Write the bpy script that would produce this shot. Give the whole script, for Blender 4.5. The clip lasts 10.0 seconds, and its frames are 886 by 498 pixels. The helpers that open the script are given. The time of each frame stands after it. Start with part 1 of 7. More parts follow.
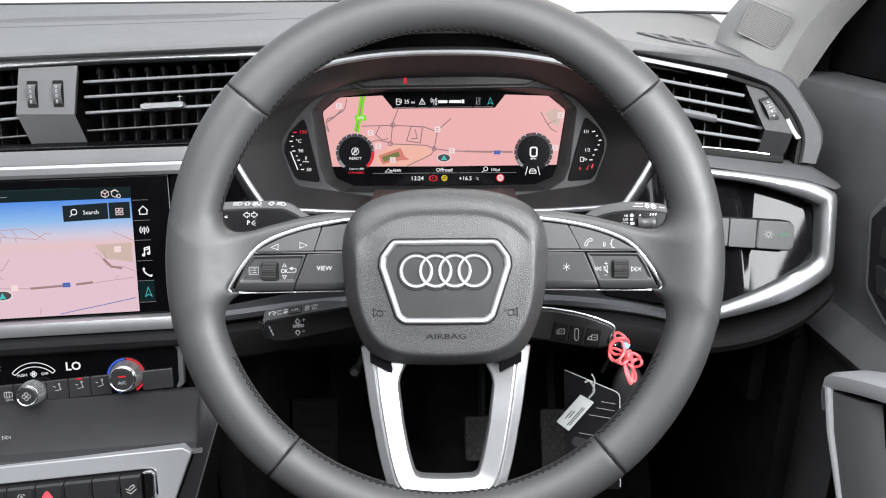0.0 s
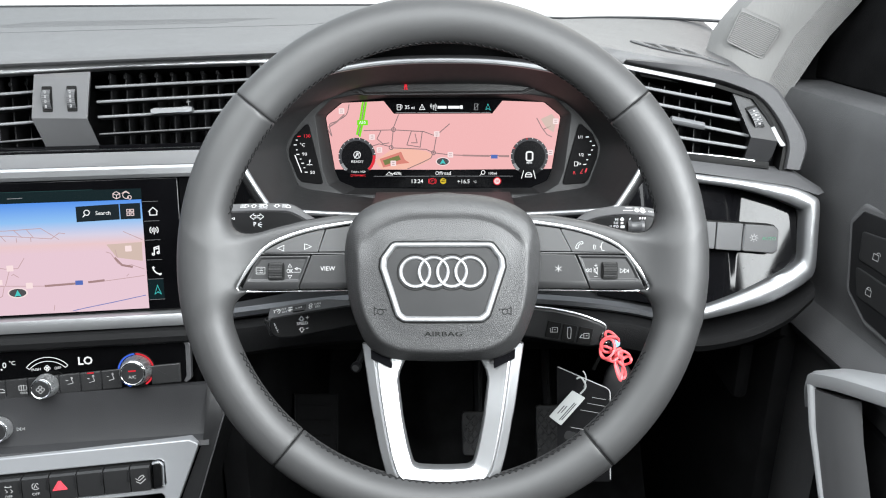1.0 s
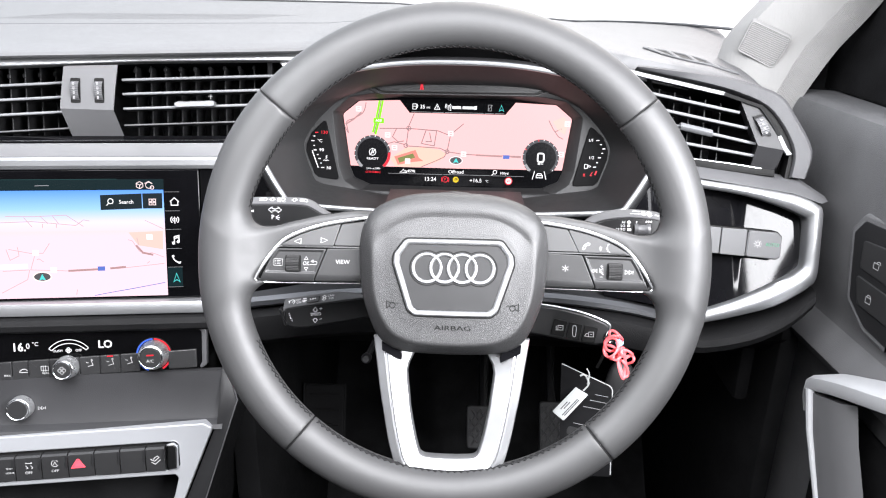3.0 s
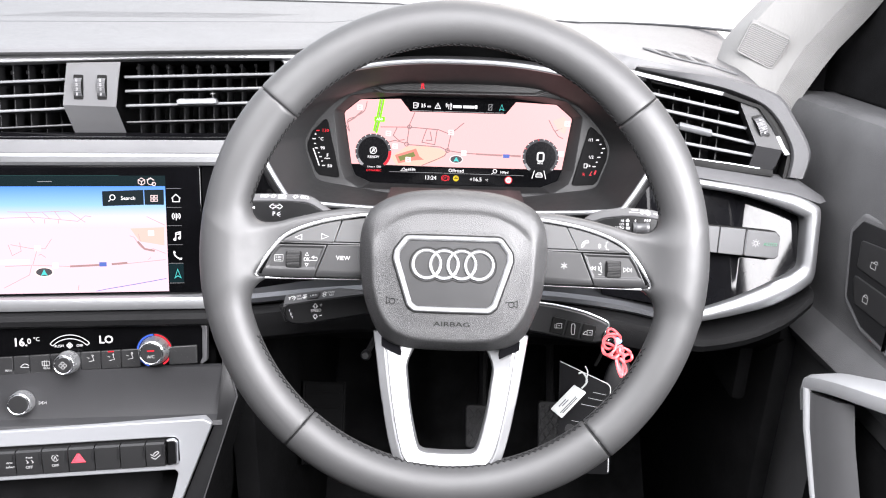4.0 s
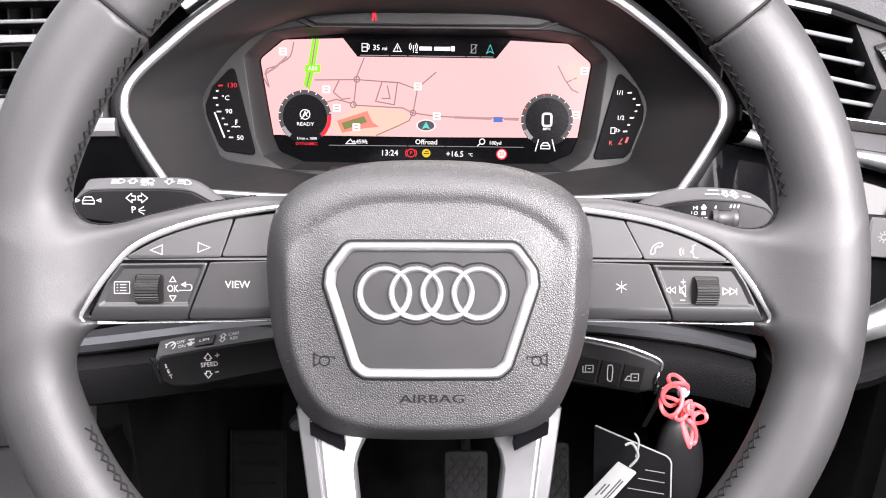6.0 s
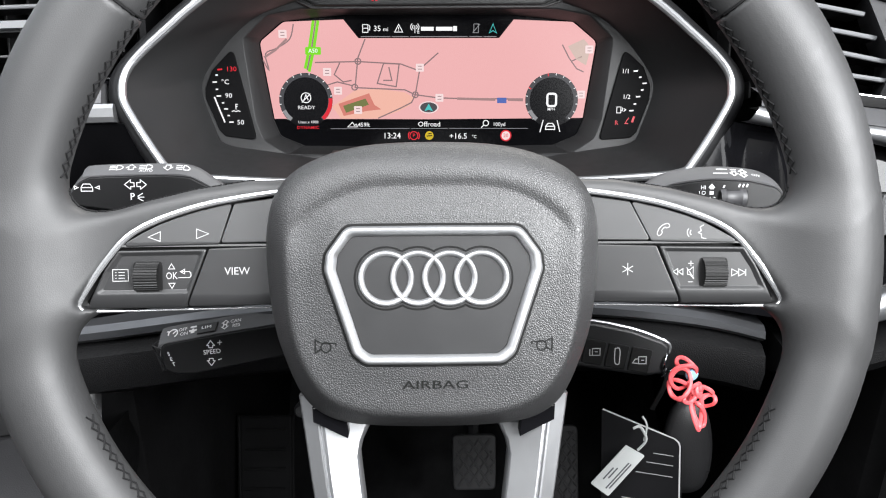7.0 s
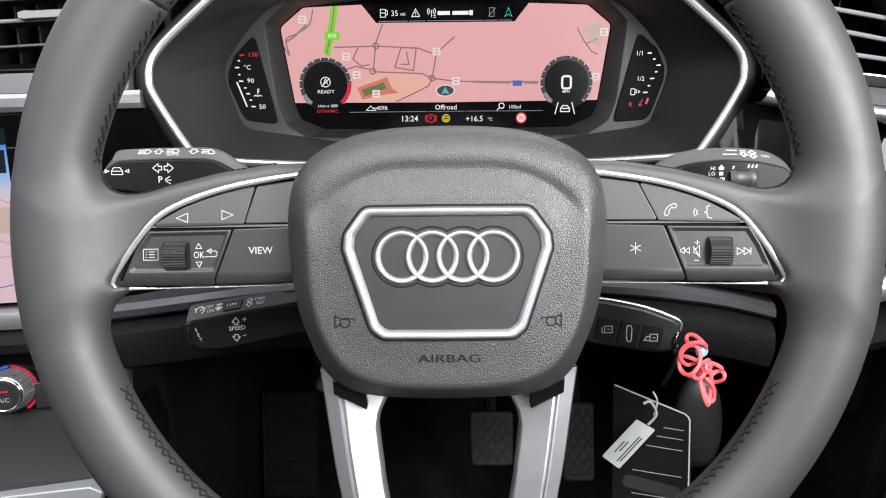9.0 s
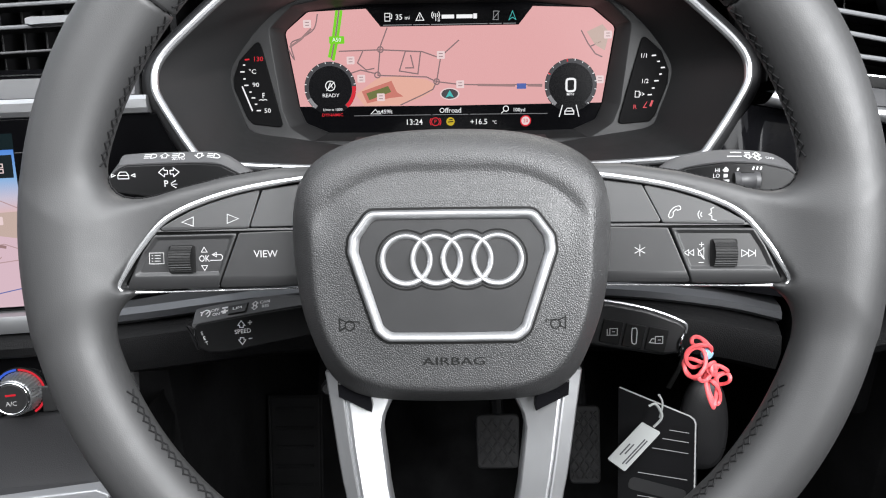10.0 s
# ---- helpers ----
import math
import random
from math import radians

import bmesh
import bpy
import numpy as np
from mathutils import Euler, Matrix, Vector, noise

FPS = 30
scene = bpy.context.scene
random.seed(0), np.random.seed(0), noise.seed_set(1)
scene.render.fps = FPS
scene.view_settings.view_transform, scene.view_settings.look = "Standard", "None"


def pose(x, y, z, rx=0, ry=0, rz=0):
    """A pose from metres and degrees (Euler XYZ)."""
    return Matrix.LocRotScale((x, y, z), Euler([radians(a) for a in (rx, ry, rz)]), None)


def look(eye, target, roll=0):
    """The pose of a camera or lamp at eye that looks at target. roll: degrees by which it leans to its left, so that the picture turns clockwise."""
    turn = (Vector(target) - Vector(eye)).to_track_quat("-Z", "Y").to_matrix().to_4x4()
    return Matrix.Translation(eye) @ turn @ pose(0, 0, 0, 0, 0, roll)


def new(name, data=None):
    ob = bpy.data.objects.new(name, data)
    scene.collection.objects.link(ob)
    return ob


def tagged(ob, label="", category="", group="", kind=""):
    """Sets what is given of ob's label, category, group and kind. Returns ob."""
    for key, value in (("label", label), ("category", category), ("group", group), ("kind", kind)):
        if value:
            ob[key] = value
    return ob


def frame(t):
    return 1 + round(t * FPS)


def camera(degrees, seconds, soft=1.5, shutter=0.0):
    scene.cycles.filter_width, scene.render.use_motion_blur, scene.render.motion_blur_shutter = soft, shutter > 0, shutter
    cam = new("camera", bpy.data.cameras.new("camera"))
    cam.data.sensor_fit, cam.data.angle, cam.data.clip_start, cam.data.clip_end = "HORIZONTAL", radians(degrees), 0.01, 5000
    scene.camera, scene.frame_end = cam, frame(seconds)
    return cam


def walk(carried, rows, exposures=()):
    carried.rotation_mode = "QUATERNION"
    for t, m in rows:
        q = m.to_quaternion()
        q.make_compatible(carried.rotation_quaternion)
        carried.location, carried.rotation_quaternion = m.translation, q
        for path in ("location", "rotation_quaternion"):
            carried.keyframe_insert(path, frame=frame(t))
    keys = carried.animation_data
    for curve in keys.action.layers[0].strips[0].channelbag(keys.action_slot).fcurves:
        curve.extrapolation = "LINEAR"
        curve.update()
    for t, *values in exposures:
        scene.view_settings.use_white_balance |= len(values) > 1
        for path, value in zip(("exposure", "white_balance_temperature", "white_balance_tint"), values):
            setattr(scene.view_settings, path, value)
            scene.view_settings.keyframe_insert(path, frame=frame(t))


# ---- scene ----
import itertools

cam = camera(62.1, 10.0, soft=1.1)
# seconds, eye, and the turn in degrees
ROWS = [
    (0.0, 0.0003, 0.0000, 0.8600, 70.00, 0.48, 0.02),
    (0.5, 0.0011, -0.0271, 0.8716, 69.95, 0.51, 0.13),
    (1.0, 0.0019, -0.0226, 0.8715, 69.81, 0.20, 0.12),
    (1.5, 0.0003, -0.0285, 0.8698, 69.75, -0.17, 0.45),
    (2.0, 0.0022, -0.0323, 0.8771, 69.54, -0.58, 0.71),
    (2.5, 0.0002, -0.0358, 0.8790, 69.47, -0.84, 1.09),
    (4.0, 0.0008, -0.0448, 0.8763, 69.65, -1.39, 1.47),
    (4.5, -0.0009, -0.0081, 0.8666, 70.04, -1.50, 1.29),
    (5.0, -0.0104, 0.0912, 0.8386, 69.94, -1.69, -0.11),
    (5.5, -0.0082, 0.1644, 0.8085, 69.72, -1.42, -1.36),
    (7.0, -0.0030, 0.1821, 0.8017, 67.92, -0.12, -1.38),
    (7.5, -0.0044, 0.1766, 0.8049, 67.54, 0.08, -1.03),
    (8.0, -0.0027, 0.1697, 0.8051, 67.20, 0.30, -0.59),
    (8.5, -0.0010, 0.1692, 0.8052, 66.81, 0.48, -0.15),
    (9.0, -0.0001, 0.1700, 0.8059, 66.48, 0.61, 0.09),
    (9.5, 0.0002, 0.1688, 0.8063, 66.39, 0.77, 0.29),
    (10.0, 0.0006, 0.1693, 0.8062, 66.71, 0.95, 0.44),
]
STOPS = [(0.0, 1.2, 6500, 10), (0.5, 1.25, 6450, 9), (1.0, 1.3, 6400, 7), (2.0, 1.5, 6300, 6), (2.5, 1.8, 6400, 10), (4.0, 1.98, 6550, 14), (4.5, 2.02, 6700, 16), (5.0, 2.12, 6800, 19),
         (5.5, 2.2, 6850, 21), (5.8, 2.0, 6800, 20), (6.7, 1.32, 6550, 12), (7.0, 1.24, 6500, 10), (7.5, 1.12, 6500, 10), (8.5, 1.07, 6500, 10), (10.0, 1.03, 6500, 10)]
walk(cam, [(t, pose(x, y, z, rx, ry, rz)) for t, x, y, z, rx, ry, rz in ROWS], STOPS)

# ---- light: bright overcast day through the car's windows, plus an added overhead lamp ----
world = bpy.data.worlds.new("overcast")
scene.world = world
world.use_nodes = True
wn = world.node_tree.nodes
sky = wn.new("ShaderNodeTexSky")
sky.sky_type = 'NISHITA'
sky.sun_disc = False
sky.sun_elevation = radians(48)
sky.sun_rotation = radians(20)
sky.air_density, sky.dust_density, sky.ozone_density = 1.0, 4.0, 0.3
haze = wn.new("ShaderNodeMixRGB")
haze.inputs[0].default_value = 0.75
haze.inputs[2].default_value = (9.0, 9.2, 9.6, 1)
world.node_tree.links.new(sky.outputs[0], haze.inputs[1])
world.node_tree.links.new(haze.outputs[0], wn["Background"].inputs[0])
wn["Background"].inputs[1].default_value = 0.12
sun_data = bpy.data.lights.new("sun", 'SUN')
sun_data.energy, sun_data.angle, sun_data.color = 0.5, radians(25), (1.0, 0.97, 0.93)
sun = new("sun", sun_data)
sun.matrix_world = look((0.5, 1.3, 1.7), (0, 0, 0))


def window_light(name, x, y, z, target, w, h, watts):
    """An area lamp standing in for daylight at an opening."""
    la = bpy.data.lights.new(name, 'AREA')
    la.shape, la.size, la.size_y, la.energy, la.color = 'RECTANGLE', w, h, watts, (0.97, 0.985, 1.0)
    ob = new(name, la)
    ob.matrix_world = look((x, y, z), target)
    return ob


window_light("window_light_driver", 0.455, -0.02, 0.965, (-0.4, 0.08, 0.88), 0.51, 0.34, 14.0)
# overhead fill lamp, added to brighten the wheel from above
window_light("fill_light_roof", -0.15, 0.0, 1.225, (-0.12, 0.10, 0.60), 0.9, 0.54, 10.0)

# ---- helpers of this scene; all local sizes are in millimetres ----
MM = 0.001


def thing(name, label, category, m=None, group="", kind=""):
    ob = new(name)
    ob.empty_display_size = 0.02
    if m is not None:
        ob.matrix_world = m
    return tagged(ob, label, category, group, kind)


def finish(bm, sharp):
    bm.transform(Matrix.Scale(MM, 4))
    bmesh.ops.recalc_face_normals(bm, faces=bm.faces)
    for f in bm.faces:
        f.smooth = True
    for e in bm.edges:
        if len(e.link_faces) == 2 and e.calc_face_angle(0) > radians(sharp):
            e.smooth = False
    if sharp < 60:
        for f in bm.faces:
            if len(f.verts) > 4:
                for e in f.edges:
                    e.smooth = False


def part(name, bm, material, parent=None, label="", sharp=32):
    finish(bm, sharp)
    me = bpy.data.meshes.new(name)
    bm.to_mesh(me)
    bm.free()
    me.materials.append(material)
    ob = new(name, me)
    if parent is not None:
        ob.parent = parent
    if label:
        ob["label"] = label
    return ob


def solid(name, bm, material, label, category, m=None, kind="", group="", sharp=32):
    ob = part(name, bm, material, None, "", sharp)
    if m is not None:
        ob.matrix_world = m
    return tagged(ob, label, category, group, kind)


def join(*many):
    out = bmesh.new()
    for b in many:
        me = bpy.data.meshes.new("tmp")
        b.to_mesh(me)
        b.free()
        out.from_mesh(me)
        bpy.data.meshes.remove(me)
    return out


def box(x0, x1, y0, y1, z0, z1, r=0.0, seg=2):
    bm = bmesh.new()
    bmesh.ops.create_cube(bm, size=1)
    for v in bm.verts:
        v.co = Vector(((x0 + x1) / 2 + v.co.x * (x1 - x0), (y0 + y1) / 2 + v.co.y * (y1 - y0), (z0 + z1) / 2 + v.co.z * (z1 - z0)))
    if r:
        bmesh.ops.bevel(bm, geom=list(bm.edges), offset=r, segments=seg, profile=0.5, affect='EDGES', clamp_overlap=True)
    return bm


def mirror2(pts):
    """The right half of an outline, from its top on the axis down, closed by its mirror."""
    left = [(-x, y) for x, y in reversed(pts) if abs(x) > 1e-6]
    return list(pts) + left


def rounded(pts, r, seg=4):
    """A closed polygon with rounded corners; r is one radius or one for each corner."""
    out = []
    n = len(pts)
    for i in range(n):
        p = Vector(pts[i])
        a, b = Vector(pts[i - 1]) - p, Vector(pts[(i + 1) % n]) - p
        rad = r[i] if isinstance(r, (list, tuple)) else r
        ang = a.angle(b)
        d = min(rad / max(math.tan(ang / 2), 1e-3), a.length * 0.45, b.length * 0.45)
        if d < 1e-4:
            out.append(tuple(p))
            continue
        p0, p1 = p + a.normalized() * d, p + b.normalized() * d
        for k in range(seg + 1):
            t = k / seg
            q = p0 * (1 - t) ** 2 + p * 2 * t * (1 - t) + p1 * t * t
            out.append(tuple(q))
    return out


def smooth_loop(pts, n=8, closed=True):
    """Catmull-Rom through the points."""
    P = [Vector(p) for p in pts]
    m = len(P)
    out = []
    for i in range(m if closed else m - 1):
        if closed:
            a, b, c, d = P[i - 1], P[i], P[(i + 1) % m], P[(i + 2) % m]
        else:
            a, b, c, d = P[max(i - 1, 0)], P[i], P[i + 1], P[min(i + 2, m - 1)]
        for k in range(n):
            t = k / n
            out.append(tuple(0.5 * (2 * b + (c - a) * t + (2 * a - 5 * b + 4 * c - d) * t * t + (3 * b - a - 3 * c + d) * t ** 3)))
    if not closed:
        out.append(tuple(P[-1]))
    return out


def inset(pts, d):
    """A closed outline moved inwards by d."""
    n = len(pts)
    area = sum(pts[i - 1][0] * pts[i][1] - pts[i][0] * pts[i - 1][1] for i in range(n))
    s = 1 if area > 0 else -1
    out = []
    for i in range(n):
        a, b, c = Vector(pts[i - 1][:2]), Vector(pts[i][:2]), Vector(pts[(i + 1) % n][:2])
        e, f = (b - a), (c - b)
        if e.length < 1e-6 or f.length < 1e-6:
            e = f = c - a
        e.normalize(), f.normalize()
        na, nb = Vector((-e.y, e.x)) * s, Vector((-f.y, f.x)) * s
        k = na + nb
        k = k / max(k.length_squared, 0.6) * 2
        out.append(tuple(b + k * d))
    return out


def loft(loops, cap0=True, cap1=True, closed=True):
    bm = bmesh.new()
    rows = [[bm.verts.new(Vector(p)) for p in loop] for loop in loops]
    n = len(rows[0])
    for a, b in zip(rows, rows[1:]):
        for i in range(n if closed else n - 1):
            j = (i + 1) % n
            bm.faces.new((a[i], a[j], b[j], b[i]))
    if closed and cap0:
        bm.faces.new(rows[0])
    if closed and cap1:
        bm.faces.new(rows[-1])
    return bm


def plate(pts, z0, z1, r=0.6, seg=2):
    """A flat piece with the outline pts between the heights z0 and z1, its upper edge rounded by r."""
    lp = lambda d, z: [(p[0], p[1], z) for p in (inset(pts, d) if d else pts)]
    loops = [lp(0, z0)]
    if r:
        for k in range(seg + 1):
            a = math.pi / 2 * k / seg
            loops.append(lp(r * (1 - math.cos(a)), z1 - r + r * math.sin(a)))
    else:
        loops.append(lp(0, z1))
    return loft(loops)


def tube(path, r, n=8, closed=False, flat=1.0, up=(0, 0, 1), ends=True):
    """A round or oval bar along a path; flat squeezes it along up."""
    P = [Vector(p) for p in path]
    m = len(P)
    up = Vector(up)
    rows = []
    for i in range(m):
        t = (P[(i + 1) % m] - P[i - 1]) if closed else (P[min(i + 1, m - 1)] - P[max(i - 1, 0)])
        t.normalize()
        s = t.cross(up)
        if s.length < 1e-4:
            s = t.cross(Vector((1, 0, 0)))
        s.normalize()
        w = s.cross(t)
        rr = r[i] if isinstance(r, (list, tuple)) else r
        rows.append([P[i] + s * math.cos(2 * math.pi * k / n) * rr + w * math.sin(2 * math.pi * k / n) * rr * flat for k in range(n)])
    if closed:
        rows.append(rows[0])
        bm = loft(rows, False, False)
        bmesh.ops.remove_doubles(bm, verts=bm.verts, dist=1e-5)
        return bm
    return loft(rows, ends, ends)


def lathe(profile, n=32):
    """Round about the z axis; profile rows of (radius, z)."""
    loops = [[(max(r, 1e-3) * math.cos(2 * math.pi * k / n), max(r, 1e-3) * math.sin(2 * math.pi * k / n), z) for k in range(n)] for r, z in profile]
    return loft(loops)


def torus(cx, cy, cz, R, r, n=48, m=10):
    return tube([(cx + R * math.cos(2 * math.pi * k / n), cy + R * math.sin(2 * math.pi * k / n), cz) for k in range(n)], r, m, True)


def arc(cx, cy, r, a0, a1, n=16, ry=None):
    ry = r if ry is None else ry
    return [(cx + r * math.cos(radians(a0 + (a1 - a0) * k / n)), cy + ry * math.sin(radians(a0 + (a1 - a0) * k / n))) for k in range(n + 1)]


def disc(cx, cy, r, z0, z1, n=32, ry=None, bev=0):
    return plate(arc(cx, cy, r, 0, 360 - 360 / n, n - 1, ry), z0, z1, bev)


def lines(polys, w, z0=0.0, h=0.15):
    """Thin flat strokes along polylines, for printed marks."""
    bm = bmesh.new()
    for poly in polys:
        P = [Vector((p[0], p[1])) for p in poly]
        closed = len(P) > 2 and (P[0] - P[-1]).length < 1e-6
        if closed:
            P = P[:-1]
        n = len(P)
        L, R = [], []
        for i in range(n):
            a = P[i - 1] if (i or closed) else None
            c = P[(i + 1) % n] if (i < n - 1 or closed) else None
            if a is None:
                d = c - P[i]
            elif c is None:
                d = P[i] - a
            else:
                d = (P[i] - a).normalized() + (c - P[i]).normalized()
            if d.length < 1e-6:
                d = Vector((1, 0))
            d.normalize()
            k = 1.0
            if a is not None and c is not None:
                k = 1 / max(0.5, abs(d.dot((c - P[i]).normalized())))
            o = Vector((-d.y, d.x)) * w / 2 * k
            L.append(bm.verts.new((*(P[i] + o), z0 + h)))
            R.append(bm.verts.new((*(P[i] - o), z0 + h)))
        for i in range(n if closed else n - 1):
            j = (i + 1) % n
            bm.faces.new((L[i], R[i], R[j], L[j]))
    return bm


def text(body, size, x, y, z, material, parent, name="lettering", align='CENTER', turn=0.0, squeeze=1.0, m=None, bold=0.004):
    """Lettering in the built-in font, size as the height of a capital, standing on its parent's x-y plane."""
    cu = bpy.data.curves.new("tmp", 'FONT')
    cu.body, cu.align_x, cu.align_y = body, align, 'CENTER'
    cu.size, cu.resolution_u = size / 0.7 * MM, 2
    cu.offset = bold * size * MM
    tmp = bpy.data.objects.new("tmp", cu)
    scene.collection.objects.link(tmp)
    bpy.context.view_layer.update()
    me = bpy.data.meshes.new_from_object(tmp.evaluated_get(bpy.context.evaluated_depsgraph_get()))
    bpy.data.objects.remove(tmp)
    bpy.data.curves.remove(cu)
    me.transform((m or Matrix()) @ Matrix.Translation((x * MM, y * MM, z * MM)) @ Matrix.Rotation(radians(turn), 4, 'Z') @ Matrix.Diagonal((squeeze, 1, 1, 1)))
    me.name = name
    me.materials.clear()
    me.materials.append(material)
    ob = new(name, me)
    ob.parent = parent
    return ob


def resample(pts, n):
    """A closed outline as n points at even steps along it."""
    P = [Vector(p) for p in pts]
    seg = [(P[(i + 1) % len(P)] - P[i]).length for i in range(len(P))]
    tot = sum(seg)
    out, i, acc = [], 0, 0.0
    for k in range(n):
        d = tot * k / n
        while acc + seg[i] < d:
            acc += seg[i]
            i += 1
        out.append(tuple(P[i].lerp(P[(i + 1) % len(P)], (d - acc) / max(seg[i], 1e-9))))
    return out


def bent(bm, f):
    for v in bm.verts:
        v.co = Vector(f(v.co))
    return bm


def moved(bm, m):
    bm.transform(m)
    return bm


def at_mm(x, y, z, rx=0, ry=0, rz=0):
    return Matrix.LocRotScale((x, y, z), Euler([radians(a) for a in (rx, ry, rz)]), None)


# ---- materials ----
def material(name, color, rough=0.5, metal=0.0, bump=0.0, scale=400.0, kind="noise", vary=0.12, coat=0.0, spec=0.5, rough_vary=0.12, stretch=(1, 1, 1), dirt=0.0):
    """A surface with grain at one scale and slow unevenness at another."""
    mt = bpy.data.materials.new(name)
    mt.use_nodes = True
    nt = mt.node_tree
    N, L = nt.nodes, nt.links
    b = N["Principled BSDF"]
    b.inputs["Metallic"].default_value = metal
    b.inputs["Specular IOR Level"].default_value = spec
    b.inputs["Coat Weight"].default_value = coat
    b.inputs["Coat Roughness"].default_value = 0.04
    tc = N.new("ShaderNodeTexCoord")
    mp = N.new("ShaderNodeMapping")
    mp.inputs["Scale"].default_value = stretch
    L.new(tc.outputs["Object"], mp.inputs[0])
    slow = N.new("ShaderNodeTexNoise")
    slow.inputs["Scale"].default_value = 28.0
    slow.inputs["Detail"].default_value = 5.0
    L.new(mp.outputs[0], slow.inputs["Vector"])
    cr = N.new("ShaderNodeValToRGB")
    c = Vector(color)
    cr.color_ramp.elements[0].position, cr.color_ramp.elements[1].position = 0.3, 0.7
    cr.color_ramp.elements[0].color = (*(c * (1 - vary)), 1)
    cr.color_ramp.elements[1].color = (*(c * (1 + vary)), 1)
    L.new(slow.outputs["Fac"], cr.inputs[0])
    L.new(cr.outputs[0], b.inputs["Base Color"])
    rr = N.new("ShaderNodeMapRange")
    rr.inputs["To Min"].default_value = max(0.02, rough * (1 - rough_vary))
    rr.inputs["To Max"].default_value = min(1.0, rough * (1 + rough_vary))
    fine = N.new("ShaderNodeTexNoise")
    fine.inputs["Scale"].default_value = 160.0
    fine.inputs["Detail"].default_value = 6.0
    L.new(mp.outputs[0], fine.inputs["Vector"])
    L.new(fine.outputs["Fac"], rr.inputs["Value"])
    L.new(rr.outputs[0], b.inputs["Roughness"])
    if bump:
        if kind == "noise":
            g = N.new("ShaderNodeTexNoise")
            g.inputs["Detail"].default_value = 3.0
            out = g.outputs["Fac"]
        else:
            g = N.new("ShaderNodeTexVoronoi")
            g.feature = 'DISTANCE_TO_EDGE'
            pebble = N.new("ShaderNodeMapRange")
            pebble.interpolation_type = 'SMOOTHSTEP'
            pebble.inputs["From Max"].default_value = 0.28
            L.new(g.outputs["Distance"], pebble.inputs["Value"])
            out = pebble.outputs[0]
        g.inputs["Scale"].default_value = scale
        warp = N.new("ShaderNodeTexNoise")
        warp.inputs["Scale"].default_value = scale * 0.5
        mx = N.new("ShaderNodeMixRGB")
        mx.inputs[0].default_value = 0.0002 if kind != "noise" else 0.0
        L.new(mp.outputs[0], warp.inputs["Vector"])
        L.new(mp.outputs[0], mx.inputs[1])
        L.new(warp.outputs["Color"], mx.inputs[2])
        L.new(mx.outputs[0], g.inputs["Vector"])
        bp = N.new("ShaderNodeBump")
        bp.inputs["Strength"].default_value = bump
        bp.inputs["Distance"].default_value = 0.0004
        L.new(out, bp.inputs["Height"])
        L.new(bp.outputs[0], b.inputs["Normal"])
    return mt


def glow(name, color, strength=1.0):
    mt = bpy.data.materials.new(name)
    mt.use_nodes = True
    b = mt.node_tree.nodes["Principled BSDF"]
    b.inputs["Base Color"].default_value = (0.0015, 0.0015, 0.0015, 1)
    b.inputs["Roughness"].default_value = 0.25
    b.inputs["Specular IOR Level"].default_value = 0.1
    b.inputs["Emission Color"].default_value = (*color, 1)
    b.inputs["Emission Strength"].default_value = strength
    return mt


LEATHER = material("smooth leather", (0.021, 0.021, 0.0214), 0.53, spec=0.40, bump=0.07, scale=1250, kind="voronoi", vary=0.06)
GRAIN = material("grained leather", (0.017, 0.017, 0.0174), 0.43, spec=0.42, bump=0.30, scale=1050, kind="voronoi", vary=0.08)
SOFT = material("soft dashboard plastic", (0.062, 0.062, 0.064), 0.6, bump=0.3, scale=800, kind="voronoi", vary=0.08)
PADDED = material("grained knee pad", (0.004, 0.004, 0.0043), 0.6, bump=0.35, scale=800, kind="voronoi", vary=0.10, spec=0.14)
BOWL = material("matt black instrument hood", (0.015, 0.015, 0.0154), 0.5, bump=0.15, scale=1500, vary=0.08, spec=0.25)
SCALEBLACK = material("dark scale panel", (0.003, 0.003, 0.0032), 0.6, vary=0.1, spec=0.03)
# the lower strip's shade is put into a darker silver than the frame's
SHADED_STRIP = material("shaded satin strip", (0.075, 0.077, 0.082), 0.30, metal=0.7, vary=0.02, rough_vary=0.03)
STRIPSILVER = material("brushed strip silver", (0.20, 0.202, 0.207), 0.42, metal=0.7, vary=0.03)
PULL = material("pull silver", (0.36, 0.365, 0.375), 0.42, metal=0.3, vary=0.03)
POSTGREY = material("post grey", (0.062, 0.062, 0.064), 0.5, bump=0.2, scale=1500, vary=0.05, spec=0.3)
ENDGREY = material("grained end cap grey", (0.040, 0.040, 0.042), 0.5, bump=0.3, scale=1100, kind="voronoi", vary=0.05, spec=0.3)
DOORSKIN = material("grained door skin", (0.066, 0.066, 0.068), 0.5, bump=0.35, scale=700, kind="voronoi", vary=0.10, spec=0.35)
HARD = material("hard black plastic", (0.008, 0.008, 0.0085), 0.42, bump=0.3, scale=1400, vary=0.12, spec=0.28)
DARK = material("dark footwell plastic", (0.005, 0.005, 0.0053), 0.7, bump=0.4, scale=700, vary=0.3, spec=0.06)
BUTTON = material("button plastic", (0.012, 0.012, 0.0124), 0.42, spec=0.38, bump=0.04, scale=2600, vary=0.06)
ROLLER = material("black roller rubber", (0.005, 0.005, 0.005), 0.5, spec=0.25, vary=0.05)
STALK = material("satin black stalk plastic", (0.006, 0.006, 0.0063), 0.45, spec=0.2, bump=0.05, scale=2600, vary=0.06)
GREYPLASTIC = material("grey plastic", (0.055, 0.055, 0.057), 0.45, bump=0.2, scale=1500, vary=0.05)
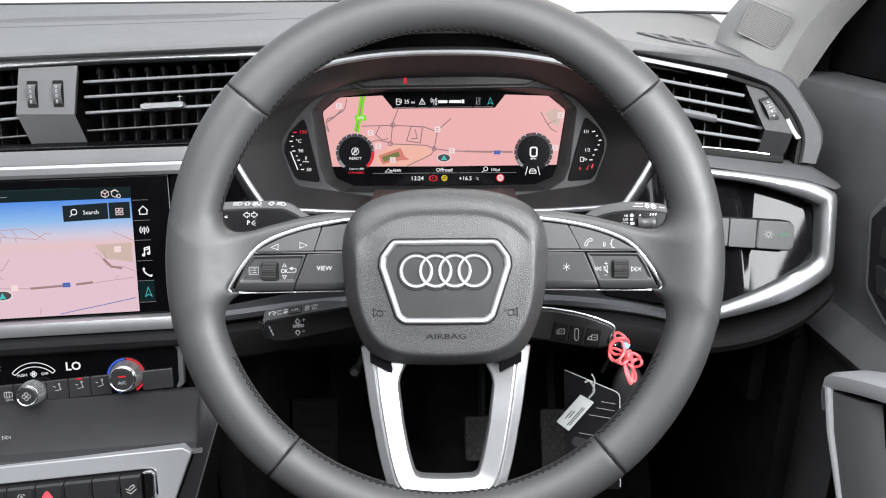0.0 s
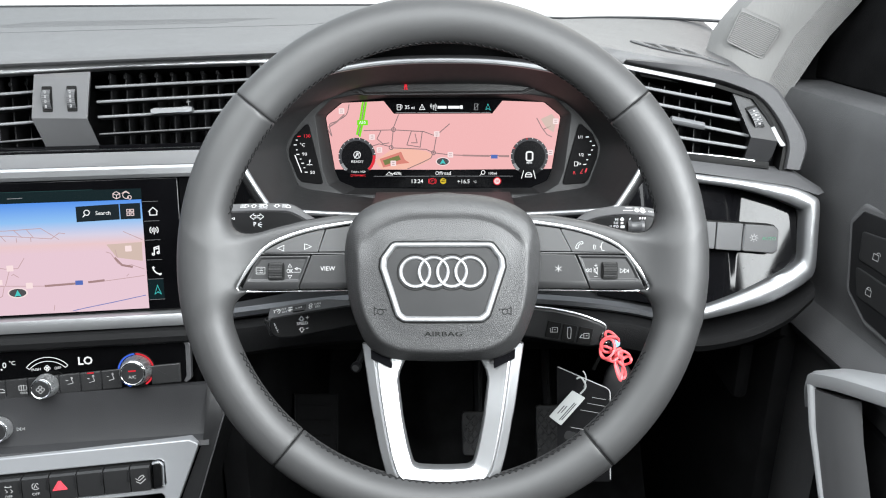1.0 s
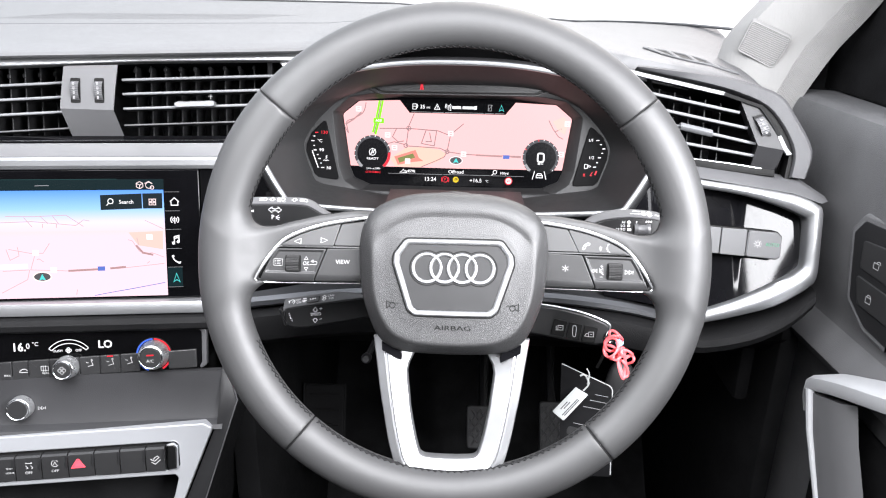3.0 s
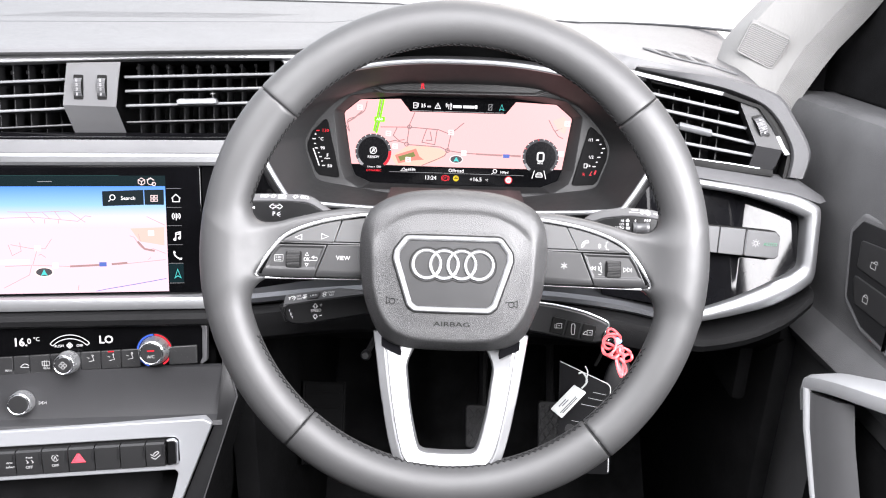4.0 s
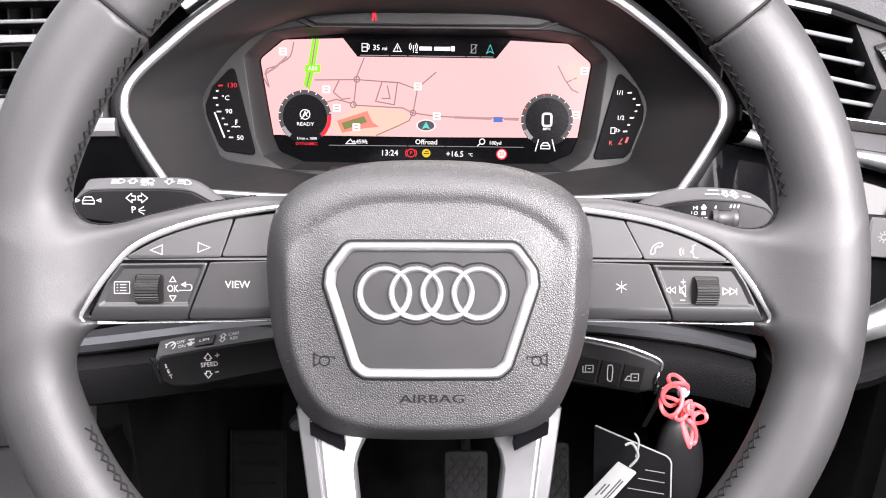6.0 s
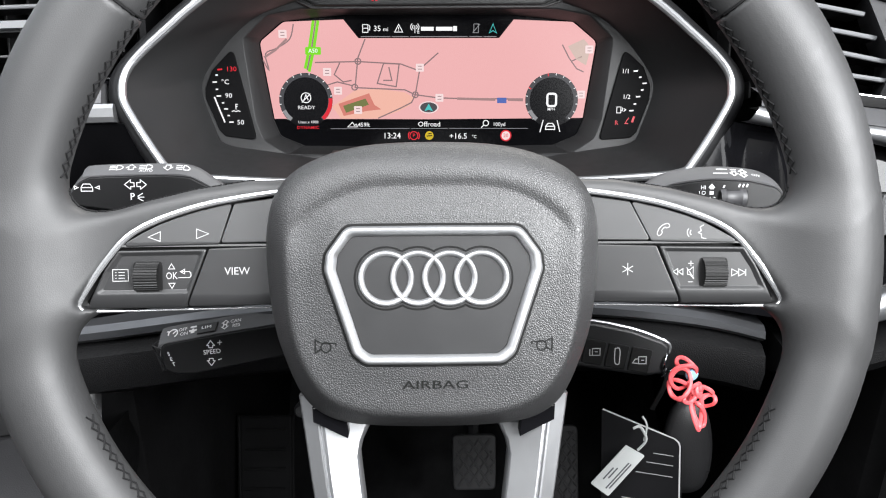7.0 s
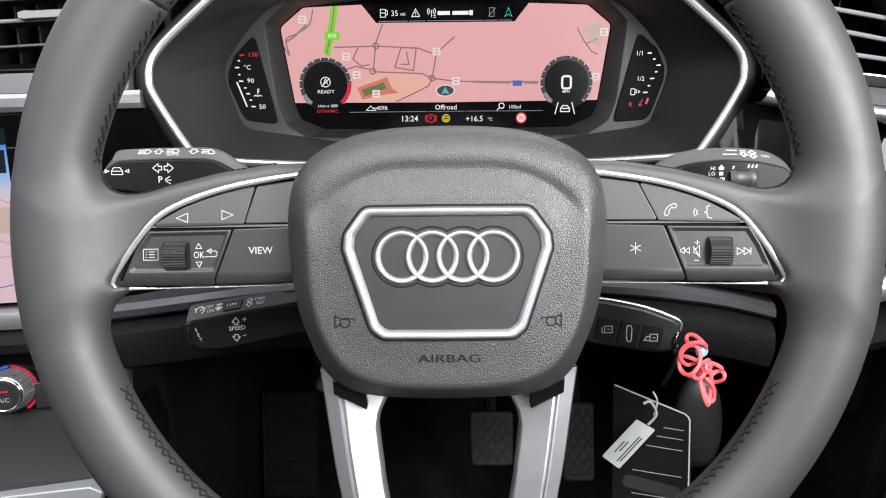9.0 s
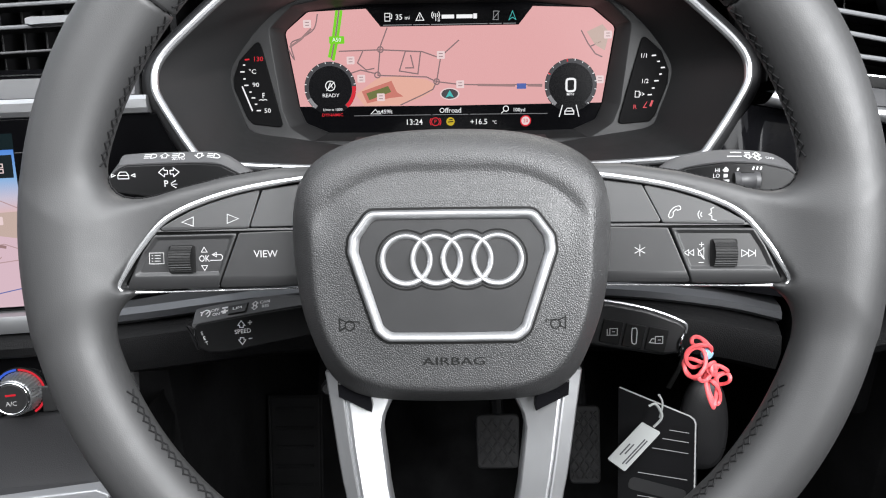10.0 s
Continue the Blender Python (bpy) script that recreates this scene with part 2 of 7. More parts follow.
TRIMLINE = material("fine chrome line", (0.50, 0.505, 0.515), 0.2, metal=0.8, vary=0.02)
SATIN = material("satin silver", (0.35, 0.354, 0.362), 0.32, metal=0.88, bump=0.06, scale=1600, vary=0.03)
BADGE = material("brushed badge chrome", (0.34, 0.343, 0.35), 0.38, metal=0.85, vary=0.03)
KNURL = material("knurled chrome", (0.50, 0.505, 0.515), 0.28, metal=0.9, vary=0.02)
CHROME = material("chrome", (0.78, 0.79, 0.80), 0.12, metal=1.0, vary=0.02)
GLOSS = material("gloss black", (0.003, 0.003, 0.0035), 0.06, coat=0.0, spec=0.12, vary=0.2, rough_vary=0.4)
LINT = material("screen glass", (0.0015, 0.0015, 0.0018), 0.12, vary=0.2, rough_vary=0.4, spec=0.14)
PIANO = material("piano black", (0.0015, 0.0015, 0.0017), 0.06, vary=0.2, rough_vary=0.4, spec=0.10)
SILVER = material("silver paint", (0.24, 0.245, 0.255), 0.40, metal=0.4, bump=0.05, scale=1600, vary=0.03)
THREAD = material("black thread", (0.006, 0.006, 0.0063), 0.7, spec=0.15, bump=0.4, scale=3000)
PILLAR = material("pillar fabric", (0.165, 0.164, 0.16), 0.8, bump=1.0, scale=520, vary=0.05, stretch=(1, 1, 0.05))
WHITE = material("white print", (0.24, 0.24, 0.24), 0.5, vary=0.04)
PRINT = material("bright white print", (0.52, 0.52, 0.52), 0.5, vary=0.04)
GREYPRINT = material("grey print", (0.16, 0.16, 0.16), 0.5, vary=0.04)
EMBOSS = material("embossed mark", (0.004, 0.004, 0.004), 0.6, vary=0.1, spec=0.12)
RUBBER = material("pedal rubber", (0.030, 0.030, 0.031), 0.55, bump=0.4, scale=600, vary=0.2, spec=0.16)
CARPET = material("black carpet", (0.009, 0.009, 0.0095), 0.95, bump=1.0, scale=1500, vary=0.4, spec=0.1)
RIBBON = material("red ribbon", (0.75, 0.10, 0.11), 0.45, bump=0.3, scale=1200, vary=0.12)
TAGGREY = material("grey tag card", (0.29, 0.30, 0.295), 0.6, vary=0.05)
CARDBLACK = material("black card", (0.003, 0.003, 0.0034), 0.5, vary=0.2, spec=0.12)
BLUE = material("blue gem", (0.30, 0.52, 0.72), 0.3)
CONCRETE = material("pale concrete", (0.55, 0.55, 0.53), 0.9, bump=0.5, scale=40, vary=0.1)
LINER = material("roof lining", (0.55, 0.54, 0.52), 0.9, bump=0.5, scale=900, vary=0.05)
INK = material("tag ink", (0.04, 0.04, 0.045), 0.6)
GRILLE = material("grille recess", (0.12, 0.119, 0.117), 0.8, vary=0.05)
GREYDARK = material("dark grey plastic", (0.036, 0.036, 0.038), 0.45, bump=0.2, scale=1500, vary=0.06)
LUM = 0.315
SLAT = material("bright slat paint", (0.13, 0.133, 0.138), 0.36, metal=0.1, vary=0.03)
E_MAP = glow("map field", (0.88, 0.46, 0.46), LUM * 1.32)
E_PALE = glow("map marker", (0.92, 0.72, 0.72), LUM * 1.35)
E_ROAD = glow("map road", (0.38, 0.25, 0.26), LUM)
E_NAME = glow("map street name", (0.50, 0.31, 0.31), LUM)
E_GREEN = glow("map trunk road", (0.22, 0.75, 0.02), LUM * 1.3)
E_SALMON = glow("map building", (0.75, 0.25, 0.20), LUM * 1.2)
E_PARK = glow("map park", (0.22, 0.24, 0.08), LUM * 1.1)
E_PEACH = glow("map built land", (0.92, 0.50, 0.40), LUM * 1.3)
E_ROADPALE = glow("map pale road", (0.60, 0.40, 0.41), LUM * 1.2)
E_LINE = glow("header line", (0.02, 0.075, 0.075), LUM)
E_TAN = glow("map open land", (0.74, 0.56, 0.49), LUM * 1.15)
E_BLUE = glow("map blue", (0.12, 0.20, 0.62), LUM)
E_CYAN = glow("arrow cyan", (0.10, 0.75, 0.72), LUM)
E_GREYD = glow("dial grey", (0.10, 0.10, 0.11), LUM)
E_BLACK = glow("display black", (0.004, 0.004, 0.006), LUM)
E_WHITE = glow("lit white", (0.95, 0.95, 0.97), LUM * 1.5)
E_DIM = glow("lit grey", (0.40, 0.40, 0.42), LUM)
E_RED = glow("lit red", (0.85, 0.03, 0.05), LUM * 1.2)
E_YELLOW = glow("lit yellow", (0.85, 0.62, 0.03), LUM)
E_TEAL = glow("header teal", (0.004, 0.018, 0.022), LUM)
E_SEARCH = glow("search field", (0.012, 0.022, 0.028), LUM)
E_AUTO = glow("lit green", (0.20, 0.60, 0.38), LUM * 1.2)


def sky_map(name, v_top, v_low):
    """The touch screen's map: blue sky above fading to pink land, by the height on the screen."""
    mt = glow(name, (1, 1, 1), LUM * 1.25)
    nt = mt.node_tree
    tc, sp, mr, cr = (nt.nodes.new(k) for k in ("ShaderNodeTexCoord", "ShaderNodeSeparateXYZ", "ShaderNodeMapRange", "ShaderNodeValToRGB"))
    nt.links.new(tc.outputs["Object"], sp.inputs[0])
    nt.links.new(sp.outputs["Y"], mr.inputs["Value"])
    mr.inputs["From Min"].default_value, mr.inputs["From Max"].default_value = v_low * MM, v_top * MM
    nt.links.new(mr.outputs[0], cr.inputs[0])
    e = cr.color_ramp.elements
    e[0].position, e[0].color = 0.0, (0.84, 0.60, 0.68, 1)
    e[1].position, e[1].color = 1.0, (0.10, 0.30, 0.86, 1)
    for p, c in ((0.16, (0.86, 0.60, 0.62, 1)), (0.34, (0.72, 0.66, 0.80, 1)), (0.62, (0.30, 0.55, 0.92, 1))):
        q = e.new(p)
        q.color = c
    nt.links.new(cr.outputs[0], nt.nodes["Principled BSDF"].inputs["Emission Color"])
    return mt
E_BLUEL = glow("lit blue", (0.06, 0.16, 0.85), LUM * 1.2)
HARDGREY = material("console plastic", (0.016, 0.016, 0.017), 0.5, spec=0.25, bump=0.3, scale=1400, vary=0.08)
HAZARD = material("hazard red print", (0.65, 0.05, 0.07), 0.4)
FRAMEBLACK = material("dark display frame", (0.009, 0.009, 0.0093), 0.45, bump=0.2, scale=1500, vary=0.06, spec=0.3)

# ---- the car's shell ----
solid("ground", box(-60000, 60000, -60000, 60000, -420, -400), CONCRETE, "pale concrete forecourt under the car", "ground", kind="structure")
solid("floor", join(box(-1300, 480, -1600, 1250, -30, 0), moved(box(-1300, 480, -380, 380, -15, 0), at_mm(0, 1150, 230, 48))), CARPET,
      "black carpet of the footwell", "floor", kind="structure")
# unseen roof; its opening is added to let light down on the wheel
solid("roof", join(box(-1150, 470, 290, 330, 1235, 1265, 8), box(-1150, 470, -1500, -420, 1235, 1265, 8), box(-1150, -760, -420, 290, 1235, 1265, 8), box(320, 470, -420, 290, 1235, 1265, 8)), LINER,
      "unseen pale roof lining with an opening added for overhead light", "ceiling", kind="structure")
# unseen dark blockers, added to keep stray sky light and reflections out
solid("wall_rear_blocker", box(-1150, 480, -740, -700, 0, 1240, 8), DARK, "unseen dark panel added to block light from the rear", "wall", kind="structure")
solid("wall_rail_blocker", box(440, 480, -280, 330, 1138, 1320, 8), DARK, "unseen dark rail added over the driver's window to block sky", "wall", kind="structure")
solid("wall_door_pillar", box(440, 480, -740, -280, 780, 1320, 8), DARK, "unseen dark door pillar placed to shape the window's reflection", "wall", kind="structure")
solid("wall_passenger_side", box(-1190, -1150, -1500, 900, 0, 800, 8), DOORSKIN, "dark passenger door trim", "wall", kind="structure")
solid("wall_passenger_blocker", box(-1190, -1150, -1500, -150, 800, 1300, 8), DARK, "unseen dark panel added to block light from the passenger side", "wall", kind="structure")
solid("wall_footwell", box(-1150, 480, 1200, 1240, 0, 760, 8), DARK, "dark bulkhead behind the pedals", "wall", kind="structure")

# dashboard frames: the centre stack turns a little towards the driver
xs, zs = Vector((0.9929, 0.1191, 0)), Vector((0.1156, -0.9636, 0.2409))
ys = zs.cross(xs)
STACK = Matrix(((xs.x, ys.x, zs.x, -0.258), (xs.y, ys.y, zs.y, 0.603), (xs.z, ys.z, zs.z, 0.678), (0, 0, 0, 1)))
CLUSTER = pose(0, 0.6995, 0.70, 90 - 12.35)
WHEEL = pose(0, 0.4545, 0.6858, 90 - 19.45)
xr = Vector((1, -0.1, 0)).normalized()
zr = Vector((-0.1, -1, 0.25)).normalized()
yr = zr.cross(xr)
SIDE = Matrix(((xr.x, yr.x, zr.x, 0.279), (xr.y, yr.y, zr.y, 0.575), (xr.z, yr.z, zr.z, 0.66), (0, 0, 0, 1)))


def world_pt(m, x, y, z=0.0):
    return m @ Vector((x * MM, y * MM, z * MM)) / MM


# ---- dashboard ----
dash = thing("dashboard", "dark grey soft-touch dashboard with satin silver trim", "dashboard")


def front_edge(x):
    """The rearmost line of the dashboard's top: y and z by x, in millimetres."""
    if x < -150:
        return 655 + 0.12 * (x + 150), 811 + 0.026 * (max(x, -620) + 150)
    if x < 150:
        return 655 - 6 * (1 - (x / 150) ** 2), 811 + 12 * (1 - (x / 150) ** 2)
    if x < 240:
        return 655 - 0.16 * (x - 150), 811 - 0.16 * (x - 150)
    return 640.6 - 0.10 * (x - 240) + 3.2 * max(0, x - 284), 796.6 - 0.34 * (x - 240)


def far_edge(x):
    """The foot of the windscreen."""
    return 1225 - 0.0002 * (x + 350) ** 2 - 0.0078 * max(0, x - 180) ** 2, 830 - 0.07 * max(0, min(x, 180) + 100) + 0.06 * max(0, x - 180)


def top_at(x, t):
    """A point of the dashboard's top, t from its front edge to the windscreen."""
    (y0, z0), (y1, z1) = front_edge(x), far_edge(x)
    return (x, y0 + 4 + (y1 - y0) * t, z0 + 1 + (z1 - z0) * t + 6 * math.sin(math.pi * t))


cols = []
for x in range(-1100, 331, 10):
    y0, z0 = front_edge(x)
    y1, z1 = far_edge(x)
    dz = 14 * max(0, min(1, (x - 90) / 40))
    col = [(x, y0 + 7, z0 - 5 - dz), (x, y0 + 1, z0 - 3.6 - dz), (x, y0 - 1, z0 - 1.4 - dz * 0.5), (x, y0 + 4, z0 + 1)]
    for k in range(1, 15):
        t = k / 14
        z = z0 + 1 + (z1 - z0) * t + 6 * math.sin(math.pi * t)
        col.append((x, y0 + 4 + (y1 - y0) * t, z))
    col += [(x, y1 + 4, z1 - 60)]
    cols.append(col)
part("dash_top", loft(cols, closed=False), SOFT, dash, "grained soft-touch top pad", sharp=60)
# fine ribbed field on the top pad, towards the windscreen
for k in range(9):
    t = 0.40 + 0.012 * k
    part("top_rib", tube([tuple(Vector(top_at(x, t - 0.00006 * (x + 400))) + Vector((0, 0, 0.05))) for x in range(-560 + 8 * k, -230 + 4 * k, 30)], 0.5, 6, flat=0.2), SOFT, dash)
part("top_seam", tube([top_at(x, 0.32) for x in range(-900, 120, 30)], 1.2, 6, flat=0.4), SOFT, dash)
# body below the top pad
body = []
for x in range(-1100, 331, 10):
    y0, z0 = front_edge(x)
    k = 110
    body.append([(x, y0 + 90, z0 - 8), (x, y0 + 34 + k, 740), (x, y0 + 40 + k, 700), (x, y0 + 60 + k, 560), (x, y0 + 160 + k, 470), (x, y0 + 400, 460)])
part("dash_body", loft(body, closed=False), HARD, dash)

# satin strip along the top edge, either side of the cluster
def strip(m, pts, w, z0, z1, material, name, r=1.0, label=""):
    top = pts
    low = [(p[0], p[1] - w) for p in pts]
    return part(name, moved(plate(top + low[::-1], z0, z1, r), Matrix.Scale(1 / MM, 4) @ m @ Matrix.Scale(MM, 4)), material, dash, label)


strip(STACK, [(-700, 126), (-150, 129), (-26, 134.4), (60, 136), (118, 136.6)], 6.4, -34, -18, SATIN, "trim_strip", label="bright satin silver strip")
# broad silver band over the screen
def band(m, prof, x0, x1, material, name, label="", n=2):
    xs_ = [x0 + (x1 - x0) * k / n for k in range(n + 1)]
    return part(name, loft([[tuple(world_pt(m, x, p[0], p[1])) for p in prof] for x in xs_], closed=True), material, dash, label, sharp=25)


band(STACK, [(54, -24), (53, -4), (42, 0.5), (41, 1.2), (41, -20)], -700, 66, GREYPLASTIC, "band_top", "grey upper face of the trim band")
band(STACK, [(41, -18), (40.6, 1.6), (38, 3.2), (33, 3.0), (30, 1.2), (29.6, -18)], -700, 73, SATIN, "trim_band", "satin silver trim band")
band(STACK, [(-89, -15), (-90.4, 4), (-92, 7), (-98, 8.5), (-102.5, 8), (-103.5, 4), (-103.5, -15)], -700, 26, SATIN, "trim_band", "satin silver trim band")
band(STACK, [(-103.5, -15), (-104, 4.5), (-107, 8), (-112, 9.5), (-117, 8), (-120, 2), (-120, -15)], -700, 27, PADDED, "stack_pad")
# gloss panel between the screen and the cluster
part("gloss_panel", moved(plate(rounded([(23.4, 29.4), (78, 29.4), (104, -3), (114, -8), (138, -10), (138, -88), (23.4, -88)], 1), -22, -2.5, 0.5), Matrix.Scale(1 / MM, 4) @ STACK @ Matrix.Scale(MM, 4)), PIANO, dash, "gloss black panel")

# lower trim strip and knee pad under the steering column, from stack to door
under = [(-218, 578, 585), (-190, 578.5, 588), (-95, 581, 599), (0, 582, 602), (98, 581.5, 599), (165, 579, 592), (205, 577, 583)]
under = smooth_loop(under, 6, False)
part("lower_strip", loft([[(x, y + 20, z + 6), (x, y + 3, z + 5), (x, y - 1, z + 2), (x, y - 2, z - 2), (x, y + 1, z - 5), (x, y + 20, z - 6)] for x, y, z in under]), SHADED_STRIP, dash, "satin lower trim strip, its shade put into a darker silver")
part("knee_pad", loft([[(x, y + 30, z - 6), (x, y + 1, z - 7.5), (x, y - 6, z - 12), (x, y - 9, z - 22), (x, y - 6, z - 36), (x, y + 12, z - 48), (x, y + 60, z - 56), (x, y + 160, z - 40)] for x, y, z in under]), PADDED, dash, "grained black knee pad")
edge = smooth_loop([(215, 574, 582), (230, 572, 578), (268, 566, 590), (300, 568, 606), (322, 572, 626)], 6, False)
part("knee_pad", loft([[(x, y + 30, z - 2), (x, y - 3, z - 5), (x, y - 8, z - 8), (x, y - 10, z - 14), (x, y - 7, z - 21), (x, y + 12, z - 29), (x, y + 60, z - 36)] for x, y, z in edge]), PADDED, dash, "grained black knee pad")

# ---- driver's side: gloss panel with silver frame ----
SM = Matrix.Scale(1 / MM, 4) @ SIDE @ Matrix.Scale(MM, 4)
out_p = smooth_loop([(-93, 61), (-66, 55), (-26, 51), (14, 46), (30, 41)], 3, False) + smooth_loop([(38, 36.5), (40.6, 30), (41, 4), (41, -22), (38.6, -31)], 3, False) + smooth_loop([(31, -38.5), (8, -53.6), (-24, -65), (-46, -71.2), (-62, -75.2)], 3, False)
in_p = smooth_loop([(-98, 53), (-66, 47.6), (-26, 42.6), (8, 33.6), (18, 30)], 3, False) + smooth_loop([(26.4, 26.6), (28.4, 23), (29, 4), (28.6, -14), (27, -19)], 3, False) + smooth_loop([(21, -24.6), (2, -36), (-22, -48.6), (-46, -58.8), (-62, -64.4)], 3, False)
prof_f = []
for (ox, oy), (ix, iy) in zip(out_p, in_p):
    o, n_ = Vector((ox, oy)), Vector((ix, iy))
    mixp = lambda t, z: (*(o * (1 - t) + n_ * t), z)
    prof_f.append([mixp(0, -16), mixp(0, 1.4), mixp(0.08, 3.0), mixp(0.45, 4.2), mixp(0.8, 3.4), mixp(1, 0.4), mixp(1, -14)])
part("side_frame", moved(loft(prof_f, closed=False), SM), SATIN, dash, "satin silver frame with a pointed end", sharp=50)
glossy = plate(in_p + [(-140, -56), (-140, 8), (-128, 18), (-118, 26)], -14, -2.0, 0)
for k in range(-130, 30, 8):
    bmesh.ops.bisect_plane(glossy, geom=list(glossy.verts) + list(glossy.edges) + list(glossy.faces), plane_co=(k, 0, 0), plane_no=(1, 0, 0))
part("gloss_panel", moved(bent(glossy, lambda c: (c.x, c.y, c.z - 0.15 * (c.y + 77) - 0.0003 * min(0, c.x - 5) ** 2)), SM), GLOSS, dash, "gloss black panel reflecting the side window", sharp=61)
# top ledge above the frame
part("side_ledge", loft([[tuple(world_pt(SIDE, x, y, z)) for x, y, z in row] for row in (
    [(-90, 74, -26), (-70, 71.5, -26), (24, 61, -26), (52, 45, -30)],
    [(-90, 68, -4), (-70, 65, -4), (20, 55, -4), (46, 41, -6)],
    [(-92, 61.5, 2.5), (-70, 56.4, 2.5), (14, 46.3, 2.5), (38, 39, 2.5)],
    [(-92, 57, -10), (-70, 54, -10), (14, 44, -10), (36, 37, -10)])], closed=False), GREYPLASTIC, dash, "grey ledge over the side panel", sharp=40)
# end cap of the dashboard beside the door
cap_in = smooth_loop([(-125, 150), (-60, 138), (-34, 131), (-13, 122), (2, 107), (15, 83), (14, 60)], 4, False)
cap_out = smooth_loop([(-125, 152), (-60, 146), (-30, 140), (-2, 130), (12, 113), (29, 84), (26, 60)], 4, False)
cap_rows = [[(x, y, -26) for x, y in cap_in], [(x, y, -11) for x, y in cap_in], [(x + 1, y + 0.5, -9.5) for x, y in cap_in], [(x - 1, y - 0.5, -8) for x, y in cap_out],
            [(x + 1, y + 1, -10) for x, y in cap_out], [(x - 1, y - 2, -50) for x, y in cap_out], [(x - 8, y - 8, -160) for x, y in cap_out]]
part("end_cap", loft([[tuple(world_pt(SIDE, *q_)) for q_ in row] for row in cap_rows], closed=False), ENDGREY, dash, "grey end cap round the side vent", sharp=40)
part("dash_end", box(292, 308, 625, 900, 470, 735, 6), DARK, dash)

# windscreen, pillar, door
def clear_glass(name):
    mt = bpy.data.materials.new(name)
    mt.use_nodes = True
    nt = mt.node_tree
    nt.nodes.remove(nt.nodes["Principled BSDF"])
    a, b, f, m = (nt.nodes.new(k) for k in ("ShaderNodeBsdfTransparent", "ShaderNodeBsdfGlossy", "ShaderNodeFresnel", "ShaderNodeMixShader"))
    a.inputs[0].default_value = (0.93, 0.96, 0.95, 1)
    b.inputs["Roughness"].default_value = 0.02
    f.inputs[0].default_value = 1.35
    nt.links.new(f.outputs[0], m.inputs[0])
    nt.links.new(a.outputs[0], m.inputs[1])
    nt.links.new(b.outputs[0], m.inputs[2])
    nt.links.new(m.outputs[0], nt.nodes["Material Output"].inputs[0])
    return mt


GLASS = clear_glass("clear glass")
screen_rows = [[(x, far_edge(x)[0] + 8, far_edge(x)[1] - 3) for x in range(-1100, 331, 30)],
               [(x * 0.9 - 20, 420 - 0.0002 * (x + 350) ** 2, 1330) for x in range(-1100, 331, 30)]]
ws = solid("window_front", loft(screen_rows, closed=False), GLASS, "clear windscreen glass over the dashboard", "windscreen", kind="structure")
ws.visible_shadow = False
if ws.data.polygons[0].normal.z > 0:
    ws.data.flip_normals()
solid("trim_windscreen", tube([(x, far_edge(x)[0], far_edge(x)[1] + 2) for x in range(-1100, 331, 30)] + [(337, 900, 822), (333, 840, 823)], 2, 8), GREYDARK, "black seal along the foot of the windscreen", "trim", kind="structure")

# A-pillar: a raked, rounded post with a fabric cover
rows_p = []
for z, xl, xr_, y in ((730, 276, 340, 765), (770, 276, 352, 755), (800, 277, 364, 748), (818, 279, 372, 743), (830, 284, 378, 737), (844, 292, 385, 730), (860, 302, 392, 722), (900, 336, 401, 696), (960, 372, 416, 655), (1050, 410, 440, 590), (1180, 440, 480, 500), (1340, 460, 505, 380)):
    d = (xr_ - xl)
    rows_p.append([(xl, y + 30, z), (xl + d * 0.06, y + 6, z), (xl + d * 0.25, y - 6, z), (xl + d * 0.55, y - 14, z), (xl + d * 0.85, y - 26, z), (xr_, y - 30, z), (xr_ + 8, y + 10, z), (xl + d * 0.5, y + 60, z)])
PILLAR_ROWS = [(r[0][0], r[5][0], r[0][1] - 30, r[0][2]) for r in rows_p]
pillar = solid("pillar", loft(rows_p), PILLAR, "pale grey fabric-covered windscreen pillar", "pillar", kind="structure", sharp=50)

for k in range(18):
    # fine upright ribs on the outer half of the cover
    f = 0.70 + 0.29 * k / 17
    dip = np.interp(f, [0.55, 0.85, 1.0], [-14, -26, -30])
    part("fabric_rib", tube([(xl + (xe - xl) * f, y + dip - 0.1, z) for xl, xe, y, z in PILLAR_ROWS], 0.55, 6), PILLAR, pillar)

grille = thing("pillar_speaker", "pale ribbed tweeter grille set in the windscreen pillar", "speaker")
GM = Matrix.Translation((305, 728, 818)) @ Matrix(((0.955, -0.10, -0.28, 0), (-0.29, -0.42, -0.86, 0), (-0.03, 0.90, -0.43, 0), (0, 0, 0, 1)))
gq = rounded([(-16, 25), (24, 8), (13, -26), (-24, -8)], 4)
part("grille_plate", moved(plate(gq, -8, -1.0, 0.3), GM), GRILLE, grille)
part("grille_rim", moved(tube([(x, y, -1.0) for x, y in gq], 0.6, 6, True), GM), PILLAR, grille)
for k in range(-14, 15):
    # diagonal ribs clipped to the plate
    o = k * 1.95
    seg = []
    for j in range(60):
        t = -30 + j
        x, y = t * 0.86 - o * 0.51, t * 0.51 + o * 0.86
        inside = True
        q = [(-15, 23.5), (22.5, 7.5), (12, -24.5), (-22.5, -7.5)]
        for a, b in zip(q, q[1:] + q[:1]):
            if (b[0] - a[0]) * (y - a[1]) - (b[1] - a[1]) * (x - a[0]) > 0:
                inside = False
        if inside:
            seg.append((x, y, -0.9))
    if len(seg) > 3:
        part("rib", moved(tube([seg[0], seg[-1]], 0.5, 6), GM), PILLAR, grille)

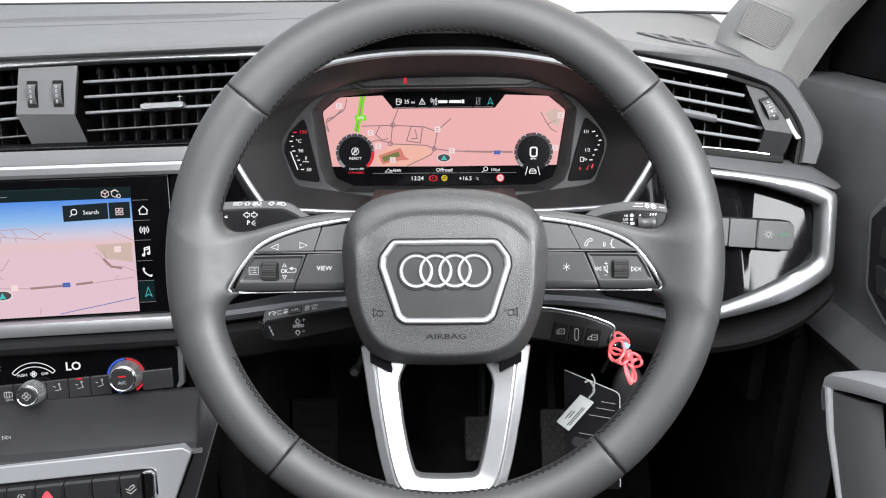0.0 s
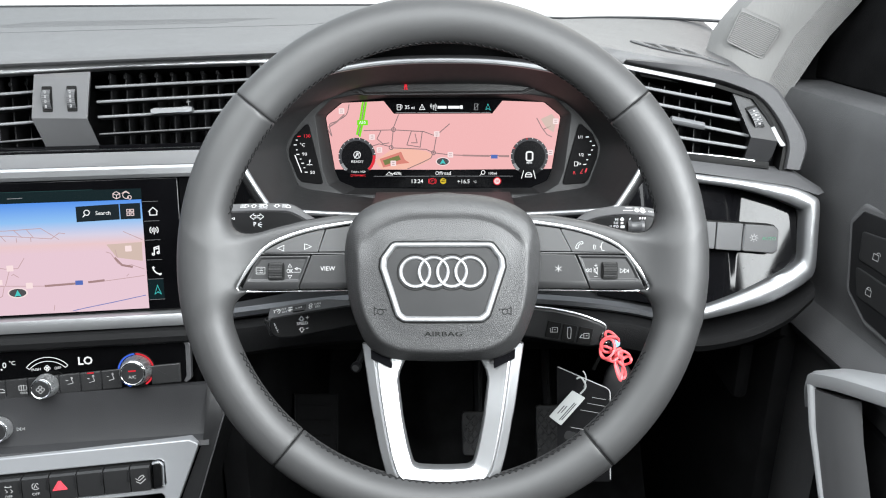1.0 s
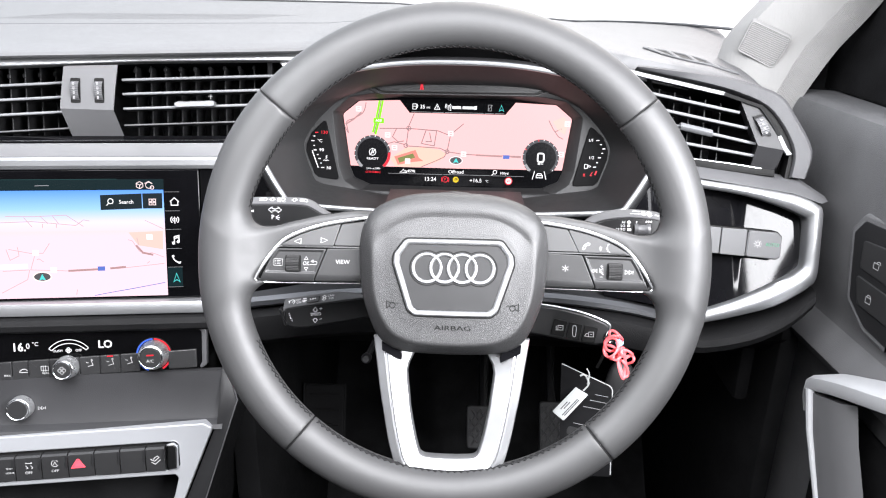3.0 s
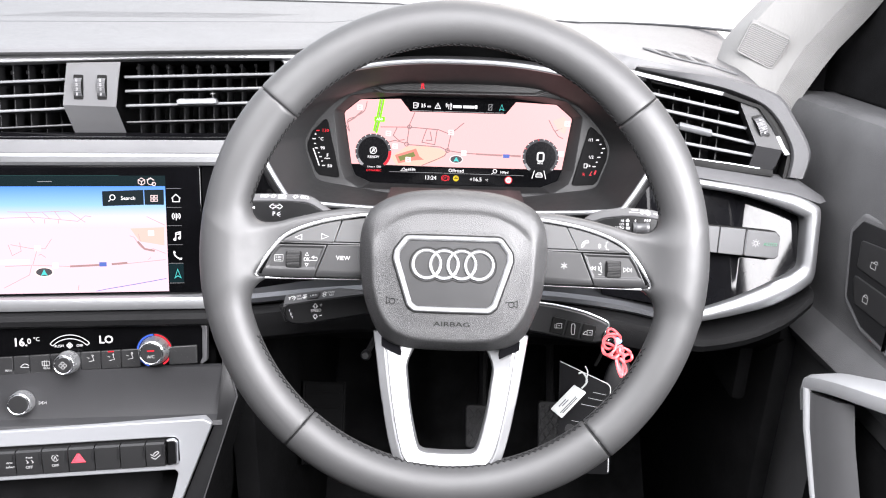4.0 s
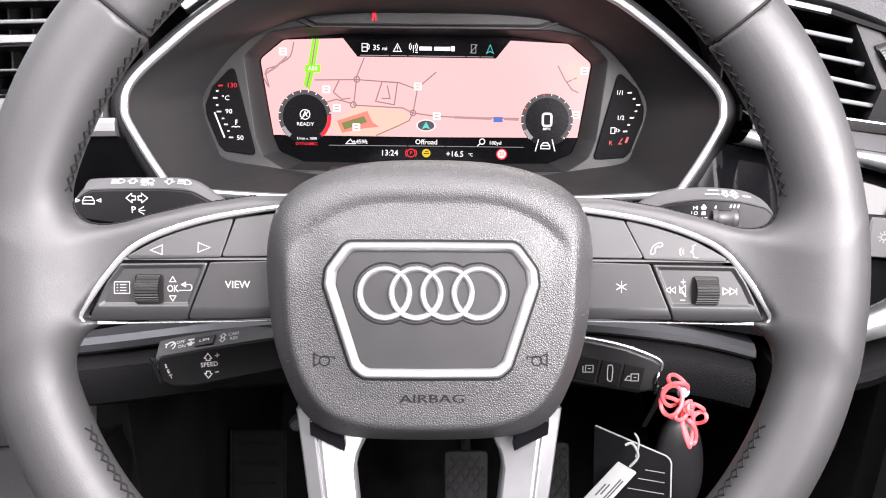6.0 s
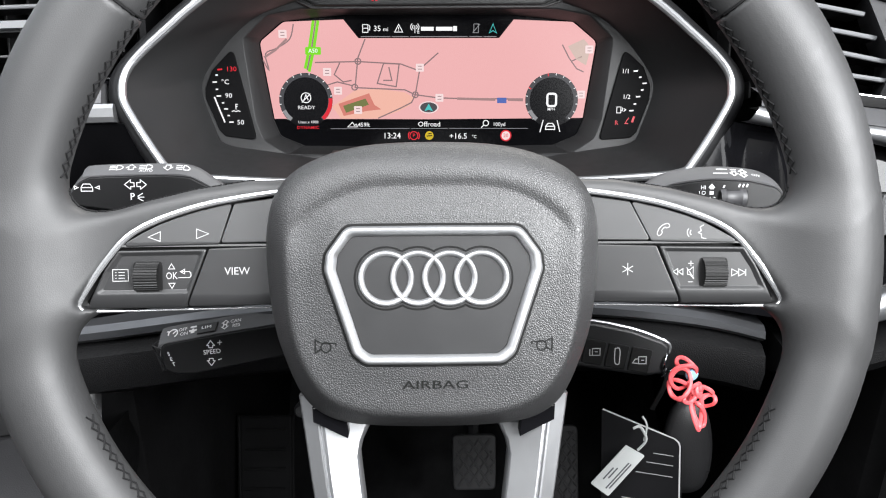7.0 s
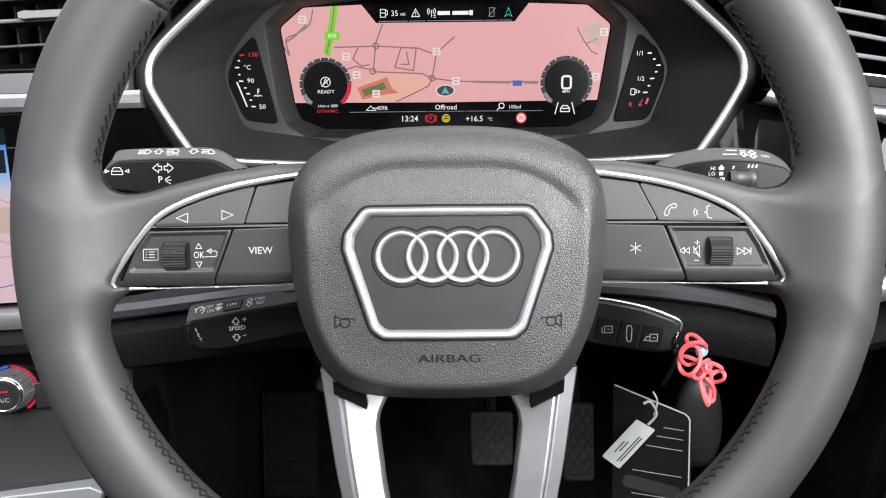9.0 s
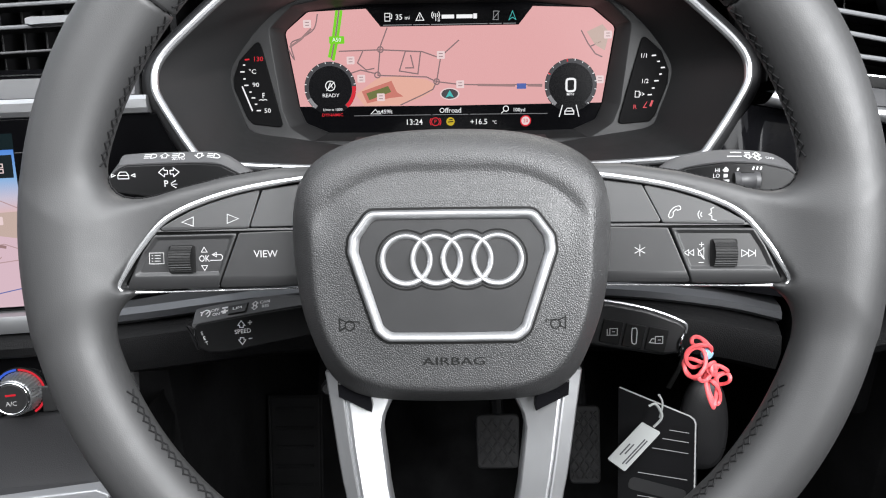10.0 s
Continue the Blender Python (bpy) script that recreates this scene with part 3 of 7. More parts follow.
# driver's door
door = thing("door_driver", "dark grey grained driver's door trim with a silver pull", "car door")
prof = [(470, 768), (368, 771), (355, 770.5), (348, 767), (345, 759), (343, 744), (343, 700), (347, 640), (351, 604), (355, 588), (353, 578), (343, 566), (338, 552), (345, 540), (362, 528), (380, 480), (384, 380), (384, 120), (470, 120)]
rows_d = []
for y in (756, 735, 715, 690, 640, 560, 470, 380, 250, 100, -150, -500, -1550):
    sh = 12 * ((700 - y) / 300) if y > 400 else 12 + (400 - y) * 0.02
    rows_d.append([(x + sh + 2, y, z - 0.004 * (560 - y) * (z > 700)) for x, z in prof])
part("door_skin", loft(rows_d), DOORSKIN, door, "grained dark grey door skin", sharp=28)
part("door_pocket", box(372, 384, 60, 600, 300, 500, 6), DARK, door)
part("window_frame", moved(plate([(-190, 0), (170, 0), (170, 130), (60, 260), (-190, 560), (-215, 560), (-190, 430)], 0, 10, 2), at_mm(404, 700, 772) @ Matrix(((0, 0, -1, 0), (1, 0, 0, 0), (0, 1, 0, 0), (0, 0, 0, 1)))), DARK, door, "black mirror triangle of the window frame")
part("corner_filler", box(338, 450, 772, 784, 690, 835, 4), DARK, door)
part("window_seal", tube([(404, 742, 775), (398, 560, 774), (396, 300, 773), (396, -400, 771)], 7, 8), DARK, door)
for (x0, y0, z0), (x1, y1, z1) in (((398, 508, 780), (404, 500, 1140)),):
    part("window_rail", tube([(x0, y0, z0), (x1, y1, z1)], 9, 8), HARD, door)
# lock switch plate
LM = Matrix.Translation((356.6, 540, 652)) @ Matrix(((0.15, -0.0, -0.99, 0), (-0.99, 0.0, -0.15, 0), (0, 1, 0, 0), (0, 0, 0, 1)))
plq = rounded([(-38, 26), (-24, 44), (40, 46), (40, -62), (2, -56), (-26, -36)], [8, 8, 3, 3, 14, 14], 5)
part("switch_surround", moved(plate(plq, -6, 5.0, 3.4, 4), LM), DOORSKIN, door, "raised grained surround")
part("switch_plate", moved(plate(inset(plq, 6.5), -4, 5.8, 0.8), LM), HARD, door)
for yy, name in ((8, "lock_button"), (-23, "lock_button")):
    b = part(name, moved(plate(rounded([(-16, yy + 14), (34, yy + 10 if yy < 0 else yy + 18), (34, yy - 14), (-8 if yy < 0 else -14, yy - 10)], 3), 2, 7.4, 0.8), LM), BUTTON, door)
    part("lock_symbol", moved(lines([[(2, yy - 4), (8, yy - 4), (8, yy + 1), (2, yy + 1), (2, yy - 4)], arc(5 if yy < 0 else 7.5, yy + 1, 2.2, 0, 180, 8)], 0.6, 7.5), LM), WHITE, b)
# armrest pull: a satin bracket
part("door_pull", loft([[(x - 4, y + 3, z - 9), (x - 6, y + 1, z - 4), (x - 6, y, z + 5), (x - 2, y - 1, z + 9), (x + 26, y - 2, z + 12), (x + 30, y, z + 5), (x + 28, y + 3, z - 10)] for x, y, z in
     smooth_loop([(334, 556, 512), (328, 551, 532), (328, 544, 541), (332, 512, 555), (338, 466, 571), (345, 420, 586), (352, 340, 606)], 5, False)]), PULL, door, "satin silver door pull", sharp=40)
part("pull_leg", loft([[(x - 3, y, z), (x - 1, y - 14, z + 3), (x + 2, y - 18, z + 4), (x + 4, y - 36, z + 10), (x + 16, y - 42, z + 12), (x + 28, y - 10, z)] for x, y, z in ((328, 545, 532), (329, 532, 500), (332, 506, 450), (338, 480, 395), (346, 450, 330))]), GREYPLASTIC, door, "grey upright of the pull", sharp=60)
part("pull_edge", tube([(325, 546, 534), (325.6, 533, 500), (329, 507, 450), (335, 481, 395), (343, 452, 330)], [4.2, 3.6, 3.0, 2.4, 2.0], 10), PULL, door, "silver edge of the pull")

# ---- steering wheel ----
wheel = thing("steering_wheel", "black leather three-spoke steering wheel with silver lower spoke", "steering wheel", WHEEL)
RC, RIM_W = 172.2, -12.0


def rim_radius(a):
    """Half width of the rim by angle: thicker at the thumb rests."""
    g = math.exp(-((abs(math.degrees(math.asin(math.sin(radians(a))))) - 30) / 16) ** 2) if math.sin(radians(a)) > 0 else 0
    return 16.4 + 1.1 * g


def rim_segment(a0, a1):
    rows = []
    n = int(abs(a1 - a0) / 1.5)
    angs = [a0 + 0.05, a0 + 0.22, a0 + 0.5] + [a0 + (a1 - a0) * k / n for k in range(1, n)] + [a1 - 0.5, a1 - 0.22, a1 - 0.05]
    for a in angs:
        e = min(a - a0, a1 - a)
        pinch = 0.955 if e < 0.1 else (0.985 if e < 0.3 else 1.0)
        r = rim_radius(a) * pinch
        row = []
        for k in range(28):
            t = 2 * math.pi * k / 28
            rr = RC + r * math.cos(t)
            # a slightly flattened back and an oval section
            w = RIM_W + r * 0.94 * math.sin(t)
            row.append((rr * math.cos(radians(a)), rr * math.sin(radians(a)), w))
        rows.append(row)
    return loft(rows)


SEAMS = (39.8, 140.2, 230.2, 309.8, 399.8)
for a0, a1 in ((39.8, 140.2), (230.2, 309.8)):
    part("rim_section", rim_segment(a0, a1), LEATHER, wheel, sharp=60)


def lift(u):
    """The button panels lean forward towards the rim."""
    return 7.5 * (np.abs(u) - 60) / 88


PANEL = smooth_loop([(56, 29.6), (80, 26.6), (98.5, 22.9), (116.5, 16.9), (128.5, 10.1), (137.0, 0), (143.4, -9.6), (146.8, -15.6), (147.2, -18.2), (145.4, -20.4)], 4, False) + [(110, -20.8), (56, -20.2)]


def outline_distance(u, v, pts):
    """Distance to a closed outline, negative inside."""
    d = np.full(np.shape(u), 1e9)
    inside = np.zeros(np.shape(u), bool)
    for (x0, y0), (x1, y1) in zip(pts, pts[1:] + pts[:1]):
        ex, ey = x1 - x0, y1 - y0
        t = np.clip(((u - x0) * ex + (v - y0) * ey) / (ex * ex + ey * ey + 1e-12), 0, 1)
        d = np.minimum(d, np.hypot(u - x0 - t * ex, v - y0 - t * ey))
        if abs(ey) > 1e-9:
            inside ^= ((y0 > v) != (y1 > v)) & (u < x0 + (v - y0) * ex / ey)
    return np.where(inside, -d, d)


def blend(a, b, k):
    h = np.clip(0.5 + 0.5 * (b - a) / k, 0, 1)
    return b * (1 - h) + a * h - k * h * (1 - h)


def spoke_field(u, v, w, panel=True):
    """Distance to the right-hand rim section with its spoke, all leather."""
    deg = np.degrees(np.arctan2(v, u))
    g = np.where(deg > 0, np.exp(-((np.abs(deg) - 30) / 16) ** 2), 0)
    rim = np.hypot(np.hypot(u, v) - RC, (w - RIM_W) / 0.94) - (16.4 + 1.1 * g)
    top = np.interp(u, [48, 78, 101, 120, 140, 175], [34.6, 33.6, 29.8, 25.0, 19.0, 8.0])
    low = np.interp(u, [48, 80, 100, 126, 150, 175], [-19.0, -18.6, -18.2, -18.6, -21.0, -24.0])
    face = -17.6 + lift(u)
    qa = np.maximum(np.abs(v - (top + low) / 2) - (top - low) / 2, np.maximum(50 - u, u - 164)) + 4.5
    qb = np.abs(w - face + 8.5) - 8.5 + 4.5
    arm = np.minimum(np.maximum(qa, qb), 0) + np.hypot(np.maximum(qa, 0), np.maximum(qb, 0)) - 4.5
    d = blend(rim, arm, 26.0)
    if panel:
        edge = 0.9 + (outline_distance(u[:, :, 0], v[:, :, 0], PANEL)[:, :, None] if np.ndim(u) == 3 else outline_distance(u, v, PANEL))
        d = -blend(-d, np.maximum(edge, face - 5.0 - w), 2.0)
    a, b = radians(39.6), radians(-50.0)
    ends = np.maximum(v * math.cos(a) - u * math.sin(a), u * math.sin(b) - v * math.cos(b))
    return -blend(-d, -ends, 1.0)


def onto_spoke(p, off=0.0, steps=5, panel=False):
    """Points moved along the field onto the leather, off above it."""
    p = np.array(p, float)
    for _ in range(steps):
        f0 = spoke_field(*p.T, panel)
        grad = np.stack([(spoke_field(*(p + e * 0.05).T, panel) - f0) / 0.05 for e in np.eye(3)], 1)
        p = p - grad * ((f0 - off) / np.maximum((grad ** 2).sum(1), 0.1))[:, None]
    return p


def skin(field, lo, hi, step):
    """A closed quad skin where the field is zero."""
    ax = [np.arange(a, b + step, step) for a, b in zip(lo, hi)]
    val = field(*np.meshgrid(*ax, indexing='ij'))
    n = [len(a) - 1 for a in ax]
    total, count = np.zeros((*n, 3)), np.zeros(n)
    corner = lambda c: val[c[0]:c[0] + n[0], c[1]:c[1] + n[1], c[2]:c[2] + n[2]]
    corners = list(itertools.product((0, 1), repeat=3))
    for c0 in corners:
        for k in range(3):
            if c0[k] == 0:
                c1 = tuple(1 if m == k else c0[m] for m in range(3))
                a, b = corner(c0), corner(c1)
                hit = (a > 0) != (b > 0)
                t = np.where(hit, a / np.where(hit, a - b, 1), 0)
                for m in range(3):
                    total[..., m] += np.where(hit, c0[m] + (t if m == k else 0), 0)
                count += hit
    used = count > 0
    ids = np.full(n, -1)
    ids[used] = np.arange(used.sum())
    cell = np.argwhere(used)
    verts = (cell + total[used] / count[used][:, None]) * step + np.array(lo)
    faces = []
    for k in range(3):
        i, j = [m for m in range(3) if m != k]
        sl0, sl1 = [slice(None)] * 3, [slice(None)] * 3
        sl0[k], sl1[k] = slice(0, -1), slice(1, None)
        hit = (val[tuple(sl0)] > 0) != (val[tuple(sl1)] > 0)
        e = np.argwhere(hit)
        e = e[(e[:, i] > 0) & (e[:, j] > 0) & (e[:, i] < n[i]) & (e[:, j] < n[j])]
        quad = []
        for di, dj in ((1, 1), (0, 1), (0, 0), (1, 0)):
            q = e.copy()
            q[:, i] -= di
            q[:, j] -= dj
            quad.append(ids[q[:, 0], q[:, 1], q[:, 2]])
        faces += np.stack(quad, 1).tolist()
    return verts, faces


SKIN_V, SKIN_F = skin(spoke_field, (46, -148, -46), (194, 128, 12), 1.9)
SKIN_V = onto_spoke(SKIN_V, 0.0, 2, True)
for s in (1, -1):
    me = bpy.data.meshes.new("rim_section")
    me.from_pydata([(s * x, y, z) for x, y, z in SKIN_V.tolist()], [], SKIN_F)
    bm = bmesh.new()
    bm.from_mesh(me)
    bpy.data.meshes.remove(me)
    part("rim_section", bm, LEATHER, wheel, "smooth leather rim flowing into the spoke", sharp=75)


def stitches(a0, a1, step=1.75, side=175):
    """Crossed stitches along the inner side of the rim."""
    out = []
    n = int((a1 - a0) / step)
    tt = radians(side)
    for k in range(n):
        a = a0 + (a1 - a0) * (k + 0.5) / n
        r = rim_radius(a) + 0.25
        def p(da, dt):
            t = tt + radians(dt)
            rr = RC + r * math.cos(t)
            q = (rr * math.cos(radians(a + da)), rr * math.sin(radians(a + da)), RIM_W + r * 0.94 * math.sin(t))
            if abs(q[1]) < abs(q[0]) * 0.83 or (q[1] < 0 and abs(q[1]) < abs(q[0]) * 1.19):
                x_, y_, z_ = onto_spoke([(abs(q[0]), q[1], q[2])], 0.3)[0]
                q = (math.copysign(x_, q[0]), y_, z_)
            return q
        out.append(tube([p(-0.95, -8), p(-0.2, -2), p(1.0, 7)], 0.4, 5))
        out.append(tube([p(-0.85, 7), p(0.15, 1), p(1.0, -8)], 0.4, 5))
    # the groove that the stitches close
    m = 60
    grp = []
    for j in range(m + 1):
        a = a0 + (a1 - a0) * j / m
        r = rim_radius(a)
        rr = RC + r * math.cos(tt)
        grp.append((rr * math.cos(radians(a)), rr * math.sin(radians(a)), RIM_W + r * 0.94 * math.sin(tt)))
    if a1 - a0 > 60:
        out.append(tube(grp, 0.5, 5))
    return join(*out)


for a0, a1 in ((41, 139), (13, 39), (141, 167), (231.5, 308.5), (311, 336), (204, 229)):
    part("stitching", stitches(a0, a1, side=175 if a0 < 180 else 168), THREAD, wheel, "crossed black stitching")

# cross stitches over the seams
for a in SEAMS[:4]:
    pts = []
    for k in range(15):
        t = radians(-35 + 200 * k / 14)
        r = rim_radius(a) * 0.975
        rr = RC + r * math.cos(t)
        pts.append((rr * math.cos(radians(a)), rr * math.sin(radians(a)), RIM_W + r * 0.94 * math.sin(t)))
    part("seam", tube(pts, 0.45, 6), THREAD, wheel)


def along(curve, u):
    """The height of a single-valued curve at u."""
    for (x0, y0), (x1, y1) in zip(curve, curve[1:]):
        if x0 <= u <= x1:
            return y0 + (y1 - y0) * (u - x0) / max(x1 - x0, 1e-9)
    return curve[-1][1]


for s in (-1, 1):
    sts = []
    for k_ in range(31):
        u0 = 76 + 2.35 * k_
        ends_ = onto_spoke([(u0, 38 - 0.1 * (u0 - 76), -22 + float(lift(u0))), (u0 + 2.2, 38.2 - 0.1 * (u0 - 76), -23.6 + float(lift(u0)))], 0.15, 10)
        sts.append(tube([(s * q[0], q[1], q[2]) for q in ends_], 0.42, 5))
    part("stitching", join(*sts), THREAD, wheel, "black stitching along the spoke")
    before = set(bpy.data.objects)
    panel = [(s * x, y) for x, y in smooth_loop([(60, 28.6), (80, 26.4), (98, 22.7), (116, 16.6), (128, 9.8), (136.4, 0), (147.4, -17.0)], 5, False)] + [(s * 145.5, -20.4), (s * 60, -19.6)]
    trim = [(s * x, y, -18.6) for x, y in smooth_loop([(58, 29.6), (80, 26.6), (98.5, 22.9), (116.5, 16.9), (128.5, 10.1), (137.6, 0), (144.4, -9.6), (148.2, -15.6), (148.8, -18.2), (147.0, -20.2)], 6, False)]
    part("trim_line", bent(tube(trim, [1.3 if k_ < len(trim) - 12 else 1.3 - 0.05 * (k_ - len(trim) + 12) for k_ in range(len(trim))], 8, flat=0.9), lambda c: (c.x, c.y, c.z + 0.9)), TRIMLINE, wheel, "thin chrome line round the buttons")
    part("trim_line", tube([(s * 146.6, -20.5, -19.6), (s * 128, -20.9, -21.4), (s * 60, -20.4, -21.8)], [0.9, 0.4, 0.35], 8), TRIMLINE, wheel, "thin chrome line under the buttons")

    def rolled(bm):
        bmesh.ops.bisect_plane(bm, geom=list(bm.verts) + list(bm.edges) + list(bm.faces), plane_co=(0, 8, 0), plane_no=(0, 1, 0))
        for k in range(8):
            bmesh.ops.bisect_plane(bm, geom=list(bm.verts) + list(bm.edges) + list(bm.faces), plane_co=(0, -14 - 0.6 * k, 0), plane_no=(0, 1, 0))
        return bent(bm, lambda c: (c.x, c.y, c.z - 0.045 * max(0, -13.4 - c.y) ** 2))

    def key(pts, top=-17.0, label="", bev=0.5):
        q = inset(rounded([(s * x, y) for x, y in pts], 0.7, 3), -0.6)
        return part("button", rolled(plate(q, -24, top, bev, 3)), BUTTON, wheel, label, sharp=20)

    part("button_panel", rolled(plate(panel, -36, -21.6, 0.4)), EMBOSS, wheel, "black recessed button carrier", sharp=20)
    arc_up = [(85.5, 23.6), (98, 20.6), (107, 17.8), (115, 14.8), (122, 11.2), (129.6, 6.8)]
    if s < 0:
        k1 = key(arc_up + [(90.4, 7.6)])
        part("arrow", lines([[(-122, 10.2), (-117, 12.4), (-117, 8.4), (-122, 10.2)]], 0.3, -17), WHITE, k1)
        part("arrow", lines([[(-97, 11.4), (-102, 13.4), (-102, 9.4), (-97, 11.4)]], 0.3, -17), WHITE, k1)
        key([(64, 26.4), (83.6, 23.4), (88.9, 7.9), (64, 8.2)])
        k2 = key([(64, 5.4), (94, 4.6), (103.2, -18.6), (64, -18.4)])
        text("VIEW", 3.1, -85.3, -4.5, -16.8, WHITE, k2)
        low = [(96.2, 4.4), (131.5, 4.0), (137.0, -3.4), (144.6, -18.9), (105.2, -18.8)]
    else:
        k1 = key(arc_up + [(93.4, 7.6)])
        part("handset", lines([smooth_loop([(98.2, 10.2), (99.0, 12.2), (100.8, 13.9), (103.0, 14.5), (103.6, 13.2), (102.2, 12.6), (101.6, 13.0), (100.2, 11.6), (100.4, 10.8), (99.6, 9.6), (98.6, 9.4), (98.2, 10.2)], 3, False)], 0.3, -17), WHITE, k1)
        part("voice_symbol", lines([[(118.2, 13.8), (116.6, 13), (117, 11.4), (115.8, 10.6), (117, 10), (117, 8.4), (119, 8)], arc(113.4, 10.6, 1.2, 120, 240, 5), arc(113.2, 10.6, 2.2, 130, 230, 5)], 0.3, -17), WHITE, k1)
        key([(64, 26.4), (84, 23.6), (91.9, 7.9), (64, 8.2)])
        k2 = key([(64, 5.4), (95, 4.6), (105, -18.6), (64, -18.4)])
        part("star_symbol", lines([[(85.7 + 2.6 * math.cos(radians(a)), -4.8 + 2.6 * math.sin(radians(a))), (85.7 - 2.6 * math.cos(radians(a)), -4.8 - 2.6 * math.sin(radians(a)))] for a in (30, 90, 150)], 0.3, -17), WHITE, k2)
        low = [(97.5, 4.4), (132.5, 4.0), (137.4, -3.4), (145.0, -18.9), (107, -18.8)]
    # ledge between the two rows of keys
    part("key_ledge", loft([[(s * x, 7.2 - 0.0022 * (x - 64), -23), (s * x, 7.0, -17.7), (s * x, 6.1, -17.5), (s * x, 5.9, -23)] for x in (64, 100, 131.5)]), BUTTON, wheel, "narrow ledge between the keys")
    # lower outer key: a dished field round the roller
    q = [(s * x, y) for x, y in low]
    (xa, ya), (xb, yb), (xc, yc) = q[2], q[3], q[4]
    dish = q[:3] + [(xa + (xb - xa) * (-13.6 - ya) / (yb - ya), -13.6), (q[0][0] + (xc - q[0][0]) * (-13.6 - q[0][1]) / (yc - q[0][1]), -13.6)]
    k3 = part("button", rolled(loft([[(x, y, z) for x, y in rounded(inset(o, d), 0.9, 3)] for o, d, z in ((q, -0.6, -24), (q, -0.6, -17.4), (q, -0.4, -17.1), (q, -0.1, -17.0), (dish, 0.3, -17.0), (dish, 0.5, -17.08), (dish, 1.5, -18.32), (dish, 1.8, -18.4))])), BUTTON, wheel, "dished key round the roller", sharp=40)
    rx0, rx1 = (117.6, 128.0)
    ry0, ry1 = -12.4, -0.6
    cx = s * (rx0 + rx1) / 2
    part("roller_well", plate(rounded([(s * rx0 - s * 0.8, ry0 - 0.6), (s * rx1 + s * 0.8, ry0 - 0.6), (s * rx1 + s * 0.8, ry1 + 0.6), (s * rx0 - s * 0.8, ry1 + 0.6)], 1.6, 3), -19, -18.2, 0.1), EMBOSS, k3)
    n = 13
    loops = []
    for k in range(n * 4 + 1):
        t = radians(22 + 136 * k / (n * 4))
        rr = 6.6 + (0.22 if k % 4 in (1, 2) else -0.1)
        loops.append([(min(s * rx0, s * rx1) + 0.4, (ry0 + ry1) / 2 + rr * math.cos(t), -20.6 + rr * math.sin(t) * 0.95), (max(s * rx0, s * rx1) - 0.4, (ry0 + ry1) / 2 + rr * math.cos(t), -20.6 + rr * math.sin(t) * 0.95)])
    part("roller", loft(loops, closed=False), ROLLER, k3, "ribbed thumb roller", sharp=10)
    if s < 0:
        text("OK", 2.9, -113, -6.2, -18.2, WHITE, k3, squeeze=0.8)
        part("arrow", lines([[(-113, -1.0), (-114.3, -3.2), (-111.7, -3.2), (-113, -1.0)], [(-113, -11.4), (-114.3, -9.2), (-111.7, -9.2), (-113, -11.4)]], 0.29, -18.4), WHITE, k3)
        part("return_symbol", lines([[(-110.4, -6.9), (-105.6, -6.9), (-105, -6.2), (-105, -5), (-105.6, -4.4), (-109, -4.4)], [(-107.6, -3.4), (-109.4, -4.4), (-107.6, -5.4), (-107.6, -3.4)]], 0.29, -18.4), WHITE, k3)
        part("list_symbol", lines([[(-137.4, -3.2), (-131, -3.2), (-131, -8), (-137.4, -8), (-137.4, -3.2)]] + [[(-135, y), (-132.4, y)] for y in (-4.4, -5.6, -6.8)] + [[(-136.4, y), (-135.8, y)] for y in (-4.4, -5.6, -6.8)], 0.29, -18.4), WHITE, k3)
    else:
        part("volume_symbols", lines([[(113.1, -1.4), (113.1, -3.6)], [(112.0, -2.5), (114.2, -2.5)], [(111.9, -10.4), (114.1, -10.4)], [(111.7, -5.2), (112.7, -5.2), (114.1, -3.9), (114.1, -8.9), (112.7, -7.2), (111.7, -7.2), (111.7, -5.2)], [(111.3, -4.2), (114.5, -9)]], 0.29, -18.4), WHITE, k3)
        part("skip_symbol", lines([[(104.9, -4.7), (104.9, -7.3)], [(107.3, -4.7), (105.2, -6), (107.3, -7.3), (107.3, -4.7)], [(109.5, -4.7), (107.5, -6), (109.5, -7.3), (109.5, -4.7)]], 0.29, -17.8), WHITE, k3)
        part("skip_symbol", lines([[(136.6, -4.9), (136.6, -7.9)], [(130.6, -4.9), (133.4, -6.4), (130.6, -7.9), (130.6, -4.9)], [(133.6, -4.9), (136.4, -6.4), (133.6, -7.9), (133.6, -4.9)]], 0.29, -18.4), WHITE, k3)
    for ob in set(bpy.data.objects) - before:
        inward = 0.0026 if ob.parent is not wheel else 0.0
        # the upper keys lean back
        tilt = 0.0 if ob.name.startswith("trim_line") else 0.12
        for v in ob.data.vertices:
            v.co.x -= s * inward
            u_ = abs(v.co.x) / MM
            up_ = float(lift(u_))
            v.co.z += (up_ - tilt * max(0, v.co.y / MM - 8)) * MM
            v.co.x *= 1 - 0.0022 * up_

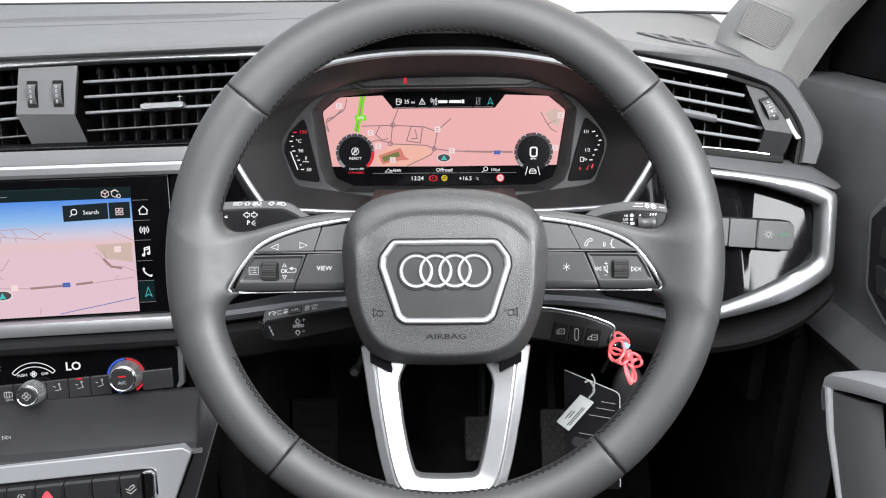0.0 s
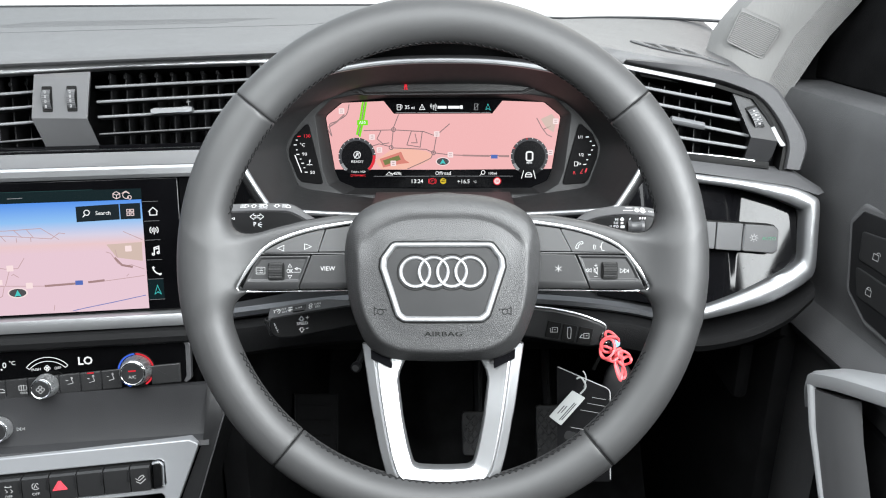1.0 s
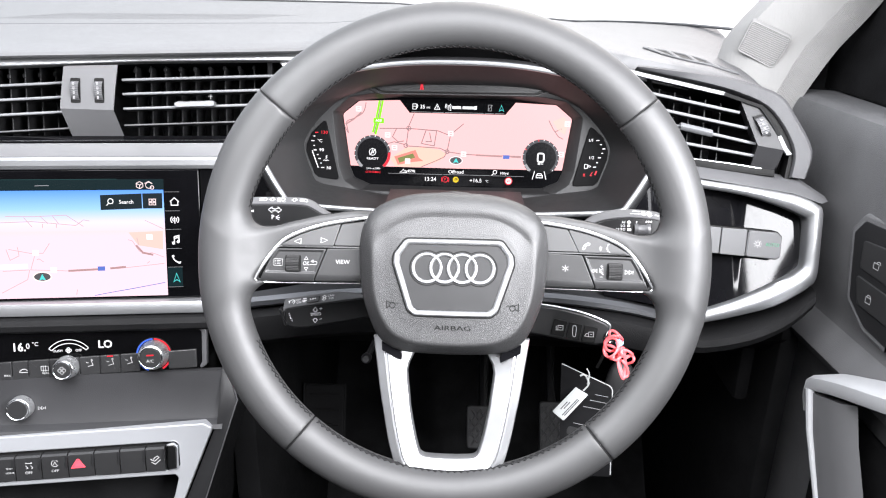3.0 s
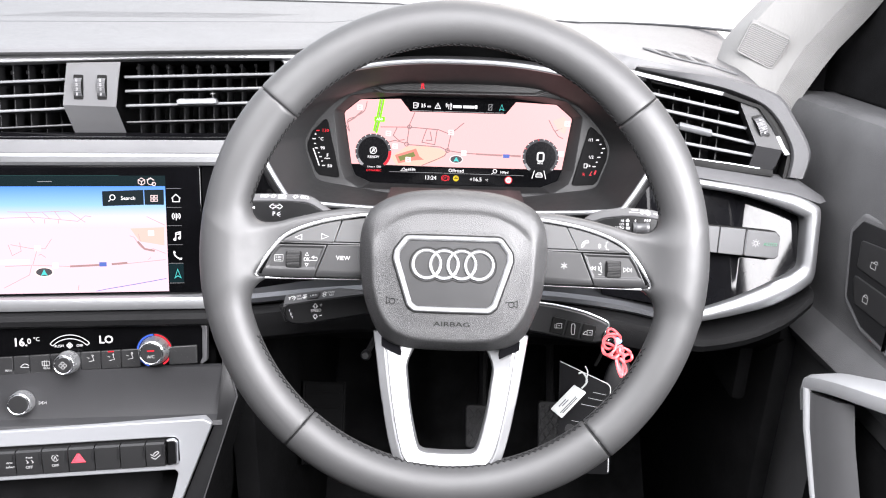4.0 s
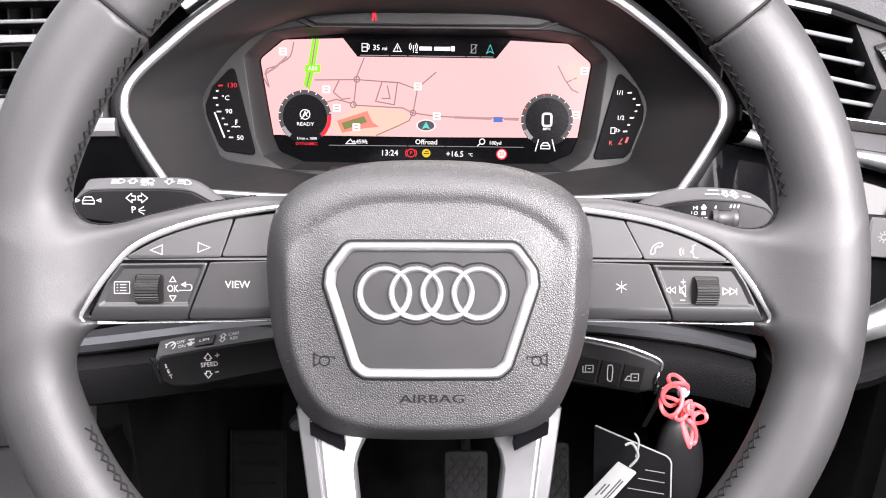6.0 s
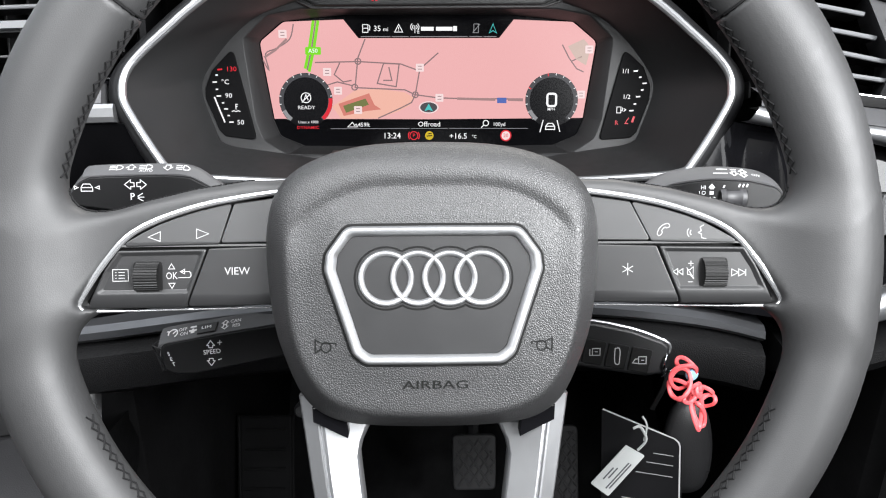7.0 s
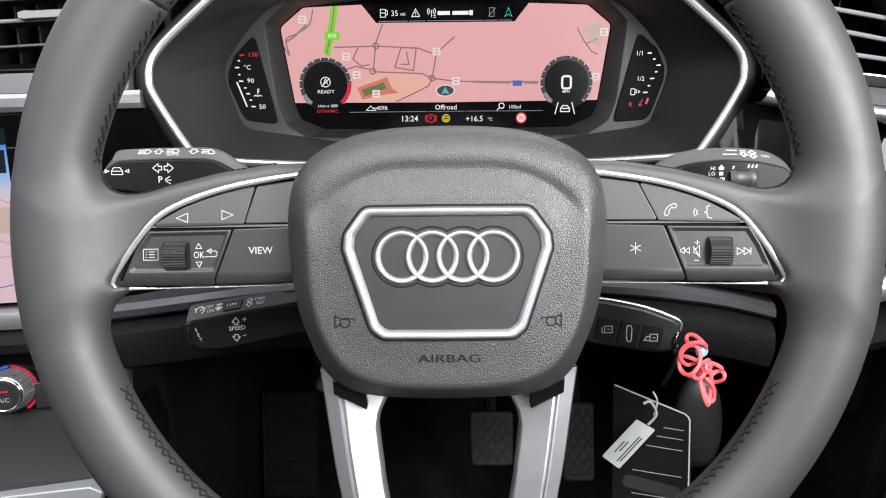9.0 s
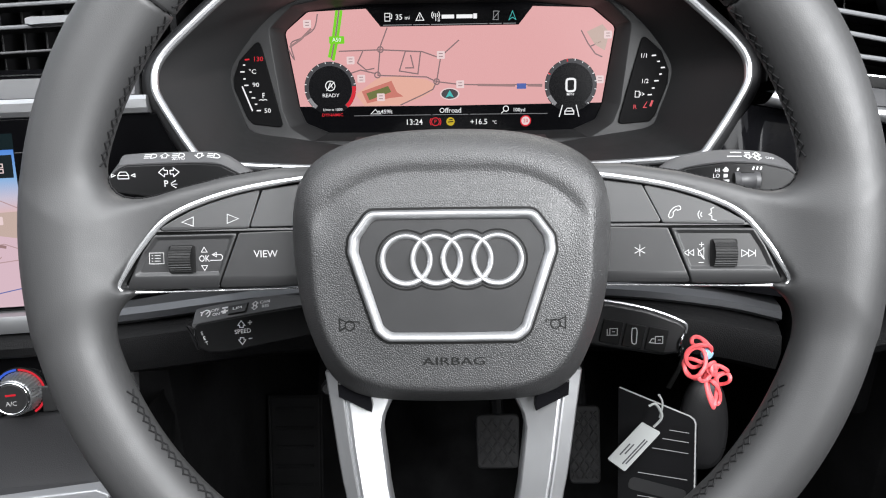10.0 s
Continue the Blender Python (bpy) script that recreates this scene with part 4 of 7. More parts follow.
# airbag pad
half = [(0, 49), (30, 47.3), (51.5, 40.6), (64, 30), (69.6, 14), (70, -4), (67.4, -27), (62, -44.5), (54.8, -59), (44.4, -67), (29, -70.4), (0, -71.4)]
crease = [(0, 31), (24, 30.4), (40, 25.2), (52, 16.5), (57.5, 8), (58, -6), (56.6, -24), (52, -40), (44, -52), (34, -58), (22, -60.6), (0, -61.4)]
half_b = [(0, 17.5), (22, 17.3), (37, 16.2), (43.6, 7), (46, -1), (45, -8), (41.6, -22), (38.6, -34), (35, -40), (27, -43.5), (14, -44), (0, -44)]
po = smooth_loop(mirror2(half), 4)
pc = smooth_loop(mirror2(crease), 4)
pb = smooth_loop(mirror2(half_b), 4)
L3 = lambda pts, w: [(p[0], p[1], w) for p in pts]
mix = lambda a, b, t: [(p[0] + (q[0] - p[0]) * t, p[1] + (q[1] - p[1]) * t) for p, q in zip(a, b)]
sc = lambda pts, k: [(p[0] * k, -10 + (p[1] + 10) * k) for p in pts]
def pad_row(pts, w_low, w_top):
    """A ring of the pad; its upper part stands at another height: a collar over a valley."""
    row = []
    for (x, y), (ox, oy) in zip(pts, po):
        k = max(0.0, min(1.0, (oy - 2) / 32))
        k = k * k * (3 - 2 * k)
        row.append((x, y, w_low + (w_top - w_low) * k))
    return row


pad_rows = [L3(sc(po, 0.93), -46), L3(sc(po, 0.985), -28), pad_row(po, -20, -15), pad_row(sc(po, 0.997), -15.5, -10), pad_row(sc(po, 0.985), -12, -5.5)]
for t, wl, wt in ((0.2, -8.6, -1.6), (0.4, -5.2, 1.2), (0.6, -1.8, 2.5), (0.78, 1.4, 3.1), (0.92, 3.3, 2.6)):
    pad_rows.append(pad_row(mix(po, pc, t), wl, wt))
pad_rows += [pad_row(pc, 3.9, 2.1), pad_row(mix(pc, pb, 0.10), 4.1, 2.0), pad_row(mix(pc, pb, 0.3), 4.0, 2.6), pad_row(mix(pc, pb, 0.6), 4.1, 3.2), pad_row(mix(pc, pb, 0.85), 4.2, 4.0), L3(pb, 4.4)]
pad = part("airbag_pad", loft(pad_rows), GRAIN, wheel, "grained black airbag cover", sharp=60)
# embossed marks lie flat here; their relief shade is put into a near-black colour
for s in (-1, 1):
    part("horn_symbol", lines([[(s * 47.2, -30.2), (s * 47.2, -36)], [(s * 47, -30.8), (s * 44.5, -32), (s * 39, -32), (s * 39, -33)], [(s * 47, -35.6), (s * 45, -34.4)], arc(s * 43, -33.6, 2.0, 20, 380, 14)], 0.5, 4.3), EMBOSS, pad)
text("AIRBAG", 3.3, 0.6, -49.2, 4.55, EMBOSS, pad, "lettering", squeeze=1.62)
b_out = rounded(mirror2([(0, 14.6), (34.6, 14.4), (42.6, 3.6), (43.4, -3), (32.4, -36.6), (27.8, -40.6), (0, -40.8)]), [0, 6, 6, 6, 6, 6, 0, 6, 6, 6, 6, 6], 7)
b_in = rounded(mirror2([(0, 10.4), (32.2, 10.3), (37.8, 2.6), (38.4, -3), (28.6, -33.8), (25.4, -36.4), (0, -36.6)]), [0, 4.5, 4.5, 4.5, 4.5, 4.5, 0, 4.5, 4.5, 4.5, 4.5, 4.5], 7)
def bevelled_ring(outer, inner, z0, height):
    """A ring with a flat front and bevelled flanks between two outlines."""
    loops = [[(p[0] + (q[0] - p[0]) * k, p[1] + (q[1] - p[1]) * k, z0 + height * h) for p, q in zip(outer, inner)] for k, h in ((0, 0), (0.04, 0.55), (0.2, 0.92), (0.26, 0.98), (0.34, 1.0), (0.6, 0.97), (0.68, 0.9), (0.95, 0.3), (1, 0))]
    return loft(loops, False, False)


part("badge_gap", plate(inset(b_out, -1.0), 3.4, 4.75, 0.2), EMBOSS, wheel, "dark joint round the badge frame")
part("badge_frame", bevelled_ring(b_out, b_in, 4.2, 3.2), BADGE, wheel, "satin chrome badge frame", sharp=30)
badge = part("badge_plate", plate(b_in, 3, 5.0, 0.1), BUTTON, wheel, "smooth dark badge plate")
for k in range(4):
    x = -18.9 + 12.6 * k
    oc, ic = arc(x, -6.3, 11.15, 0, 354, 59), arc(x, -6.3, 8.6, 0, 354, 59)
    part("badge_ring", bevelled_ring(oc, ic, 4.9, 1.5 + 0.04 * k), BADGE, badge, "plain chrome ring", sharp=30)

ring_x = [-18.9 + 12.6 * k for k in range(4)]
halo = []
for k, cx_ in enumerate(ring_x):
    a0_, a1_ = (180 if k == 0 else 121), (0 if k == 3 else 59)
    halo += arc(cx_, -6.3, 12.4, a0_, a1_, 12)[(1 if k else 0):]
halo += [(x, -12.6 - y) for x, y in reversed(halo[1:-1])]
# near-black line standing in for the soft shade of the recess
part("badge_groove_shade", tube([(x, y, 4.95) for x, y in halo], 0.4, 6, True), EMBOSS, badge, "dark line painted for the recess's shade round the rings")

# lower spoke: a bevelled silver fork
fork = [(-47.5, -58), (-45, -75), (-41.6, -100), (-37.4, -124), (-33, -142), (-29, -151), (-21, -156), (-10, -157.2), (0, -157.4)]
fork = smooth_loop(fork + [(-x, y) for x, y in reversed(fork[:-1])], 4, False)
wid = lambda y: 11.6 if y > -66 else (10.6 + 1.0 * max(0, (y + 110) / 44) if y > -110 else 10.3)
rows = []
for i, (x, y) in enumerate(fork):
    a, b = Vector(fork[max(i - 1, 0)]), Vector(fork[min(i + 1, len(fork) - 1)])
    t = (b - a).normalized()
    nrm = Vector((-t.y, t.x))
    w = wid(y)
    dz = -22 + 12 * min(1, max(0, (-y - 60) / 95))
    row = []
    # from the outer lower edge over the ridge to the inner edge
    for o, h in ((-1, -10), (-1, -2.4), (-0.93, -0.8), (-0.40, 2.2), (-0.33, 2.2), (-0.29, 1.0), (-0.25, 1.0), (-0.21, 2.0), (-0.14, 2.2), (0.88, -1.6), (0.96, -2.8), (1, -4.4), (0.98, -12)):
        p = Vector((x, y)) + nrm * o * w * (1 if o < 0 else 1 + 0.8 * max(0, min(1, (y + 84) / 14)))
        row.append((p.x, p.y, dz + h))
    rows.append(row)
part("lower_spoke", loft(rows), SATIN, wheel, "satin silver fork-shaped lower spoke", sharp=24)
for s in (-1, 1):
    part("spoke_shoulder", plate([(s * x, y) for x, y in ((52, -63), (51.6, -69.4), (44, -73.0), (36.9, -76.6), (36.4, -74), (38, -63))], -30, -15.6, 0.5), GLOSS, wheel, "gloss black wedge between the pad and the fork")
part("hub_back", lathe([(42, -95), (46, -60), (52, -44), (40, -30)], 32), HARD, wheel)

# ---- instrument cluster ----
cluster = thing("instrument_cluster", "digital instrument cluster showing a pink map under a dark hood", "instrument cluster", CLUSTER)
CI = CLUSTER.inverted()


def in_cluster(x, y, z):
    """World millimetres into the cluster's own frame."""
    p = CI @ Vector((x * MM, y * MM, z * MM))
    return tuple(p / MM)


ring_h = [(0, 802), (42, 801), (80, 797), (110, 790), (137, 773), (158, 756), (172, 743.6), (179.6, 734), (181.6, 724.6), (178.4, 713.6), (159, 685), (150, 678), (122, 675.4), (62, 673), (0, 672.5)]
hood_h = [(0, 73.5), (42, 73.3), (76, 71), (96, 66), (116, 58), (133, 44), (147, 27), (153, 16), (152.5, 5), (146, -14), (140, -25), (112, -30), (60, -37), (0, -38)]
ring_2d = smooth_loop(mirror2(ring_h), 4)
hood_2d = smooth_loop(mirror2(hood_h), 4)
ring_y = lambda z: 600 + 0.39 * (z - 660)
ring3 = [in_cluster(x, ring_y(z), z) for x, z in ring_2d]
hood3 = [(x, v, 15.0) for x, v in hood_2d]
mid = lambda t, bulge: [tuple(Vector(a) * (1 - t) + Vector(b) * t + Vector((a[0] * bulge * 0.02, (a[1] - 15) * bulge * 0.03, 0))) for a, b in zip(ring3, hood3)]
part("hood", loft([mid(0.0, 0), mid(0.15, 0.4), mid(0.4, 0.5), mid(0.7, 0.35), mid(0.93, 0.05), hood3], False, False), BOWL, cluster, "dark funnel-shaped hood", sharp=70)
part("hood_trim", tube([(p[0], p[1], p[2] + 1) for p in ring3], 2.5, 10, True, up=(0, 0.5, 1)), SATIN, cluster, "satin silver trim round the hood")
grow = lambda k, d: [(p[0] * k, 15 + (p[1] - 15) * (k + 0.02), p[2] - d) for p in ring3]
part("hood_shell", loft([grow(1.0, 0), grow(1.03, 0.5), grow(1.06, 6), grow(1.10, 40), grow(1.14, 90)], False, False), HARD, cluster, sharp=60)
# tapering frame round the display
scr_h = [(0, 62), (58, 62), (101, 57.8), (117.6, 44), (109.4, -8), (104.5, -20), (88, -27), (0, -28)]
bez_h = [(0, 65), (86, 64.8), (109, 60.5), (125.5, 45), (119, -10), (114, -23), (98, -33), (0, -35)]
sr = rounded(mirror2(scr_h), [0, 2, 8, 6, 4, 5, 5, 0, 5, 5, 4, 6, 8, 2], 4)
br = rounded(mirror2(bez_h), [0, 2, 8, 6, 4, 5, 5, 0, 5, 5, 4, 6, 8, 2], 4)
b0 = [(x, v, 14) for x, v in br]
face = part("face", loft([[(x, v, 15) for x, v in resample(hood_2d, 140)], [(x, v, 14.2) for x, v in resample(br, 140)]], False, False), BOWL, cluster)
part("display_frame", loft([[(x, v, -2) for x, v in br], b0, [(x, v, 13.5) for x, v in inset(br, 0.8)], [(x, v, 1.5) for x, v in sr], [(x, v, -2) for x, v in sr]], False, False), FRAMEBLACK, cluster, "dark grey bevelled display frame", sharp=30)
disp = part("display", plate(sr, -3, -0.4, 0), LINT, cluster, "lit display with a street map")
mapq = rounded(mirror2([(0, 46.6), (48.8, 46.6), (58.8, 59), (100, 57.4), (116.6, 44), (108.6, -8.2), (0, -8.8)]), [0, 0.1, 0.1, 6, 5, 0.1, 0, 0.1, 5, 6, 0.1, 0.1], 4)
part("map_field", plate(mapq, -1, -0.2, 0), E_MAP, disp)
Z1 = -0.25
roads = [[(-44.1, 46), (-49.4, 33.2), (-51.7, 13.1)], [(-52, 13.1), (-17.0, 11.5), (-9.7, 8.1), (6.0, 6.0), (19.3, 5.5), (66, 5)], [(-79.2, 30.2), (-49.4, 30.8), (-19.6, 29.1), (-7.5, 24.7), (6.6, 36.7)],
         [(-9.7, 8.1), (-6.4, 25.9)], [(-52.9, 14.3), (-64, 17), (-76, 13.4)], [(-9.7, 8.1), (-12.4, 2.8), (-20, -1), (-36.0, -8.0)],
         [(-31.6, 29.6), (-20.8, 29.1), (-23.0, 13.7), (-36.2, 15.9), (-33.9, 22.9), (-31.6, 29.6)], [(-28, 27), (-26, 18), (-32, 18)], [(-62, 30), (-66, 22), (-60, 17), (-54, 18)], [(93.0, 42.1), (98, 33), (103.4, 25.8), (108.4, 23.5)], [(100, 31), (107, 34)],
         smooth_loop([(-115, 32.0), (-111, 25), (-113, 36), (-105.2, 39.8), (-96, 46), (-93.2, 56)], 4, False)]
part("map_open_land", plate([(-68, 0), (-51.5, 11.5), (-36, 12.4), (-17, 9.8), (-10.5, 6), (-13.4, 1), (-21, -3), (-36, -8.2), (-62, -8.2)], -1, -0.14, 0), E_PEACH, disp)
for r_ in roads:
    part("map_road", lines([r_], 0.9, Z1), E_ROAD, disp)
for x, y in ((-9.7, 8.1), (-52, 13.4), (-49.4, 31)):
    part("roundabout", lines([arc(x, y, 2.0, 0, 360, 12)], 0.9, Z1), E_ROAD, disp)
part("map_trunk_road", lines([[(-76.2, 58.2), (-79.5, 40), (-83.4, 24)], [(-79.4, 58.2), (-82.6, 40), (-86, 26)]], 2.0, Z1 + 0.05), E_GREEN, disp)
part("map_trunk_road", lines([[(-77.8, 58.2), (-81, 40), (-84.7, 25)]], 0.9, Z1 + 0.1), E_ROAD, disp)
shield = part("road_shield", plate(rounded([(-85.6, 40.6), (-74.8, 40.6), (-74.8, 35.4), (-85.6, 35.4)], 0.8), -1, 0.12, 0), E_GREEN, disp)
text("A50", 2.7, -80.2, 38, 0.25, E_WHITE, shield)
part("map_building", plate([(-63.7, 2.0), (-42.1, 9.2), (-38.5, 1.3), (-33.7, -1.9), (-44, -3), (-60.1, -6.4)], -1, -0.08, 0), E_SALMON, disp)
part("map_park", plate([(-60.4, 0.6), (-44.6, 5.6), (-42.4, 1.4), (-58.4, -4.2)], -1, 0.02, 0), E_PARK, disp)
part("map_park", plate([(97, 41), (108, 46), (113, 40), (110, 28), (103, 32)], -1, -0.1, 0), E_TAN, disp)
for x, y in ((-6.4, 26.6), (-70.9, 23.8), (7.2, 6.0), (112.0, 38.8), (107.0, 8.0), (-100.8, 49.4), (-50.0, -2.3), (-63.7, 11.0)):
    m_ = part("map_marker", plate(rounded([(x - 2.8, y - 2.7), (x + 2.8, y - 2.7), (x + 2.8, y + 2.7), (x - 2.8, y + 2.7)], 0.7), -1, 0.06, 0), E_PALE, disp)
    part("marker_symbol", lines([[(x - 1.4, y + 1), (x + 1.4, y + 1)], [(x - 1.4, y - 1), (x + 1.4, y - 1)]], 0.5, 0.0), E_ROAD, m_)
part("map_marker", plate([(47.8, 2.2), (54.4, 2.2), (54.4, 6), (47.8, 6)], -1, 0.06, 0), E_BLUE, disp, "small blue map marker")
# street names stand as plain bars
part("street_name_bar", lines([[(19.6, 5.4), (46.5, 4.6)], [(55.4, 4.6), (66, 4.2)]], 1.7, 0.0), E_NAME, disp)
part("street_name_bar", lines([[(-114, 33.6), (-106, 38.6), (-98, 46)]], 1.5, 0.0), E_NAME, disp)
mk = part("position_marker", plate(arc(-0.4, -0.6, 7, 0, 348, 29, 4.2), -1, 0.1, 0), E_PALE, disp)
part("position_disc", plate(arc(-0.4, -0.6, 6, 0, 348, 29, 3.5), -1, 0.2, 0), E_GREYD, mk)
part("position_arrow", plate([(-0.4, 2.0), (2.6, -3.2), (-0.4, -2.2), (-3.4, -3.2)], 0, 0.35, 0), E_CYAN, mk)
# header of the display
part("header_rule", lines([[(-47, 47.6), (-26.6, 47.6)], [(-25.6, 47.6), (-14, 47.6)], [(-13, 47.6), (27, 47.6)], [(28, 47.6), (37, 47.6)], [(38, 47.6), (47, 47.6)]], 0.45, -0.3), E_DIM, disp)
text("35", 3.7, -35.6, 52.8, -0.2, E_WHITE, disp)
text("mi", 2.6, -29.8, 52.4, -0.2, E_WHITE, disp)
part("fuel_symbol", lines([[(-45.6, 50.4), (-45.6, 55.6), (-42, 55.6), (-42, 50.4), (-45.6, 50.4)], [(-45.2, 53.2), (-42.2, 53.2)], [(-42, 52), (-40.8, 52), (-40.6, 54.4), (-41.4, 55.4)]], 0.5, -0.35), E_WHITE, disp)
part("warning_symbol", lines([[(-20.8, 55.8), (-18, 50.6), (-23.6, 50.6), (-20.8, 55.8)], [(-20.8, 54), (-20.8, 52.2)], [(-20.8, 51.7), (-20.8, 51.2)]], 0.5, -0.35), E_WHITE, disp)
part("antenna_symbol", lines([[(-9.6, 55), (-9.6, 50)], [(-8.2, 51.2), (-6.6, 51.2)], [(-8.2, 50), (-6.6, 50)], arc(-9.6, 54, 1.6, -50, 50, 5), arc(-9.6, 54, 1.6, 130, 230, 5), arc(-9.6, 54, 2.9, -50, 50, 5), arc(-9.6, 54, 2.9, 130, 230, 5)], 0.5, -0.35), E_WHITE, disp)
part("station_bar", lines([[(-5.4, 52.8), (3.4, 52.8)], [(5, 52.8), (16.4, 52.8)], [(18.2, 51.2), (18.2, 54.6)]], 2.6, -0.35), E_WHITE, disp)
part("mobile_symbol", lines([[(31.2, 50.2), (31.2, 56), (34.4, 56), (34.4, 50.2), (31.2, 50.2)], [(30.4, 50.2), (35.4, 56)]], 0.45, -0.35), E_DIM, disp)
part("north_arrow", lines([[(44.5, 56), (47, 50), (44.5, 51.6), (42, 50), (44.5, 56)]], 0.55, -0.35), E_CYAN, disp)


def dial(cx, cy, low):
    d = part("dial", plate(arc(cx, cy, 18.6, 0, 352, 44), -1, 0.2, 0), E_BLACK, disp, "round dial")
    part("dial_ring", lines([arc(cx, cy, 17.0, -50, 230, 40)], 2.8, 0.15), E_GREYD, d)
    part("dial_ticks", lines([[(cx + r0 * math.cos(radians(a)), cy + r0 * math.sin(radians(a))) for r0 in (17.2, 18.6)] for a in range(-45, 226, 18)], 0.5, 0.3), E_WHITE, d)
    part("dial_needle", lines([arc(cx, cy, 16.8, 205, 232, 8)], 2.6, 0.35), E_DIM, d)
    return d


d1 = dial(-86.2, 4.6, True)
part("red_zone", lines([arc(-86.2, 4.6, 17.2, -48, 4, 14)], 2.6, 0.36), E_RED, d1)
part("start_symbol", lines([arc(-86.1, 6.2, 3.4, 0, 360, 16), [(-89, 3), (-83, 9)], [(-87.6, 4.6), (-86.1, 8.4), (-84.6, 4.6)]], 0.6, 0.3), E_WHITE, d1)
text("READY", 2.5, -86.0, -0.6, 0.45, E_WHITE, d1, squeeze=1.1)
text("1/min x 1000", 1.9, -85.2, -10.6, 0.45, E_WHITE, d1)
text("DYNAMIC", 2.1, -85.3, -14.4, 0.45, E_RED, d1, squeeze=1.15)
d2 = dial(86.3, 4.2, False)
part("red_tick", lines([[(86.3 + r0 * math.cos(radians(a)), 4.2 + r0 * math.sin(radians(a))) for r0 in (16.6, 18.6)] for a in (99, 152)], 0.8, 0.38), E_RED, d2)
part("speed_numeral", lines([rounded([(83.2, 0), (89.4, 0), (89.4, 8.6), (83.2, 8.6)], 2, 4) + [rounded([(83.2, 0), (89.4, 0), (89.4, 8.6), (83.2, 8.6)], 2, 4)[0]]], 1.5, 0.3), E_WHITE, d2)
text("MPH", 1.9, 86.1, -2.2, 0.45, E_WHITE, d2)
part("lane_symbol", lines([[(80.6, -9.6), (78.4, -18)], [(90.4, -9.6), (92.6, -18)], [(82.4, -16.2), (82.4, -14), (84, -12), (87.2, -12), (88.8, -14), (88.8, -16.2), (82.4, -16.2)], [(82.4, -14), (88.8, -14)]], 0.7, 0.2), E_WHITE, disp)
part("rule", lines([[(-69.7, -15.2), (-14, -15.2)], [(-13, -15.2), (13, -15.2)], [(14, -15.2), (70, -15.4)]], 0.35, -0.3), E_DIM, disp)
text("459ft", 2.8, -46.2, -12.6, -0.2, E_WHITE, disp)
part("mountain_symbol", lines([[(-57.6, -14), (-54.2, -10.8), (-52.6, -13), (-51.6, -12), (-50.6, -14), (-57.6, -14)]], 0.5, -0.35), E_WHITE, disp)
text("Offroad", 3.5, -0.1, -12.4, -0.2, E_WHITE, disp)
text("100yd", 2.6, 49.4, -12.6, -0.2, E_WHITE, disp)
part("zoom_symbol", lines([arc(40, -11.6, 1.9, 0, 360, 14), [(38.6, -13), (36.6, -14.8)]], 0.6, -0.35), E_WHITE, disp)
text("13:24", 4.0, -26.5, -20.4, -0.2, E_WHITE, disp)
pb_ = part("brake_warning", lines([arc(-11, -20.2, 2.8, 0, 360, 20), arc(-11, -20.2, 3.9, -40, 40, 8), arc(-11, -20.2, 3.9, 140, 220, 8)], 0.6, -0.3), E_RED, disp)
text("P", 2.6, -11, -20.2, -0.1, E_RED, pb_)
part("steering_warning", plate(arc(-0.1, -20.2, 3.0, 0, 345, 23), -1, -0.15, 0), E_YELLOW, disp)
part("steering_warning", lines([[(-2, -20.6), (2, -20.2)], [(-1, -19), (1.6, -18.6)]], 0.7, -0.1), E_BLACK, disp)
text("+16.5", 3.9, 20.4, -20.8, -0.2, E_WHITE, disp)
text("°C", 2.2, 31.8, -21.2, -0.2, E_WHITE, disp)
sp = part("speed_sign", plate(arc(54.2, -20.4, 3.9, 0, 348, 29), -1, -0.15, 0), E_PALE, disp)
part("sign_ring", lines([arc(54.2, -20.4, 3.5, 0, 360, 30)], 0.9, -0.1), E_RED, sp)
text("20", 2.6, 54.2, -20.4, 0.0, E_RED, sp)

# narrow warning strip above the display
tab = part("warning_strip", plate(rounded([(-90, 72.6), (-70, 77), (0, 78.6), (70, 76.6), (90, 71.8), (76, 66.6), (-75, 65.6)], 3), -4, 16.5, 1.2), FRAMEBLACK, cluster, "dark strip with a lit belt warning")
part("strip_ridge", tube([(-92, 70.5, 16), (-77, 64.2, 16), (77, 65.2, 16), (92, 70, 16)], 0.9, 6), BOWL, cluster)
part("belt_warning", join(plate(arc(-36, 76.0, 1.15, 0, 330, 11), 15, 16.75, 0), plate([(-37.6, 71.2), (-34.4, 71.2), (-35, 74.6), (-37, 74.6)], 15, 16.75, 0), plate([(-38, 68.6), (-36.5, 68.6), (-36.2, 71), (-37.4, 71)], 15, 16.75, 0), plate([(-35.5, 68.6), (-34, 68.6), (-34.6, 71), (-35.8, 71)], 15, 16.75, 0)), E_RED, tab, "red seat belt lamp")
# side scales
for s, pts in ((-1, [(131.5, 38.4), (118, -22.6), (139, -20), (143, -16), (151, 5), (151, 12), (146, 24)]), (1, [(132.5, 37.6), (117, -23.6), (139, -22), (143, -18), (151, 4), (151.4, 13), (146, 26)])):
    part("side_panel", plate(rounded([(s * x, y) for x, y in pts], 3), 10, 16.0, 0.5), SCALEBLACK, cluster, "dark side panel with a lit scale")
Z2 = 16.2
for s_, x, y, c in (("130", -133.0, 24.6, E_RED), ("90", -135.6, 7.1, E_WHITE), ("50", -128.4, -10.7, E_WHITE), ("°C", -137.4, 16.1, E_WHITE)):
    text(s_, 3.1, x, y, Z2, c, cluster, squeeze=1.1)
